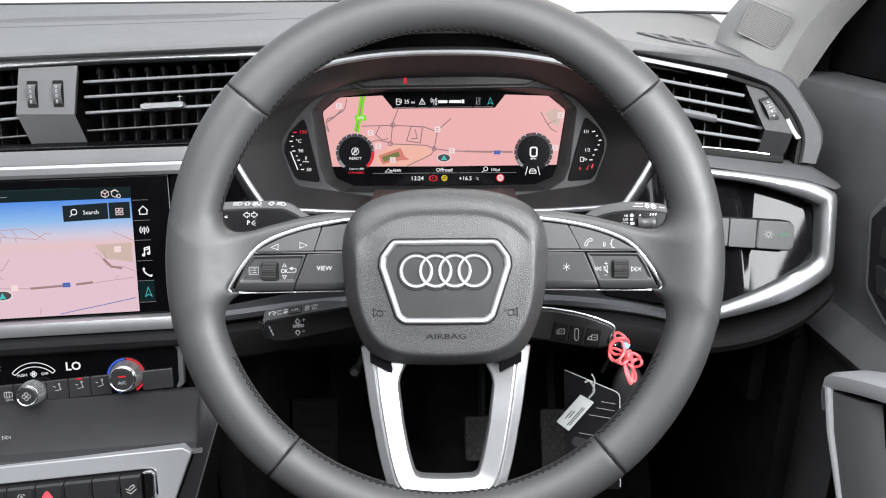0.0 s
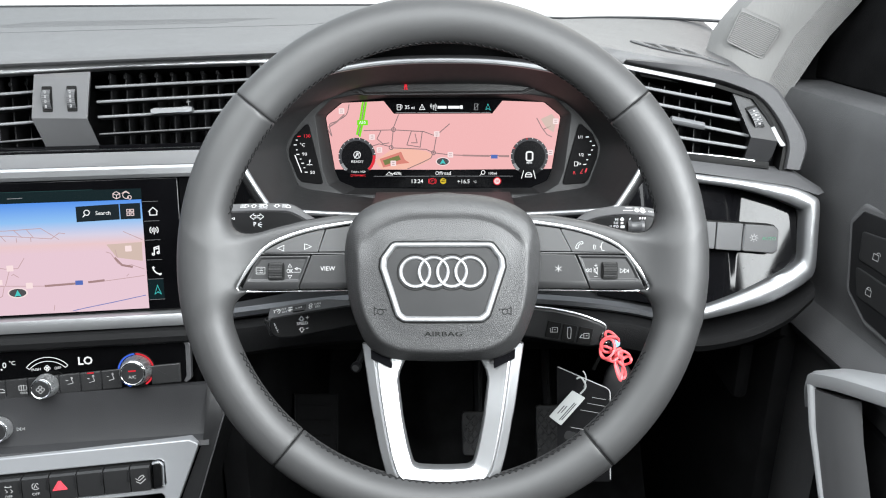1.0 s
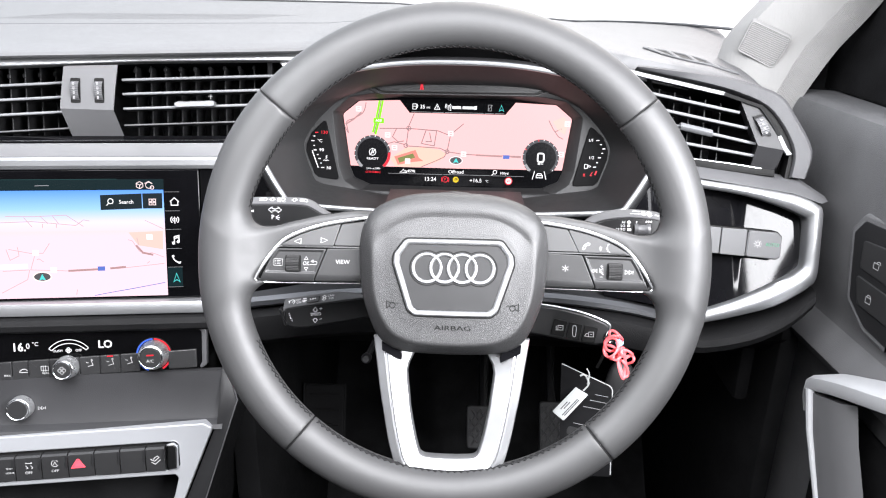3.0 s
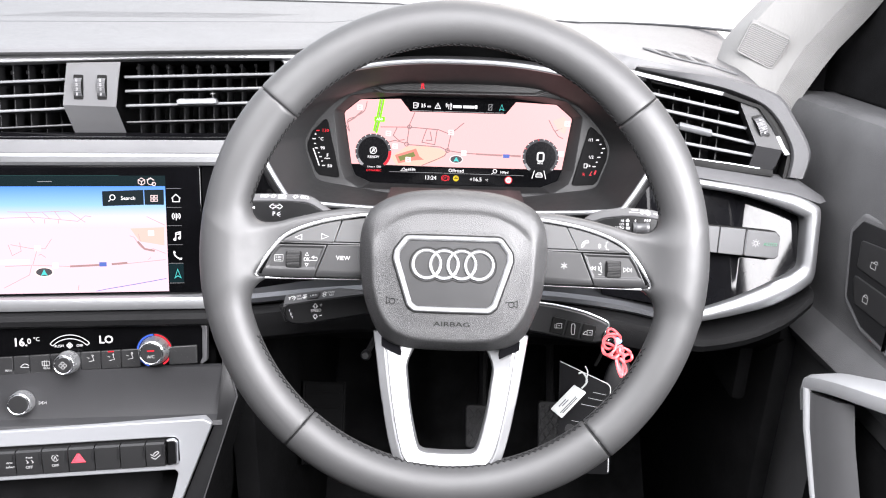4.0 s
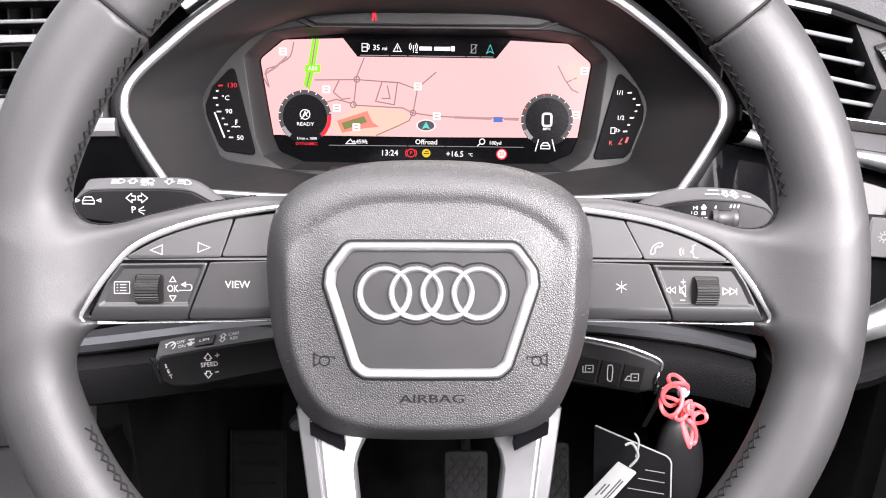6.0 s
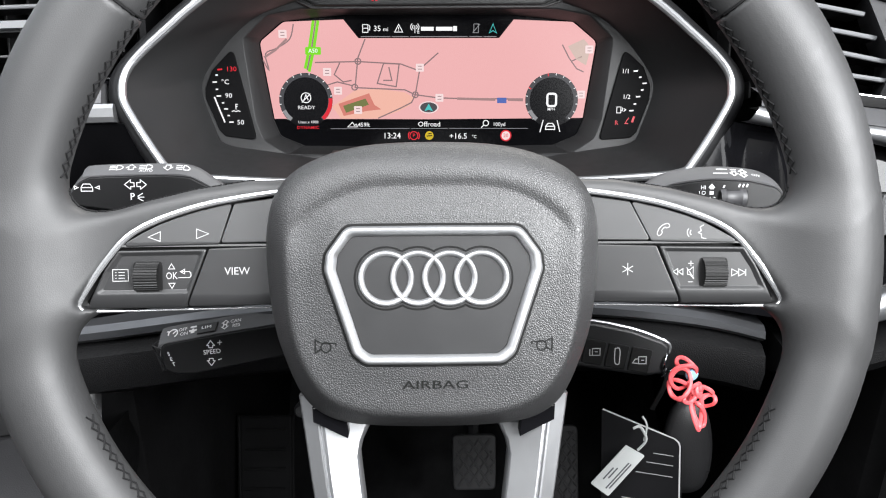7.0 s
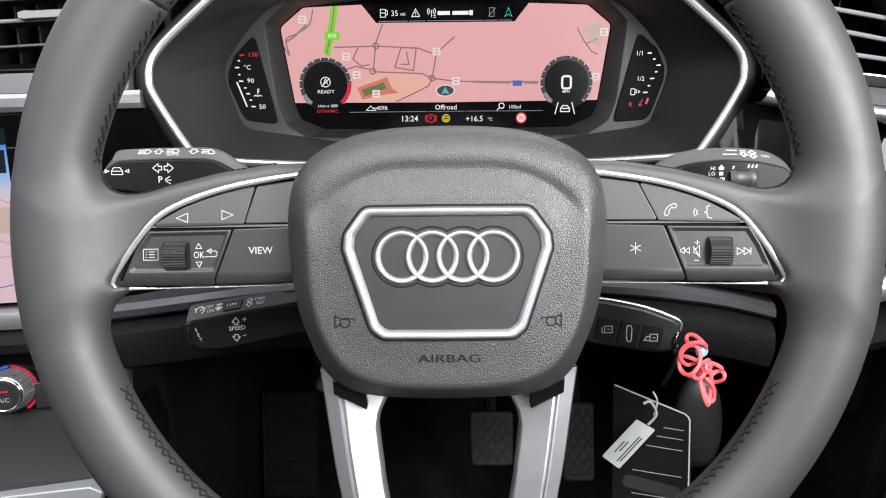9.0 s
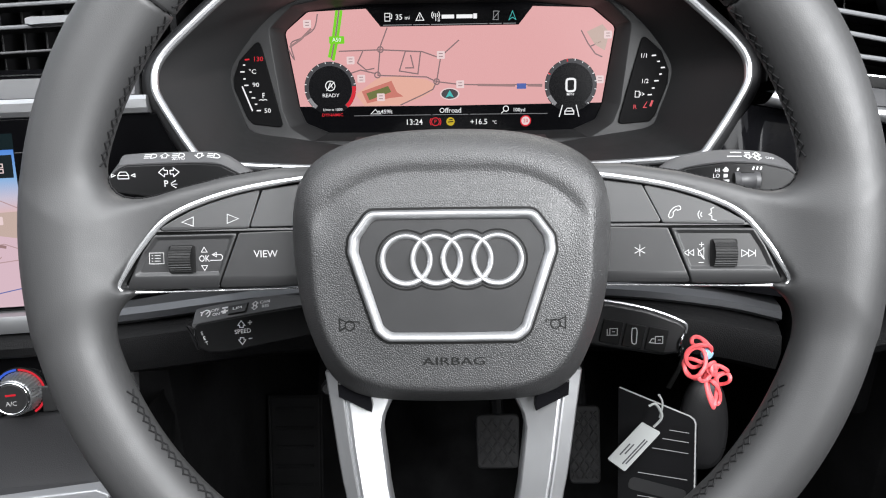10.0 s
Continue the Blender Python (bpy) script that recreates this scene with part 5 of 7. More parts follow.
part("thermometer_symbol", lines([[(-131.1, 1.6), (-131.1, -2)], [(-131.1, 1.4), (-129.8, 1.4)], [(-131.1, 0), (-129.8, 0)], [(-134, -3.4), (-132.6, -2.8), (-131.1, -3.4), (-129.6, -2.8), (-128.2, -3.4)]], 0.6, Z2 - 0.1), E_WHITE, cluster)
part("scale_tick", lines([[(-142.2, 24.3), (-139, 24.6)]], 1.0, Z2 - 0.1), E_RED, cluster)
for x, y, w in ((-142.9, 20.8, 1.6), (-144.4, 16.2, 3), (-143.2, 11.4, 1.6), (-142.2, 7, 3), (-139.6, 2.4, 1.6), (-137.8, -1.6, 2.6), (-136.2, -6.0, 1.6), (-134.6, -10.4, 3)):
    part("scale_tick", lines([[(x - w / 2, y), (x + w / 2, y)]], 0.9, Z2 - 0.1), E_WHITE, cluster)
part("scale_bar", lines([[(-145.2, 6.4), (-139.0, -10.6)]], 1.0, Z2 - 0.1), E_WHITE, cluster)
for s_, x, y, c in (("1/1", 133.8, 22.8, E_WHITE), ("1/2", 135.0, 5.7, E_WHITE), ("R", 128.7, -11.8, E_RED)):
    text(s_, 3.0, x, y, Z2, c, cluster)
for x, y, w in ((140.6, 23.1, 3), (143.9, 19.0, 1.8), (147.0, 14.9, 2.8), (145.6, 10.5, 1.8), (143.0, 6.0, 3), (141.0, 1.1, 1.8), (138.7, -3.4, 3)):
    part("scale_tick", lines([[(x - w / 2, y - 0.2), (x + w / 2, y)]], 0.9, Z2 - 0.1), E_WHITE, cluster)
part("pump_symbol", lines([[(128.6, -5), (128.6, -1), (131.4, -1), (131.4, -5), (128.6, -5)], [(131.4, -3.6), (132.4, -3.6), (132.4, -1.4)], [(133.4, -2), (134.8, -3), (133.4, -4)]], 0.5, Z2 - 0.1), E_WHITE, cluster)
part("reserve_mark", lines([[(137, -8.2), (134.6, -12.2), (136.8, -12.2)]], 0.6, Z2 - 0.1), E_RED, cluster)
part("reserve_mark", lines([[(140.8, -7.4), (139.4, -11.4)]], 1.5, Z2 - 0.1), E_RED, cluster)

# ---- centre vents ----
cv = thing("centre_air_vent", "black centre air vents with silver slats and grey post", "air vent", STACK)
rise = lambda x: 0.034 * max(min(x, 95), -160) if x > -54 else 0.055 * max(x + 54, -110) - 1.8
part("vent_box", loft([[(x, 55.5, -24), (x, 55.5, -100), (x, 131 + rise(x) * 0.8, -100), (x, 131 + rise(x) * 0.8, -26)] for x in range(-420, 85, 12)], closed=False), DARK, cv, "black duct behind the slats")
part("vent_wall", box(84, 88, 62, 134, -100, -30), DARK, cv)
part("vent_sill", loft([[(x, 60.5, -26), (x, 57.5, -20), (x, 55, -14), (x, 53.5, -14), (x, 53.5, -26)] for x in (-420, 72)]), GLOSS, cv, "gloss black sill with a bright edge")
part("sill_edge", tube([(-230, 55.2, -13.6), (40, 56.2, -13.6), (70, 56.8, -14)], 0.7, 6), CHROME, cv)
for v, far in ((114.2, 93), (101.2, 88), (87.6, 80), (72.2, 70)):
    for x0, x1 in ((-50, far), (-420, -98)):
        sl = part("slat", loft([[(x, v + rise(x) + 0.9, -31), (x, v + rise(x) + 1.6, -40), (x, v + rise(x) + 1.2, -50), (x, v + rise(x) - 1.2, -50), (x, v + rise(x) - 1.6, -40), (x, v + rise(x) - 0.9, -31)] for x in ([x0 + (x1 - x0) * k / 10 for k in range(11)])]), HARD, cv)
        part("slat_edge", tube([(x, v + rise(x), -30) for x in ([x0 + (x1 - x0) * k / 10 for k in range(11)])], 1.3 if v > 80 else 0.8, 8), SLAT if v > 80 else GREYPLASTIC, sl, "silver slat edge")
for x in list(range(-44, 80, 14)) + list(range(-300, -100, 14)):
    part("vane", box(x - 0.7, x + 0.7, 57, 128, -84, -52, 0.3, 1), HARD, cv)
    part("vane_peg", box(x - 1.6, x + 1.6, 123 + rise(x), 127 + rise(x), -54, -50, 0.6, 1), HARD, cv)
pm = part("post", loft([[(-96, 123, -15), (-48.5, 124.5, -15), (-60, 124.5, -50), (-90, 123, -50)], [(-98.6, 104, -14.4), (-51.6, 104, -14.4), (-63, 104, -50), (-92, 104, -50)],
                         [(-101, 85, -14), (-54, 83.6, -14), (-66, 83.6, -50), (-94, 85, -50)], [(-97.6, 54, -37), (-50.6, 54, -37), (-60, 54, -50), (-90, 54, -50)]]), POSTGREY, cv, "grey post between the two vents", sharp=15)
for x in (-86.4, -65.6):
    part("wheel_slot", plate(rounded([(x - 4.6, 90), (x + 3.8, 90), (x + 4.6, 112.4), (x - 3.8, 112.4)], 1.2), -16, -13.6, 0.1), EMBOSS, pm)
    loops = []
    for k in range(49):
        t = radians(25 + 130 * k / 48)
        rr = 11.4 + (0.25 if k % 3 == 1 else 0)
        loops.append([(x - 3.4, 101 + rr * math.cos(t), -21.6 + rr * math.sin(t)), (x + 3.4, 101 + rr * math.cos(t), -21.6 + rr * math.sin(t))])
    tw = part("thumb_wheel", loft(loops, closed=False), GREYDARK, pm, "ribbed grey thumb wheel", sharp=12)
    part("wheel_marks", moved(lines([[(x - 0.5, 101 + d - 1.0), (x + 0.5, 101 + d - 1.0), (x + 0.5, 101 + d + 1.0), (x - 0.5, 101 + d + 1.0), (x - 0.5, 101 + d - 1.0)] for d in (-6.4, -2, 2, 6)], 0.5, -9.8), Matrix()), GREYPRINT, tw)
tb = part("vent_tab", loft([[(x, 89.4 + h * 0.5 + 0.03 * x, -31), (x, 89.4 + h + 0.03 * x, -24), (x, 89.4 + h * 0.7 + 0.03 * x, -20), (x, 89.4 - h * 0.7 + 0.03 * x, -20), (x, 89.4 - h + 0.03 * x, -24), (x, 89.4 - h * 0.5 + 0.03 * x, -31)] for x, h in ((-1, 2.2), (2, 3.4), (8, 3.0), (25, 3.0), (32, 3.4), (35, 2.2))]), SLAT, cv, "silver sliding tab", sharp=60)
part("cross_mark", lines([[(30, 100), (30, 95)], [(28, 98), (32, 98)]], 0.4, -31), GREYPRINT, cv)
# silver end of the strip by the cluster
part("strip_end", plate(rounded([(94, 131.5), (120, 134), (128, 120), (112, 108)], 2), -40, -26, 1.0), SATIN, cv, "bright silver end piece")

# ---- touch screen ----
ts = thing("touch_screen", "wide glossy touch screen showing a pink map under blue sky", "touch screen", STACK)
part("glass", plate(rounded([(-240, 28.6), (22.4, 29.2), (22.4, -88.8), (-240, -90)], 2), -14, 0.0, 0.5), LINT, ts, "gloss black glass")
dsp = part("map_display", plate([(-230, 10.9), (-9.4, 10.9), (-9.6, -87), (-230, -87.6)], -1, 0.25, 0), sky_map("touch map", 11, -34), ts, "lit street map")
part("header", plate([(-230, 20.6), (-29, 20.6), (-9, 20.6), (-9, 11.2), (-230, 11.2)], -1, 0.2, 0), E_TEAL, ts)
part("header_rule", lines([[(-230, 20.8), (-50, 20.8)]], 0.4, 0.1), E_LINE, ts)
part("handle_bar", lines([[(-121.6, 15.2), (-109, 15.4)]], 0.5, 0.1), E_DIM, ts)
part("cube_symbol", lines([[(-30.1, 18.4), (-27.2, 16.8), (-27.2, 13.6), (-30.1, 12), (-33, 13.6), (-33, 16.8), (-30.1, 18.4)], [(-30.1, 12), (-30.1, 15.2), (-33, 16.8)], [(-30.1, 15.2), (-27.2, 16.8)]], 0.6, 0.2), E_PALE, ts)
part("info_symbol", lines([arc(-22, 15, 2.8, 30, 330, 12), [(-25.6, 16.6), (-22, 18.6), (-18.8, 16.4)], arc(-19.2, 13, 1.6, 0, 360, 10)], 0.6, 0.2), E_PALE, ts)
for r_ in ([[(-148.8, -12.1), (-125.4, -12.6), (-96, -11.5), (-81.4, -22)], [(-160, -18), (-126, -17), (-88, -21), (-81, -16), (-76, -17)], [(-119, -12), (-112, -19)], [(-108, -12), (-103, -19)], [(-133, -13), (-126, -22)], [(-117, -19), (-117, -23)], [(-105, -19), (-105, -23)],
      [(-112, -37), (-118, -46), (-128.7, -46), (-148, -42)], [(-124.7, -45.7), (-129.7, -61.1), (-106.3, -62.2), (-90, -63)], [(-130.7, -61.1), (-154, -62)], [(-130.7, -61.1), (-133, -70), (-156, -82)], [(-118, -54), (-122, -51), (-124, -52)],
      [(-54.3, -61.4), (-11.5, -57.2)], [(-42.9, -34.6), (-39, -36), (-33.5, -45.2), (-28, -48), (-22, -47), (-11.2, -51.4)], [(-35, -33), (-33.5, -40)], [(-27, -17), (-11, -25)], [(-24.6, -55), (-27, -57)], [(-90, -80), (-91, -85)]]):
    part("map_road", lines([r_], 0.6, 0.2), E_ROADPALE, dsp)
part("map_road", lines([[(-140, -40), (-139, -48), (-147, -52), (-150, -42)]], 0.6, 0.2), E_ROADPALE, dsp)
part("map_river", lines([smooth_loop([(-75, -86), (-62, -83.6), (-40, -80), (-11.5, -75)], 4, False)], 0.6, 0.2), E_BLUE, dsp)
part("map_open_land", plate([(-42, -28), (-11.6, -27), (-12, -44), (-34, -40)], 0, 0.34, 0), E_TAN, dsp)
part("street_name_bar", lines([[(-97, -62.6), (-71, -61.6)], [(-60, -61), (-46, -59.8)], [(-36, -40), (-30, -47), (-21, -49)]], 1.9, 0.25), E_NAME, dsp)
part("road_number_bar", plate([(-160, -56), (-132, -55.4), (-132, -60), (-160, -60.6)], 0, 0.4, 0), E_PALE, dsp)
for x, y in ((-124.6, -45.6), (-109.8, -61.6), (-23.6, -32.4)):
    part("map_marker", plate(rounded([(x - 2.8, y - 2.6), (x + 2.8, y - 2.6), (x + 2.8, y + 2.6), (x - 2.8, y + 2.6)], 0.7), 0, 0.42, 0), E_PALE, dsp)
part("map_marker", plate([(-71, -63), (-64.6, -63), (-64.6, -59), (-71, -59)], 0, 0.42, 0), E_BLUE, dsp)
pm2 = part("position_marker", plate(arc(-120, -67.6, 8.4, 0, 348, 29, 4.6), 0, 0.45, 0), E_PALE, dsp)
part("position_disc", plate(arc(-120, -67.6, 7.2, 0, 348, 29, 3.7), 0, 0.55, 0), E_GREYD, pm2)
part("position_arrow", plate([(-120, -65), (-117, -71), (-120, -70), (-123, -71)], 0, 0.65, 0), E_CYAN, pm2)
sb = part("search_field", plate([(-65.4, 6.4), (-28.9, 7.6), (-28.9, -6.2), (-65.4, -7.2)], 0, 0.4, 0), E_SEARCH, dsp, "dark search field")
text("Search", 3.4, -42.6, -0.1, 0.6, E_WHITE, sb)
part("lens_symbol", lines([arc(-56.4, 0.8, 2.3, 0, 360, 14), [(-58, -0.9), (-60, -3)]], 0.7, 0.4), E_WHITE, sb)
gb = part("grid_button", plate([(-28.1, 7.6), (-10.7, 7.8), (-10.9, -6.2), (-28.1, -6.2)], 0, 0.4, 0), E_SEARCH, dsp)
part("grid_symbol", lines([[(-22.4 + i * 3.4, 2.4 - j * 3.2), (-20 + i * 3.4, 2.4 - j * 3.2), (-20 + i * 3.4, 0.2 - j * 3.2), (-22.4 + i * 3.4, 0.2 - j * 3.2), (-22.4 + i * 3.4, 2.4 - j * 3.2)] for i in (0, 1) for j in (0, 1)], 0.6, 0.4), E_PALE, gb)
part("menu_rules", lines([[(-8.6, y), (4.6, y)] for y in (8.8, -8.6, -25.6, -43.4, -60.8, -79.4)], 0.3, 0.05), E_DIM, ts)
part("menu_highlight", plate([(-8.8, -61.2), (4.4, -61.2), (4.4, -79), (-8.8, -79)], -1, 0.1, 0), E_TEAL, ts)
part("home_symbol", lines([[(-4, -0.4), (0, 3.4), (4, -0.4)], [(-3, -0.2), (-3, -3.4), (3, -3.4), (3, -0.2)]], 0.75, 0.1), E_WHITE, ts)
part("radio_symbol", lines([[(-0.4, -14), (-0.4, -20.6)], arc(-0.4, -16.8, 1.8, -55, 55, 5), arc(-0.4, -16.8, 1.8, 125, 235, 5), arc(-0.4, -16.8, 3.6, -50, 50, 6), arc(-0.4, -16.8, 3.6, 130, 230, 6)], 0.75, 0.1), E_WHITE, ts)
part("music_symbol", lines([[(-1.6, -38.6), (-1.6, -32.6), (2.6, -31.4), (2.6, -37.4)], arc(-2.5, -38.4, 0.9, 0, 360, 8), arc(1.7, -37.2, 0.9, 0, 360, 8), [(-1.6, -34.2), (2.6, -33)]], 0.9, 0.1), E_WHITE, ts)
part("phone_symbol", lines([smooth_loop([(-3.6, -50.6), (-3, -53), (-0.6, -55.6), (2, -56.6)], 4, False), [(-4.2, -51.2), (-3.4, -50), (-2.4, -51)], [(1, -57), (2.6, -57), (3, -55.6)]], 1.1, 0.1), E_WHITE, ts)
part("navigation_symbol", lines([[(-1.0, -66.6), (1.8, -74.6), (-1.0, -72.6), (-3.8, -74.6), (-1.0, -66.6)]], 0.75, 0.1), E_CYAN, ts)

# ---- climate panel ----
cp = thing("climate_panel", "black climate control panel with two chrome knobs", "climate control", STACK)
bottom = lambda x: -156.8 + 0.04 * (x - 14)
part("panel", plate(rounded([(-420, -122), (16, -119.6), (20.6, -123), (20.4, -152.6), (15, -156.8), (-420, bottom(-420))], [0, 3, 3, 3, 3, 0]), -16, -0.4, 0.5), PIANO, cp, "gloss black display panel")
part("panel_rim", tube([(-420, -120.8, 0.2), (14, -118.4, 0.2), (20.4, -120.8, 0.2), (21.8, -124, 0.2), (21.4, -153, 0.2)], 1.0, 8), GREYDARK, cp, "grey rim")
part("panel_rim", plate(rounded([(17.6, -119.4), (22, -119), (24, -121.6), (23, -154), (18, -157.4), (16.4, -155.6), (18.8, -151), (19.4, -123)], [1, 2, 2, 2, 1, 1, 2, 2]), -6, 1.6, 0.8), GREYDARK, cp, "grey end of the panel")
edge_v = lambda x: -139.6 + 0.043 * (x + 3)
for x0, x1 in ((-420, -152), (-151.4, -137.6), (-137, -119), (-118.4, -92), (-91.4, -73.8), (-73.2, -55.6), (-55, -38), (-12, 14)):
    part("button", plate(rounded([(x0, edge_v(x0)), (x1, edge_v(x1)), (x1, bottom(x1) + 0.6), (x0, bottom(x0) + 0.6)], 0.8), -2, 2.0, 0.7), BUTTON, cp)
for x in (-137.3, -118.7, -91.7, -73.5, -55.3):
    part("rocker_ridge", tube([(x, edge_v(x) - 1, 1.8), (x, bottom(x) + 5, 1.8)], 0.8, 6), HARD, cp)
text("16.", 7.4, -145.4, -133.4, -0.2, E_WHITE, cp, bold=0.03)
text("0", 5.2, -137.4, -132.4, -0.2, E_WHITE, cp)
text("°C", 3.6, -130.8, -130.6, -0.2, E_WHITE, cp)
text("LO", 7.0, -68.7, -132.4, -0.2, E_WHITE, cp, bold=0.03)
part("fan_scale", lines([arc(-101.4, -150, 23, 40, 140, 20), arc(-101.4, -151.6, 21, 43, 137, 20), [(-119.0, -135.2), (-116.8, -137.2)], [(-83.8, -135.2), (-86, -137.2)]], 0.6, -0.4), E_WHITE, cp)
text("PUSH", 2.4, -111, -137.6, -0.2, E_WHITE, cp, turn=4)
text("OFF", 2.4, -92.6, -137.4, -0.2, E_WHITE, cp)
part("fan_symbol", lines([arc(-101.6 + dx, -137 + dy, 1.2, 0, 360, 8) for dx, dy in ((1.3, 0), (-1.3, 0), (0, 1.3), (0, -1.3))], 0.6, -0.4), E_WHITE, cp)
part("lit_bar", lines([[(-67, -143.2), (-61.4, -143)]], 1.2, 2.0), E_RED, cp)
for x, y in ((-82.3, -150), (-63.8, -149.4), (-46.9, -148.6)):
    part("seat_symbol", lines([[(x + 1.2, y + 3), (x + 2.6, y - 1.2), (x - 2.2, y - 2.4)], [(x - 3.6, y + 1.6), (x - 1.4, y + 1)], arc(x + 1.6, y + 3.4, 0.7, 0, 360, 8)], 0.5, 2.0), WHITE, cp)
part("rear_symbol", lines([[(-126, -151), (-119.6, -151), (-119.6, -155), (-126, -155), (-126, -151)], [(-124, -150), (-124, -156)], [(-122, -150), (-122, -156)]], 0.5, 2.0), WHITE, cp)
text("REAR", 1.9, -122, -157.6, 2.2, WHITE, cp)
part("car_symbol", lines([smooth_loop([(-145.4, -156), (-143, -153.6), (-140, -153.2), (-137, -155.6)], 3, False), [(-145.4, -156.2), (-137, -156.2)]], 0.6, 2.0), WHITE, cp)
text("MAX", 1.9, -156, -159, 2.2, WHITE, cp)


def knob(parent, x, y, r, depth, base, label="knurled chrome knob", taper=0.80):
    """A knurled, tapering knob with a polished rim and a dark face."""
    n = 72
    loops = []
    for k, z in ((1.0, 0), (1.0, 1.2), (0.98, 1.8), (taper + 0.06, depth - 2.6), (taper + 0.03, depth - 2.0)):
        loops.append([(x + (r * k + (0.2 if i % 2 else -0.2)) * math.cos(2 * math.pi * i / n), y + (r * k + (0.2 if i % 2 else -0.2)) * math.sin(2 * math.pi * i / n), base + z) for i in range(n)])
    kb = part("knob", loft(loops), KNURL, parent, label, sharp=20)
    part("knob_rim", moved(lathe([(r * taper, -2.2), (r * (taper + 0.02), -1.4), (r * taper, -0.5), (r * (taper - 0.04), 0), (r * (taper - 0.10), -0.2), (r * (taper - 0.12), -1)], 48), at_mm(x, y, base + depth)), CHROME, kb, "polished rim", sharp=60)
    part("knob_cap", plate(arc(x, y, r * (taper - 0.11), 0, 351, 39), base, base + depth - 0.35, 0.4), BUTTON, kb, "dark knob face")
    return kb


k1_ = knob(cp, -102.4, -152.0, 10.6, 14.5, 1)
part("fan_symbol", lines([arc(-102.4 + dx, -152.0 + dy, 1.5, 0, 360, 10) for dx, dy in ((1.9, 0), (-1.9, 0), (0, 1.9), (0, -1.9))], 0.5, 15.3), WHITE, k1_)
part("ring_gap", plate(arc(-25, -143.4, 16.6, 0, 352, 44), -1, 0.6, 0.2), EMBOSS, cp)
part("cold_ring", lines([arc(-25, -143.4, 15.2, 92, 250, 30)], 1.5, 0.8), E_BLUEL, cp, "lit blue arc")
part("warm_ring", lines([arc(-25, -143.4, 15.2, -60, 88, 30)], 1.5, 0.8), E_RED, cp, "lit red arc")
k2_ = knob(cp, -24.6, -143.0, 13.6, 14.0, 0.5)
text("A/C", 2.9, -24.6, -146.0, 14.4, WHITE, k2_)
part("lit_bar", lines([[(-27.8, -140.6), (-21.4, -140.4)]], 1.3, 14.1), E_RED, k2_)

# ---- lower console ----
co = thing("centre_console", "dark grey lower console with satin silver surround", "console", STACK)
part("upper_face", loft([[(x, -162, -14), (x, -158.4, -3), (x, -160, 1.6), (x, -172, 2.0), (x, -192, 4), (x, -204, 8), (x, -208, 15), (x, -212, 17)] for x in (-420, -60, 10, 30, 38)], closed=False), HARDGREY, co, "plain dark grey face", sharp=30)
part("side_face", loft([[(44, -128, -20), (49, -166, 6), (52, -187, 11), (21.4, -276, 13), (0, -340, 13)], [(41, -124, -8), (43, -163, 6), (44, -198, 14), (14, -274, 16), (-10, -340, 16)], [(37, -119, -5), (37, -160, 2.0), (33, -207, 15), (6, -272, 16), (-22, -340, 16)]], closed=False), HARD, co, "dark side panel of the console", sharp=70)
part("side_seam", tube([(46, -165, 8), (52, -186, 12), (21.4, -276, 14), (0, -340, 14)], 0.7, 6), GREYDARK, co)
part("side_wall", loft([[(47, -165, 7), (52.4, -186, 11), (22, -276, 13), (0.6, -340, 13)], [(56, -170, -330), (52, -200, -330), (40, -280, -330), (30, -400, -330)]], closed=False), DARK, co)
# satin surround: top bar and slanting right post
part("surround", plate(rounded([(-420, -219.6), (22, -204.6), (30, -209), (4, -272), (-8, -301), (-16, -301), (-6.4, -272), (-2.5, -256), (-5.3, -252.8), (-420, -264.5), (-420, -258), (-5, -247.6), (-0.6, -244.6), (-1.2, -224), (-4.4, -221), (-420, -233)],
                               [0, 2, 3, 2, 0, 0, 4, 4, 1, 0, 0, 3, 3, 3, 3, 0]), 6, 21, 1.2, 3), SILVER, co, "satin silver surround")
part("tray", box(-420, -4, -420, -256, -60, -20, 3), DARK, co, "black open tray")
part("body", box(-420, 14, -420, -160, -320, -16, 4), DARK, co)
sl_ = lambda x: 0.03 * x
bx = [-420, -144.3, -121.4, -98.4, -75.3, -52.7, -30.1, -12.6]
part("bar_bed", plate(rounded([(-420, -223 + sl_(-420)), (-3, -220.6), (-0.4, -224), (-0.6, -246), (-4, -248.6), (-420, -248.6 + sl_(-420))], 1.6), 4, 18.5, 0.4), EMBOSS, co)
bar = []
for i, (x0, x1) in enumerate(zip(bx, bx[1:])):
    x0 += 0.5
    x1 -= 0.5
    b = part("button", loft([[(x, -223.4 + sl_(x), 18), (x, -223.8 + sl_(x), 23.5), (x, -225.4 + sl_(x), 25.6), (x, -236 + sl_(x), 25.2), (x, -246.2 + sl_(x), 24), (x, -247.8 + sl_(x), 22), (x, -248 + sl_(x), 18)] for x in (x0, x0 + 0.3, x1 - 0.3, x1)]), BUTTON, co, sharp=25)
    part("button_ridge", tube([(x1 + 0.2, -226 + sl_(x1), 26), (x1 - 0.6, -236 + sl_(x1), 26.2)], 1.0, 6), HARD, b)
    bar.append(b)
part("bar_end", plate(rounded([(-11.6, -222.6), (-5, -221.6), (-1.6, -225), (-1.8, -245.6), (-11.6, -247.6)], [0.5, 3, 3, 2, 0.5]), 10, 24.5, 1.5), CHROME, co, "chrome end of the button bar")
zb = 25.3
part("hazard_symbol", lines([[(-89.4, -231.6), (-84, -239.6), (-95, -240.2), (-89.4, -231.6)]], 1.2, zb), HAZARD, bar[3])
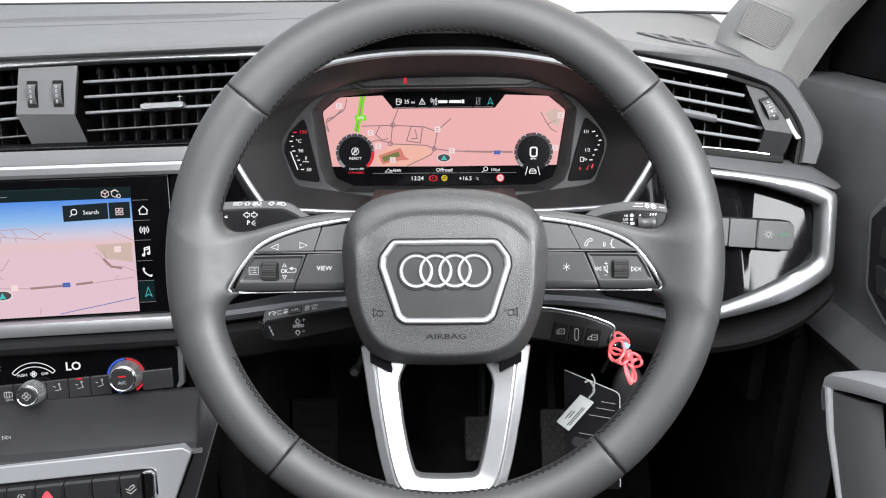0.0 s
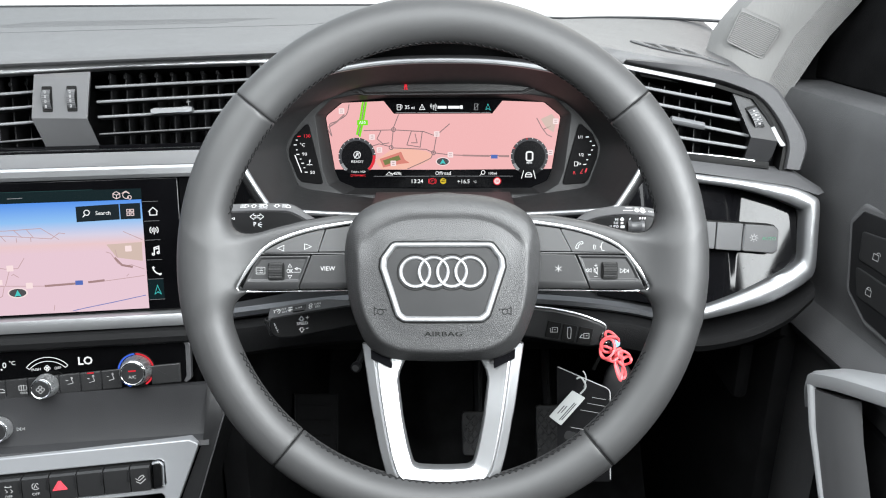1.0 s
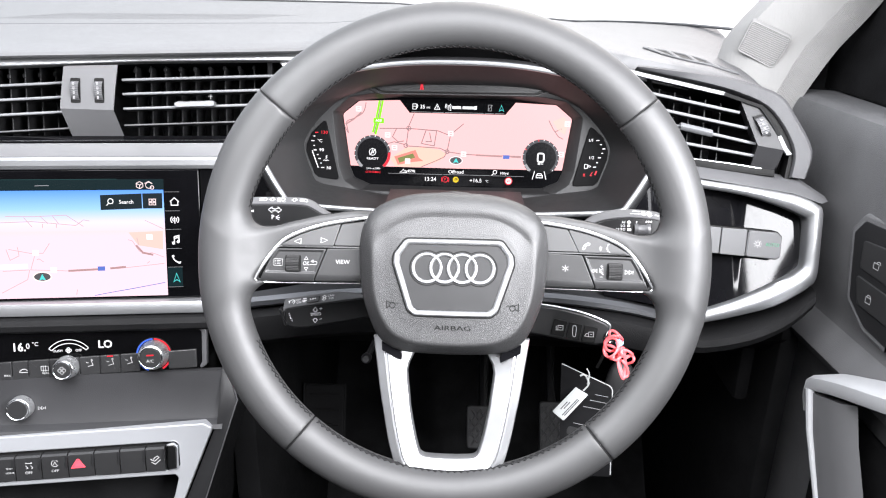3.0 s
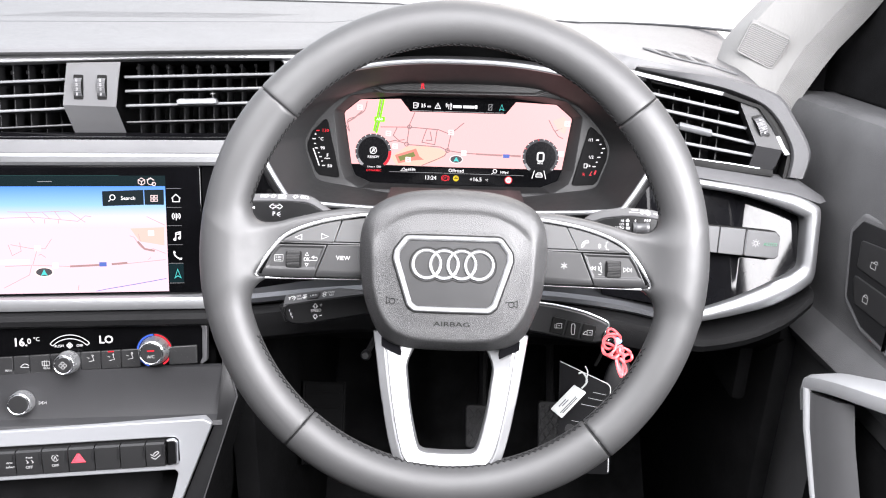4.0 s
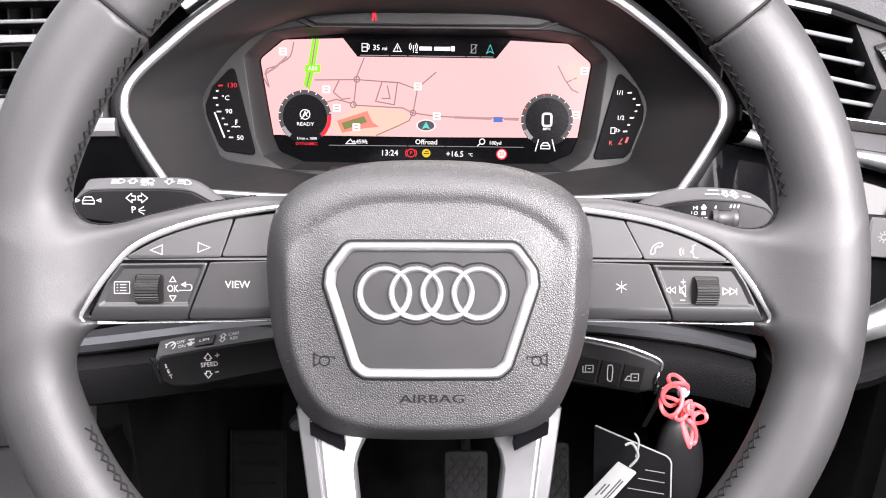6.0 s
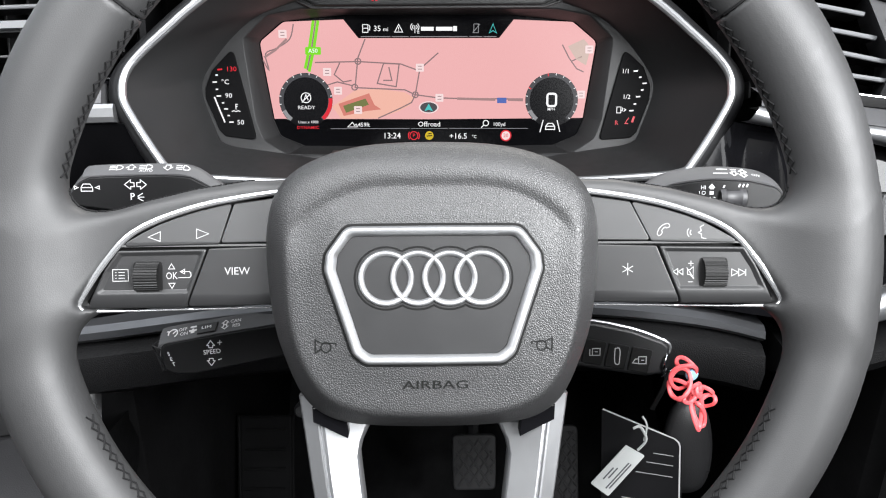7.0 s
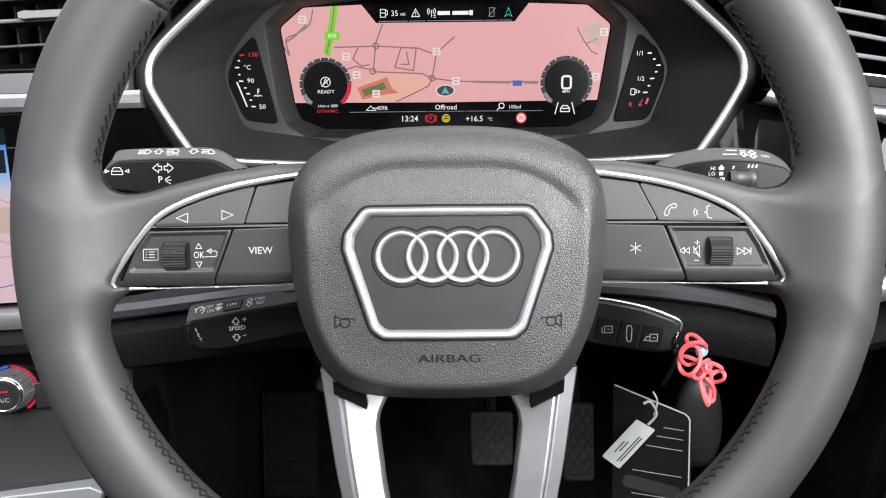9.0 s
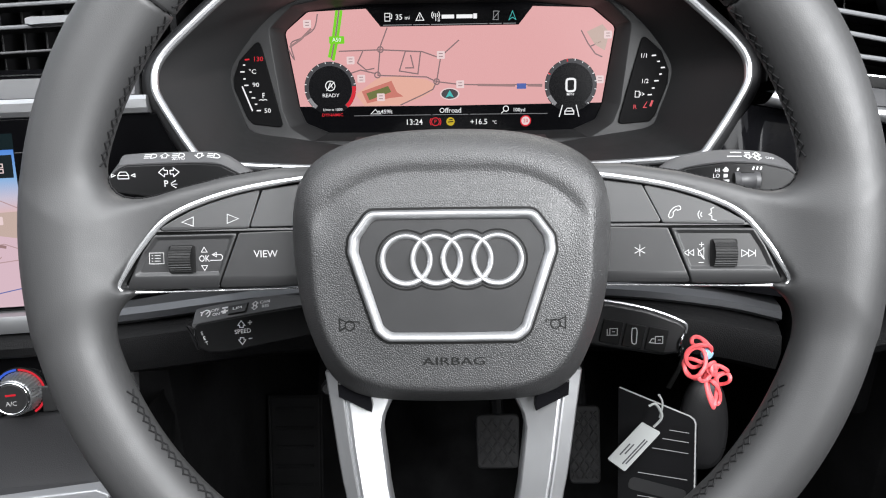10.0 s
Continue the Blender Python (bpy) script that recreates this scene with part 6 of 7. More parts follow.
part("hazard_symbol", plate([(-89.4, -233), (-85.6, -239), (-93.4, -239.4)], 24, zb + 0.1, 0), HAZARD, bar[3], "red hazard triangle")
text("OFF", 2.6, -109.8, -242.6, zb, WHITE, bar[2])
part("start_stop_symbol", lines([arc(-109.6, -235.4, 3.0, 30, 330, 14), [(-111, -237), (-109.6, -233.8), (-108.2, -237)]], 0.6, zb), WHITE, bar[2])
text("OFF", 2.6, -132.6, -243.4, zb, WHITE, bar[1])
part("skid_symbol", lines([[(-135, -234.4), (-133.6, -232.6), (-130.6, -232.6), (-129.6, -234.4), (-135, -234.4)], [(-135, -236.4), (-133, -238.6), (-134.6, -239.6)], [(-130.6, -236.4), (-128.8, -238.6), (-130.2, -239.6)]], 0.6, zb), WHITE, bar[1])
part("hill_symbol", lines([[(-25.6, -235.2), (-22, -237.2), (-17.6, -233.6)], [(-25, -238), (-21.4, -240), (-16.6, -236)], [(-23, -235.6), (-21.6, -233.6), (-19, -232.4), (-18, -234)]], 0.7, zb), WHITE, bar[6])
text("drive", 2.3, -149, -238.6, zb, WHITE, bar[0])
text("select", 2.3, -149, -242.6, zb, WHITE, bar[0])
k3_ = knob(co, -144.0, -188.0, 10.8, 11, 4, taper=0.9, label="knurled silver volume knob")
part("skip_symbol", lines([[(x + a, y - 189.6) for x, y in p] for a in (-129.6,) for p in ([(0, 1.4), (2.8, 0), (0, -1.4), (0, 1.4)], [(3, 1.4), (5.8, 0), (3, -1.4), (3, 1.4)], [(6.4, 1.4), (6.4, -1.4)])], 0.45, 5.0), WHITE, co)

# ---- side vent and light switch by the door ----
sv = thing("side_air_vent", "black side air vent with silver slats beside the door", "air vent", SIDE)
hole = [(-114, 145), (-36, 126), (-14, 116), (4, 84), (2, 63), (-84, 72)]
part("vent_box", loft([[(x, y, -14) for x, y in hole], [(x * 1.0, y, -80) for x, y in hole]], False, True), DARK, sv, "black duct behind the slats", sharp=20)
part("vent_sill", plate([(-84, 74), (0, 66), (0, 60), (-84, 67)], -30, -9, 0.6), EMBOSS, sv)
part("sill_edge", tube([(-80, 73.6, -9), (-40, 70.2, -9), (-12, 67, -9)], 0.7, 6), TRIMLINE, sv)
for a, b in (((-118, 130.6), (-33, 115.2)), ((-112, 117.4), (-25, 101.8)), ((-98, 103.8), (-17, 88.4)), ((-84, 87.2), (-17, 77.8))):
    q = lambda t, dy, z: (a[0] + (b[0] - a[0]) * t, a[1] + (b[1] - a[1]) * t + dy, z)
    sl2 = part("slat", loft([[q(t, 1, -16), q(t, 1.6, -26), q(t, 1.2, -36), q(t, -1.2, -36), q(t, -1.6, -26), q(t, -1, -16)] for t in (0, 1)]), HARD, sv)
    part("slat_edge", tube([q(0, 0, -15), q(1, 0, -15)], 1.4, 8), SLAT, sl2, "silver slat edge")
for x in (-100, -86, -72, -58, -44):
    part("vane", box(x - 0.7, x + 0.7, 68, 136 + (x + 100) * -0.2, -66, -38, 0.3, 1), HARD, sv)
part("vent_tab", loft([[(x, y + 2.6, -16), (x, y + 3.2, -9), (x, y, -6), (x, y - 3.2, -9), (x, y - 2.6, -16)] for x, y in ((-84, 101), (-81, 100.4), (-59, 96.2), (-56, 95.6))]), SLAT, sv, "silver sliding tab", sharp=60)
ps = part("post", loft([[(-34.6, 125.6, -10), (-12.6, 117.6, -10), (-8, 118, -40), (-30, 127, -40)], [(-17.4, 86.8, -6), (5, 83.6, -6), (12, 84, -40), (-12, 87, -40)], [(-19, 66.6, -18), (2.4, 63.6, -18), (10, 64, -40), (-12, 67, -40)]]), HARDGREY, sv, "grey end post", sharp=15)
part("wheel_slot", plate(rounded([(-23.4, 111.6), (-15.6, 114.2), (-6, 95.6), (-13.4, 92.2)], 1.2), -12, -7.0, 0.1), EMBOSS, ps)
loops = []
for k in range(40):
    t = radians(25 + 130 * k / 39)
    rr = 11.2 + (0.25 if k % 3 == 1 else 0)
    u = rr * math.cos(t)
    loops.append([(-14.6 - 0.45 * u - 3.2, 103.4 + 0.9 * u - 1.4, -14.4 + rr * math.sin(t)), (-14.6 - 0.45 * u + 3.2, 103.4 + 0.9 * u + 1.4, -14.4 + rr * math.sin(t))])
tw2 = part("thumb_wheel", loft(loops, closed=False), GREYDARK, ps, "ribbed grey thumb wheel", sharp=12)
part("wheel_marks", lines([[(-14.6 - 0.45 * d - 0.8, 103.4 + 0.9 * d), (-14.6 - 0.45 * d + 0.8, 103.4 + 0.9 * d)] for d in (-6, -2, 2, 6)], 1.2, -3.0), GREYPRINT, tw2)
# one strip in three runs: silver, near-black, silver
for mt_, seg_ in ((STRIPSILVER, ((-136, 149.5, -0.5, 3.4), (-118, 145.6, -0.5, 3.4), (-49, 132, -1, 3.0))), (EMBOSS, ((-49, 132, -1, 3.0), (-16, 121.6, -2.0, 2.4), (-3, 105, -3, 1.2), (2, 96.4, -3, 1.2))), (STRIPSILVER, ((2, 96.4, -3, 1.2), (8, 86, -3.6, 1.2), (12.4, 80.6, -4, 1.2)))):
    part("strip", loft([[(x, y, -8), (x + dx, y - dy, -7), (x + dx, y - dy, -12), (x, y, -12)] for x, y, dx, dy in seg_]), mt_, sv, "strip round the vent, silver with a black middle run", sharp=50)
part("strip_gap", loft([[(x, y, -14), (x + 7, y + 2.4, -14), (x + 7, y + 2.4, -30), (x, y, -30)] for x, y in ((-16, 122.6), (-2, 105.6), (12.6, 81), (10, 58))]), EMBOSS, sv)

ls = thing("light_switch", "light switch panel, window reflection put into its grey, with a lit green automatic button", "light switch", SIDE)
q = rounded([(-60, 15.4), (4.6, 12.6), (9, 8), (9, -9.6), (5.8, -12.6), (-60, -9.2)], [1, 3, 3, 3, 3, 1])
part("switch_bed", plate(q, -22, -0.6, 0.3), EMBOSS, ls)
qq = inset(q, 0.8)
# the window's reflection on the buttons is put into their paler grey
part("button", plate(rounded([(-20, 12.6), (4.2, 11.6), (8, 7.6), (8, -9), (5, -11.6), (-20.6, -10.6)], [1.2, 3, 3, 3, 3, 1.2]), -2, 2.4, 0.5), POSTGREY, ls)
part("button", plate(rounded([(-43, 13.6), (-21.4, 12.8), (-22, -10.6), (-43.6, -9.8)], 1.2), -2, 2.4, 0.5), POSTGREY, ls)
part("button", plate(rounded([(-59, 14.2), (-43.8, 13.6), (-44.4, -9.6), (-59, -9)], 1.2), -2, 2.4, 0.5), POSTGREY, ls)
part("button_ridge", tube([(-20.2, 11, 2.8), (-21, -9.4, 2.8)], 1.1, 8), GREYPLASTIC, ls, "grey ridge between the buttons")
part("lamp_symbol", lines([arc(-12, 1, 1.7, 0, 360, 12)] + [[(-12 + r0 * math.cos(radians(a)), 1 + r0 * math.sin(radians(a))) for r0 in (2.4, 3.6)] for a in range(0, 360, 45)], 0.5, 2.5), WHITE, ls)
text("AUTO", 2.9, 0.4, 0.6, 2.7, E_AUTO, ls)

# demister slots on top of the dashboard by the pillar
dm = thing("demister_vent", "narrow slotted demister outlet on top of the dashboard", "air vent")
d_up = [(190, 0.186), (216, 0.188), (244, 0.150), (270, 0.108)]
d_low = [(193, 0.170), (206, 0.118), (230, 0.092), (262, 0.098)]
on_top = lambda p, h: tuple(Vector(top_at(*p)) + Vector((0, 0, h)))
lerp2 = lambda a, b, t: (a[0] + (b[0] - a[0]) * t, a[1] + (b[1] - a[1]) * t)
part("outlet", loft([[on_top(lerp2(a, b, t), 0.8) for t in (0, 0.25, 0.5, 0.75, 1)] for a, b in zip(smooth_loop(d_up, 5, False), smooth_loop(d_low, 5, False))], closed=False), EMBOSS, dm, "dark slot")
rim_path = smooth_loop(d_up, 5, False) + smooth_loop(d_low, 5, False)[::-1]
part("outlet_rim", tube([on_top(p, 1.2) for p in rim_path], 1.0, 6, True), SOFT, dm)
for t in (0.22, 0.42, 0.62, 0.8):
    up_, lo_ = smooth_loop(d_up, 20, False), smooth_loop(d_low, 20, False)
    i = int(t * 60)
    part("slat", tube([on_top(up_[max(i - 6, 0)], 1.4), on_top(lo_[min(i + 3, 60)], 1.4)], 2.2, 6, flat=0.4), SOFT, dm)

# ---- steering column and stalks ----
col = thing("steering_column", "black steering column shroud behind the wheel", "steering column", pose(0, 0.53, 0.655, 0, 0, 0))
part("shroud", loft([[(sx * w, y, z0 + (h if sz > 0 else -h)) for sx, sz in ((-1, -0.6), (-0.8, -1), (0.8, -1), (1, -0.6), (1, 0.6), (0.8, 1), (-0.8, 1), (-1, 0.6))] for y, w, h, z0 in ((-30, 46, 36, 2), (-10, 58, 40, 0), (60, 62, 42, -10), (130, 64, 40, -16))]), HARD, col)
part("ignition_barrel", moved(lathe([(13, -30), (15, -10), (15, 0), (11, 4)], 24), at_mm(62, 24, -72, 0, 78, 0)), HARD, col)


def stalk(name, label, m, face, thick, top, c):
    """A flat-faced stalk with a sloping upper side; top is the face's upper edge, c the slope's width."""
    st = thing(name, label, "stalk", m)
    q = rounded(face, 2.2, 3)
    big = inset(q, -1.2)
    tp = smooth_loop(top, 4, False)
    n = len(tp)
    ends = [min(1.0, 0.25 + 3.0 * min(i, n - 1 - i) / n) for i in range(n)]
    # light from above is put into the upper side's paler grey
    part("upper_side", loft([[(x, y - 0.6, -1.4) for x, y in tp], [(x, y + 0.9, -0.8) for x, y in tp], [(x, y + 0.9 + (c - 1.4) * k, -0.8 - (c - 1.4) * k) for (x, y), k in zip(tp, ends)],
                             [(x, y + 0.9 + c * k, -1.4 - c * k - 1) for (x, y), k in zip(tp, ends)], [(x, y + c * 0.4 * k, -thick) for (x, y), k in zip(tp, ends)]], closed=False), POSTGREY, st, "sloping upper side, its toplight put into a paler grey", sharp=40)
    part("arm", loft([[(x, y, -thick) for x, y in inset(q, 1.5)], [(x, y, -thick + 3) for x, y in big], [(x, y, -4) for x, y in big], [(x, y, -1.2) for x, y in inset(big, 0.6)], [(x, y, -0.2) for x, y in inset(big, 1.8)], [(x, y, -0.6) for x, y in inset(big, 2.3)]]), STALK, st, sharp=40)
    return st, part("face", plate(q, -4, 0.2, 0.5), STALK, st, "smooth dark face")


def on_slope(bm, top, off=0.35):
    """Lays flat marks (along, up) on a stalk's sloping upper side."""
    tp = smooth_loop(top, 4, False)
    q = math.sqrt(0.5)
    return bent(bm, lambda c: (c.x, along(tp, c.x) + 0.9 + (c.y + off + c.z) * q, -0.8 - (c.y - off - c.z) * q))


def slope_text(body, size, a, b, top, parent, squeeze=1.0, off=0.4):
    tp = smooth_loop(top, 4, False)
    q = math.sqrt(0.5)
    turn = math.atan2(along(tp, a + 2) - along(tp, a - 2), 4)
    m = Matrix.Translation(Vector((a, along(tp, a) + 0.9 + (b + off) * q, -0.8 - (b - off) * q)) * MM) @ Matrix.Rotation(turn, 4, 'Z') @ Matrix.Rotation(radians(-45), 4, 'X')
    return text(body, size, 0, 0, 0, PRINT, parent, squeeze=squeeze, m=m)


def lamp_mark(x, y, s=1.0, flip=1):
    """A headlamp outline with its rays, about 7 long."""
    rays = [[(x + flip * 0.0, y + d), (x + flip * 3.2 * s, y + d)] for d in (-1.2 * s, 0, 1.2 * s)]
    return rays + [smooth_loop([(x + flip * 3.8 * s, y - 1.5 * s), (x + flip * 3.8 * s, y + 1.5 * s), (x + flip * 6.0 * s, y + 1.1 * s), (x + flip * 6.8 * s, y), (x + flip * 6.0 * s, y - 1.1 * s), (x + flip * 3.8 * s, y - 1.5 * s)], 2, False)]


def arrow_mark(x, y, up=1, s=1.0):
    return [[(x + a * s, y + b * s * up) for a, b in ((-2.4, 0), (0, 2), (2.4, 0), (1.2, 0), (1.2, -1.5), (-1.2, -1.5), (-1.2, 0), (-2.4, 0))]]


TILT = 90 - 14.04
s1, f1 = stalk("indicator_stalk", "black indicator stalk with white symbols", pose(-0.145, 0.545, 0.690, TILT),
               [(-41, -6), (-34, 2), (-28, 4.6), (8, 5.4), (22, 4.2), (36, -3), (62, -14), (60, -20), (-20, -11.6), (-36, -9.4)], 22, [(-41.6, -7), (-34, 2), (-28, 4.6), (8, 5.4), (22, 4.2), (36, -3), (62, -14)], 5.2)
part("turn_symbol", lines([[(-11, 1), (-8, 3.4), (-8, 2), (-6.2, 2), (-6.2, 0), (-8, 0), (-8, -1.4), (-11, 1)], [(0, 1), (-3, 3.4), (-3, 2), (-4.8, 2), (-4.8, 0), (-3, 0), (-3, -1.4), (0, 1)]], 0.38, 0.2), PRINT, f1)
text("P", 3.4, -7.4, -5.2, 0.35, PRINT, f1)
part("beam_symbol", lines([[(-4.8, -5), (-2, -3.4)], [(-4.6, -5.4), (-1.4, -5.4)], [(-4.8, -5.8), (-2, -7.4)]], 0.38, 0.2), PRINT, f1)
part("car_symbol", lines([[(-33, -2.2), (-33, -0.4), (-31.8, 1.4), (-28.4, 1.4), (-27.2, -0.4), (-27.2, -2.2), (-33, -2.2)], [(-33, -0.4), (-27.2, -0.4)], [(-36.4, 0.4), (-34.4, -0.4), (-36.4, -1.2), (-36.4, 0.4)], [(-23.8, 0.4), (-25.8, -0.4), (-23.8, -1.2), (-23.8, 0.4)]], 0.38, 0.2), PRINT, f1)
T1 = [(-41.6, -7), (-34, 2), (-28, 4.6), (8, 5.4), (22, 4.2), (36, -3), (62, -14)]
part("lamp_symbols", on_slope(lines(lamp_mark(-19.6, 4.4) + arrow_mark(-8.6, 4.3) + lamp_mark(-4.6, 4.4) + arrow_mark(10.2, 4.2, -1) + lamp_mark(14.4, 4.2), 0.45, 0), T1), PRINT, s1)
slope_text("AUTO", 1.5, -0.6, 1.9, T1, s1, 1.15)

s2, f2 = stalk("wiper_stalk", "black wiper stalk with a silver thumb wheel", pose(0.15, 0.54, 0.685, TILT),
               [(-66, -16), (-42, -1), (-26, 5.4), (-6, 8), (14, 7), (27, 4), (31.4, 0.6), (28, -5), (12, -10), (-60, -22)], 22, [(-66, -16), (-42, -1), (-26, 5.4), (-6, 8), (14, 7), (27, 4), (31.6, 0.4)], 5.8)
text("HI", 2.0, -10.4, 4.2, 0.35, PRINT, f2)
text("LO", 2.0, -10.8, 1.4, 0.35, PRINT, f2)
text("AUTO", 2.0, -12.6, -1.6, 0.35, PRINT, f2)
part("wiper_marks", join(lines([[(-6, 3.4), (-6, 4.4)]], 2.2, 0.2), plate([(-7.8, 4.2), (-4.2, 4.2), (-6, 6.2)], 0, 0.36, 0), plate([(-7, 0.6), (-5, 0.6), (-5, 2.4), (-7, 2.4)], 0, 0.36, 0), plate([(-7, -2.6), (-4, -2.6), (-4, -0.6), (-7, -0.6)], 0, 0.36, 0)), PRINT, f2)
part("drop_marks", lines([[(0, 4), (0.6, 5.4)], [(8, 4.4), (8.6, 6)], [(10, 4.4), (10.6, 6)], [(12, 4.4), (12.6, 6)]], 0.8, 0.2), PRINT, f2)
part("wheel_slot", plate(rounded([(-2.4, -5.4), (13, -5.4), (13, 3), (-2.4, 3)], 1.5), -1, 0.5, 0.1), EMBOSS, f2)
part("thumb_wheel", loft([[(x, -1.2 + r * math.cos(t), -3 + r * math.sin(t)) for t in [radians(20 + 140 * k / 16) for k in range(17)]] for x, r in ((-1.4, 5.4), (1, 5.8), (2.2, 5.2), (8.4, 5.2), (9.6, 5.8), (12, 5.4))], closed=False), GREYDARK, f2, "grey thumb wheel", sharp=30)
T2 = [(-66, -16), (-42, -1), (-26, 5.4), (-6, 8), (14, 7), (27, 4), (31.6, 0.4)]
part("wash_symbols", on_slope(lines([[(-2.4, 5.9), (3.4, 5.9)], [(-4.6, 3.1), (3, 3.1)], [(5, 5.9), (8, 5.9)]] + arrow_mark(11.2, 5.0, 1, 0.8) + arrow_mark(6.4, 3.4, -1, 0.8) + arrow_mark(11.2, 2.8, -1, 0.8), 0.7, 0), T2), PRINT, s2)
slope_text("OFF", 1.5, 18, 3.6, T2, s2, 1.3)

s3, f3 = stalk("cruise_stalk", "black cruise control stalk with white lettering", pose(-0.115, 0.522, 0.606, TILT),
               [(-27, 2), (-25, 4.4), (18, 11.8), (40, 15), (46, 0), (24, -4.4), (-10, -11), (-20, -11), (-25.4, -8.6)], 20, [(-28, -2), (-27, 2), (-25, 4.4), (18, 11.8), (40, 15)], 6.6)
text("SPEED", 2.4, -0.4, 0.6, 0.35, PRINT, f3, turn=6)
part("arrow_marks", lines([[(-3, 4), (-1, 6.6), (1, 4), (0, 4), (0, 2.8), (-2, 2.8), (-2, 4), (-3, 4)], [(-3, -4.2), (-1, -6.8), (1, -4.2), (0, -4.2), (0, -3), (-2, -3), (-2, -4.2), (-3, -4.2)], [(2.6, 5.4), (5, 5.8)], [(3.7, 4.4), (3.9, 6.8)], [(2.6, -3.6), (4.6, -3.2)]], 0.4, 0.2), PRINT, f3)
for ch, x, y in (("S", -24.2, -0.4), ("E", -23, -3.2), ("T", -21.8, -6)):
    text(ch, 2.0, x + 1.2, y, 0.35, PRINT, f3, turn=14)
T3 = [(-28, -2), (-27, 2), (-25, 4.4), (18, 11.8), (40, 15)]
part("cruise_symbol", on_slope(lines([arc(-21.6, 4.6, 2.4, -60, 200, 12), [(-21.6, 4.4), (-20, 6)], [(-25, 6.4), (-23.6, 6)]], 0.7, 0), T3), PRINT, s3)
slope_text("OFF", 1.9, -16.6, 6.0, T3, s3)
slope_text("ON", 1.9, -15.6, 3.2, T3, s3)
part("arrow_marks", on_slope(lines([[(-12.6, 6.4), (-9.4, 6.4)], [(-11, 5.4), (-11, 4.4)], [(-13, 4.2), (-9, 4.2)], [(-12, 3.2), (-10, 3.2)]], 1.0, 0), T3), PRINT, s3)
limit_face = part("limit_button", on_slope(plate([(-8.4, 1.4), (1.2, 1.4), (2, 6.8), (-9, 6.8)], -1, 0.9, 0.4), T3), BUTTON, s3, "raised limiter key")
slope_text("LIM", 1.6, -3.6, 4.2, T3, limit_face, 1.6, 1.45)
part("arrow_marks", on_slope(lines(arrow_mark(6, 5.6, 1, 0.7) + arrow_mark(6, 3.2, -1, 0.7), 0.5, 0), T3), PRINT, s3)
slope_text("CAN", 1.9, 11.4, 5.8, T3, s3)
slope_text("RES", 1.9, 12.0, 3.0, T3, s3)
part("end_button", plate(rounded([(-33.6, 4), (-28.6, 2.6), (-24.6, -9.6), (-28, -11.4)], 1), -14, -3, 1), HARD, s3, "thin end button")

# ---- car key in the ignition, with its tags ----
ky = thing("car_key", "black folding car key with chrome edge in the ignition", "key", pose(0.118, 0.569, 0.577, TILT))
kq = rounded([(-60, 22), (-20, 18), (3.4, 13), (22, 6), (27, 2.4), (26, -4), (23.6, -14.4), (12, -16), (-22, -10.6), (-60, -4)], [2, 8, 8, 6, 4, 4, 4, 6, 6, 2], 4)
part("key_body", plate(kq, -10, 0, 2.0, 3), HARD, ky, "black plastic key body")
part("chrome_edge", tube([(x, y, -2.2) for x, y in smooth_loop([(-40, 21), (-20, 18.6), (3.4, 13.6), (22, 6.6), (27, 2.6), (26.4, -2)], 5, False)], 1.0, 8), SATIN, ky, "chrome edge")
for x, y in ((-20, -0.2), (-6, -3), (8.2, -5.6)):
    kb = part("key_button", moved(plate(rounded([(-6.4, 7.6), (6.4, 7.6), (6.4, -7.4), (-6.4, -7.4)], 1.2), -1, 0.9, 0.5), at_mm(x, y, 0, 0, 0, -11)), EMBOSS, ky)
    if x < -15:
        sy = lines([[(x - 1, y - 1.8), (x + 3.6, y - 1.8), (x + 3.6, y + 2.4), (x - 1, y + 2.4), (x - 1, y - 1.8)], [(x - 2.6, y + 2), (x - 2.6, y - 1.8), (x - 1, y - 1.8)], [(x + 0.4, y + 0.4), (x + 2.2, y + 0.4)]], 0.55, 0.9)
    elif x < 0:
        sy = lines([smooth_loop([(x - 1.2, y + 5), (x + 1, y + 5.4), (x + 1.8, y + 3), (x + 1.6, y - 1.6), (x + 1.2, y - 4.6), (x - 0.8, y - 4.4), (x - 1.4, y - 1.8), (x - 1.4, y + 2.6), (x - 1.2, y + 5)], 3)], 0.6, 0.9)
    else:
        sy = lines([[(x - 1, y - 2), (x + 3.6, y - 2), (x + 3.6, y + 2.4), (x - 1, y + 2.4), (x - 1, y - 2)], [(x - 1, y - 1.8), (x - 4.6, y - 1.4), (x - 3, y + 1), (x - 1.4, y + 1)], [(x + 0.6, y + 0.2), (x + 2.4, y + 0.2)]], 0.55, 0.9)
    part("key_symbol", sy, WHITE, kb)
part("key_ring", moved(torus(0, 0, 0, 7, 0.8, 28, 8), at_mm(26, -8, -4, 10, 60, 0)), CHROME, ky)
part("key_ring", moved(torus(0, 0, 0, 5, 0.7, 24, 8), at_mm(27, -14, -1, 50, 40, 0)), CHROME, ky)

rb = thing("red_ribbon", "red rubbery cord tied in loops on the key ring", "ribbon", pose(0.146, 0.535, 0.574, TILT))


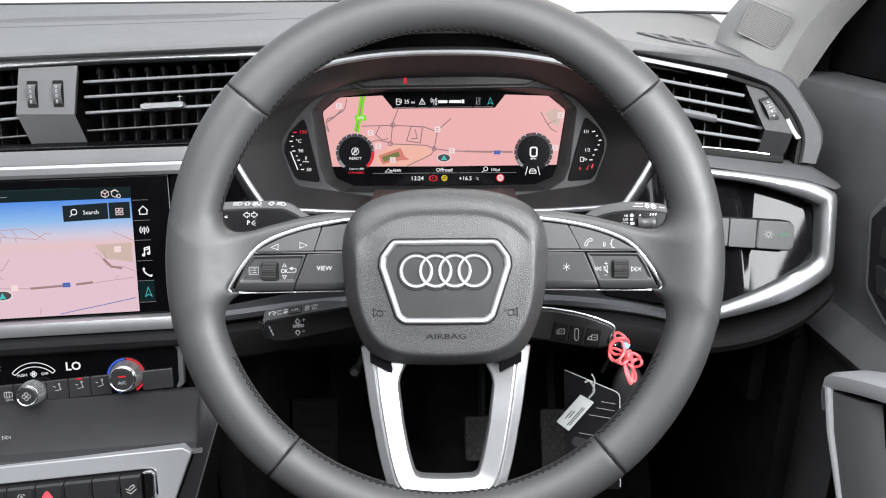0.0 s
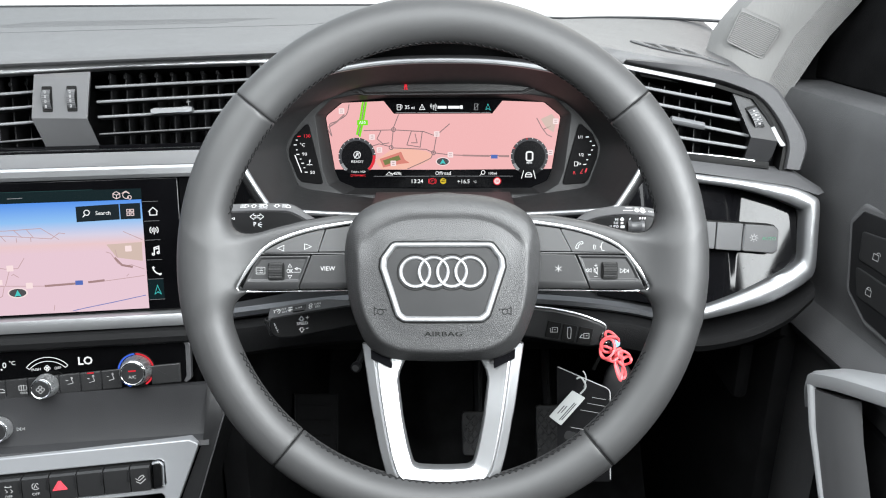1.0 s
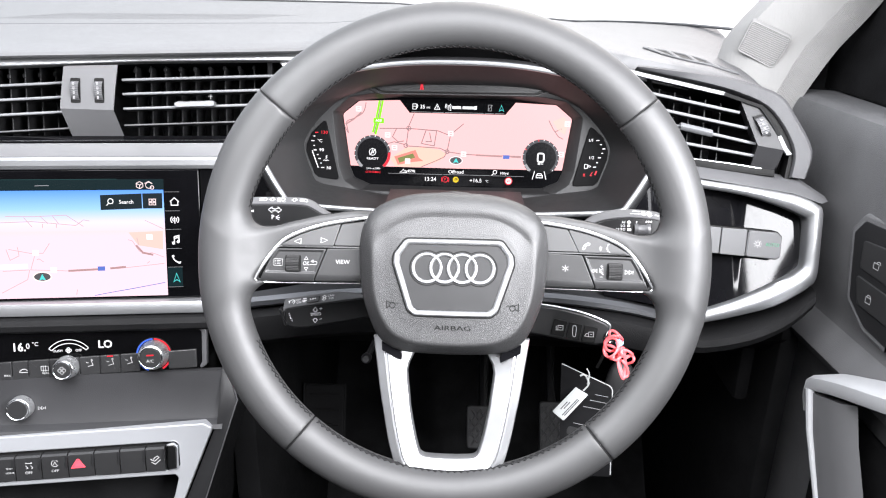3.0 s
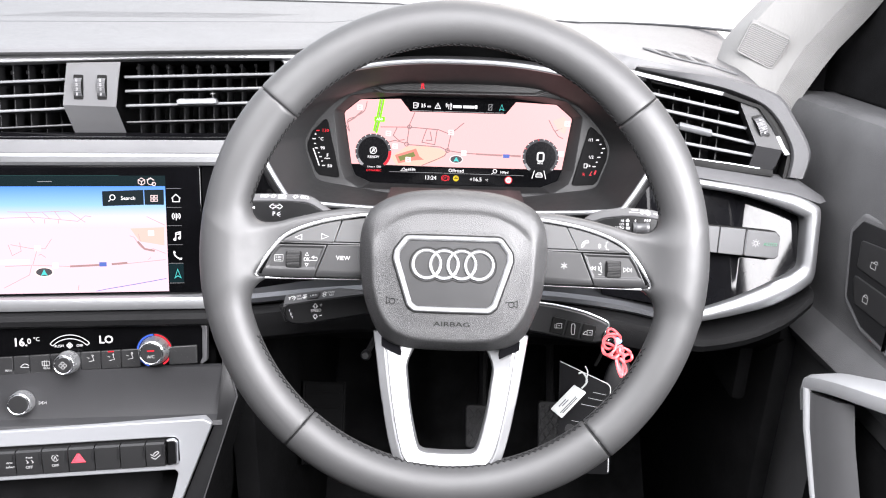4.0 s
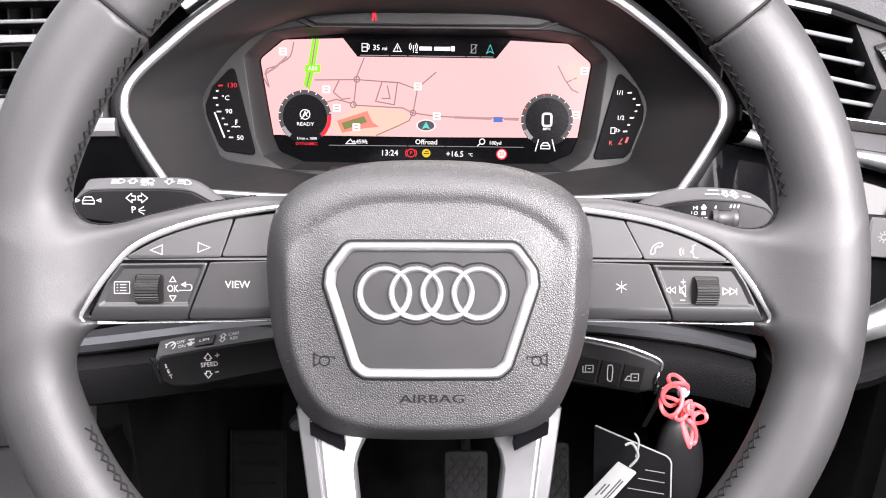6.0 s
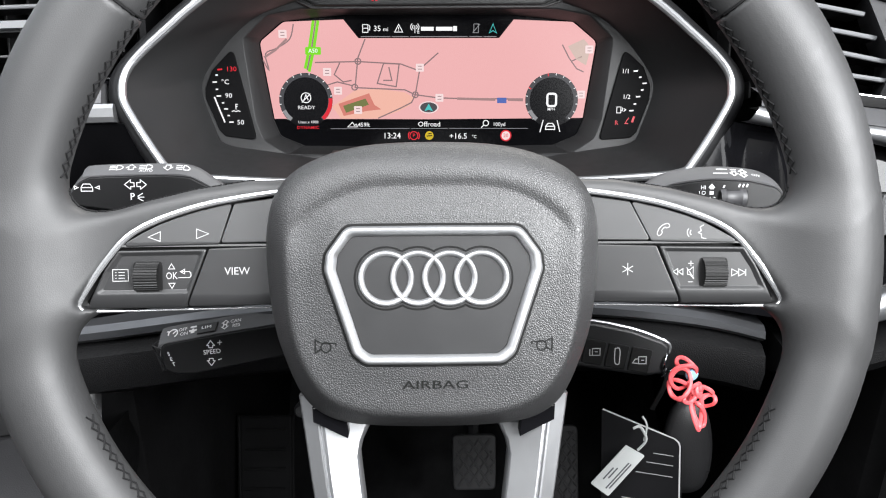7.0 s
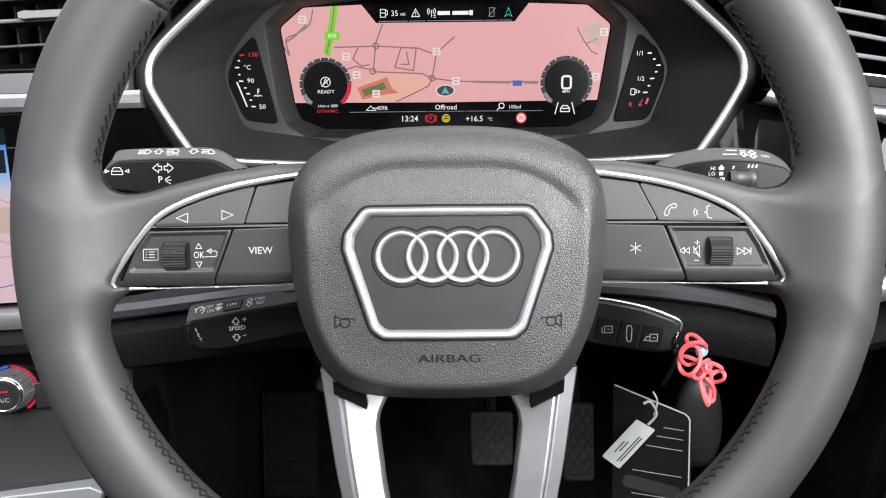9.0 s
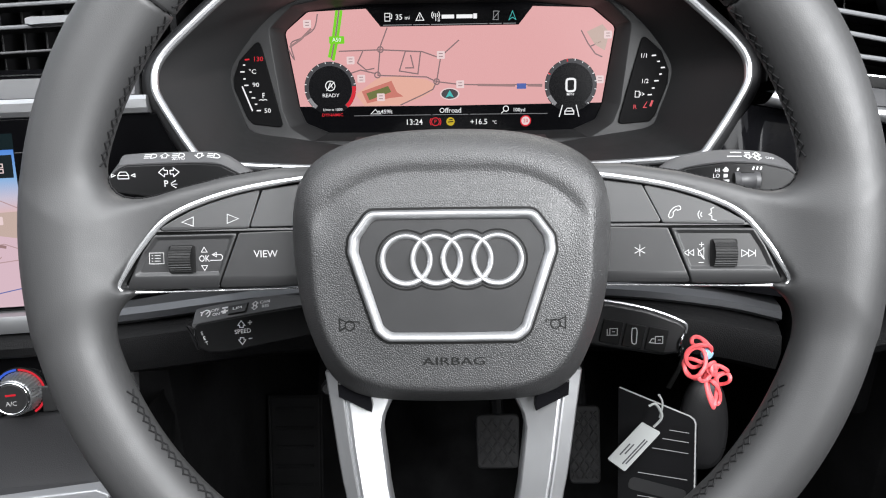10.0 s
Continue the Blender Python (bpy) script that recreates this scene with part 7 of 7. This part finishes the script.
def loop_cord(cx, cy, cz, ax, ay, ang, rx, ry, r=1.2):
    cx, cy, ax, ay = cx * 0.86 - 1.5, cy * 0.88 + 1, ax * 0.86, ay * 0.86
    pts = []
    for k in range(36):
        t = 2 * math.pi * k / 36
        p = Vector((ax * math.cos(t), ay * math.sin(t), 1.2 * math.sin(2 * t)))
        p = Euler((radians(rx), radians(ry), radians(ang))).to_matrix() @ p
        pts.append((cx + p.x, cy + p.y, cz + p.z))
    return tube(pts, r, 8, True, flat=0.6)


for a in ((-4, 6, 2, 9.5, 8.5, 20, 20, 10), (-7, 2, 4, 10, 6.5, 70, -20, 15), (-2, 13, 0, 7, 3.4, -30, 30, 0), (5.5, -17, 3, 4.2, 13, 8, 0, 25), (9, -4, 4, 6.5, 3.4, -20, 15, 20), (12, -11, 2, 3.4, 6, -50, 20, 0), (-6, -3, 1, 6, 9, 35, 10, -20), (1, -4, 5, 7.5, 3.2, 50, 0, 10), (8, -20, 1, 3.2, 9.5, 20, 10, -10)):
    part("cord_loop", loop_cord(*a), RIBBON, rb)
part("knot", loop_cord(5, -3, 4, 2.6, 2.2, 30, 10, 10, 2.0), RIBBON, rb)
part("gem", moved(lathe([(1, 2.2), (3.2, 1.8), (3.8, 0), (3.2, -1.6)], 20), at_mm(1, 6, -2, 20, 20, 0)), BLUE, rb, "pale blue disc behind the cord")

fob = thing("key_pouch", "black oval key fob hanging behind the cards", "key fob", pose(0.156, 0.550, 0.520, TILT))
part("pouch", loft([[(x * k, y * k + (1 - k) * 2, z) for x, y in smooth_loop([(0, 31), (10, 26), (15, 8), (15, -12), (10, -26), (0, -30), (-10, -26), (-15, -10), (-14, 10), (-9, 26)], 4)] for k, z in ((0.6, -8), (0.92, -6), (1, -2), (0.97, 1), (0.8, 3.2), (0.4, 4.2))]), HARD, fob, sharp=60)
part("pouch_seam", lines([[(-13.6, -14), (0, -16), (13.6, -14)]], 0.5, 3.0), EMBOSS, fob)
part("strap", tube([(-14, 50, 4), (-17, 38, 2), (-22, 24, -2)], 1.6, 8, flat=0.5), EMBOSS, fob)

cd = thing("black_card", "black printed hang card with a white border line", "card", pose(0.124, 0.529, 0.514, TILT))
cq = rounded([(-26, 43.6), (5, 30), (18, 24.4), (22, 20), (24, -60), (-24, -60)], [0.5, 0.5, 3, 3, 3, 3])
card = part("card", plate(cq, -0.5, 0, 0), CARDBLACK, cd)
part("border_line", lines([[(-25.4, 43.4), (5, 30), (17, 24.8), (19.6, 22.6), (20.6, 20), (22.4, -58)]], 0.9, 0), WHITE, card)
for y, w in ((14, 12), (8, 16), (1, 22), (-16, 30), (-31, 30)):
    part("print_bar", lines([[(17 - w, y + 0.36 * (w / 2)), (17, y)]], 0.5, 0), GREYPRINT, card)
for y in (-22, -37):
    part("print_block", moved(plate(rounded([(-18, 4), (18, 4), (18, -4), (-18, -4)], 3.5), -0.2, 0.12, 0), at_mm(-1, y, 0, 0, 0, -16)), BUTTON, card)

tg = thing("paper_tag", "small grey paper tag with dark print bars", "tag", pose(0.106, 0.523, 0.525, TILT))
tq = [(4.4, 15.6), (15.6, 9.0), (-5.0, -15.2), (-15.4, -7.2)]
tp = part("tag_card", plate(rounded(tq, 1.0), -0.5, 0, 0), TAGGREY, tg)
d_ = Vector((-20.6, -24.0)).normalized()
e_ = Vector((0.84, -0.54))
for off, a0, a1 in ((3.6, 15, 24), (5.6, 14, 22), (8.6, 8, 28), (10.2, 8, 27)):
    o = Vector((4.4, 15.6)) + e_ * off
    part("print_bar", lines([[tuple(o + d_ * a0), tuple(o + d_ * a1)]], 0.9, 0), INK, tp)
part("tag_string", tube(smooth_loop([(11, 13, 1), (15, 20, 3), (11, 28, 4), (7, 27, 4)], 5, False), 0.8, 6), TAGGREY, tg, "pale tag string")
part("tag_string", tube(smooth_loop([(14, 19, 2), (15.4, 28, 2), (13, 33, 1)], 4, False), 0.6, 6), TAGGREY, tg)

# ---- footwell ----
def pedal(name, label, m, w, h):
    pd = thing(name, label, "pedal", m)
    part("pad", plate(rounded([(-w, h), (w, h), (w * 0.94, -h), (-w * 0.94, -h)], 6), -10, 0, 2), RUBBER, pd)
    for i in range(-3, 4):
        for s in (1, -1):
            c = i * 11
            pts = []
            for t in (-60, 60):
                pts.append((c + t * 0.7 * s, t))
            # clip to the pad
            a, b = Vector(pts[0]), Vector(pts[1])
            ins = [a + (b - a) * k / 60 for k in range(61)]
            ins = [p for p in ins if abs(p.x) < w * 0.86 and abs(p.y) < h * 0.88]
            if len(ins) > 4:
                part("tread_rib", tube([(*ins[0], 0.2), (*ins[-1], 0.2)], 1.5, 6), RUBBER, pd)
    part("lever", tube([(0, h * 0.4, -8), (0, h + 40, -30), (0, h + 140, -40)], 7, 8), HARD, pd)
    return pd


pedal("brake_pedal", "black rubber brake pedal with a diamond tread", pose(0.047, 0.825, 0.294, 62), 24, 29)
pedal("accelerator_pedal", "black rubber accelerator pedal with a diamond tread", pose(0.142, 0.826, 0.288, 62), 18, 42)
fr = thing("footrest", "black plastic footrest against the console", "footrest", pose(-0.172, 0.815, 0.315, 62))
part("pad", plate(rounded([(-28, 40), (28, 40), (30, -70), (-24, -70)], 4), -12, 0, 3), DARK, fr)
for k in range(5):
    part("rib", tube([(-20, 26 - 20 * k, 0.4), (22, 26 - 20 * k, 0.4)], 1.6, 6), DARK, fr)
part("edge", tube([(-28, 40, -2), (28, 40, -2), (30, -70, -2), (-24, -70, -2)], 2.2, 8, True), DARK, fr)
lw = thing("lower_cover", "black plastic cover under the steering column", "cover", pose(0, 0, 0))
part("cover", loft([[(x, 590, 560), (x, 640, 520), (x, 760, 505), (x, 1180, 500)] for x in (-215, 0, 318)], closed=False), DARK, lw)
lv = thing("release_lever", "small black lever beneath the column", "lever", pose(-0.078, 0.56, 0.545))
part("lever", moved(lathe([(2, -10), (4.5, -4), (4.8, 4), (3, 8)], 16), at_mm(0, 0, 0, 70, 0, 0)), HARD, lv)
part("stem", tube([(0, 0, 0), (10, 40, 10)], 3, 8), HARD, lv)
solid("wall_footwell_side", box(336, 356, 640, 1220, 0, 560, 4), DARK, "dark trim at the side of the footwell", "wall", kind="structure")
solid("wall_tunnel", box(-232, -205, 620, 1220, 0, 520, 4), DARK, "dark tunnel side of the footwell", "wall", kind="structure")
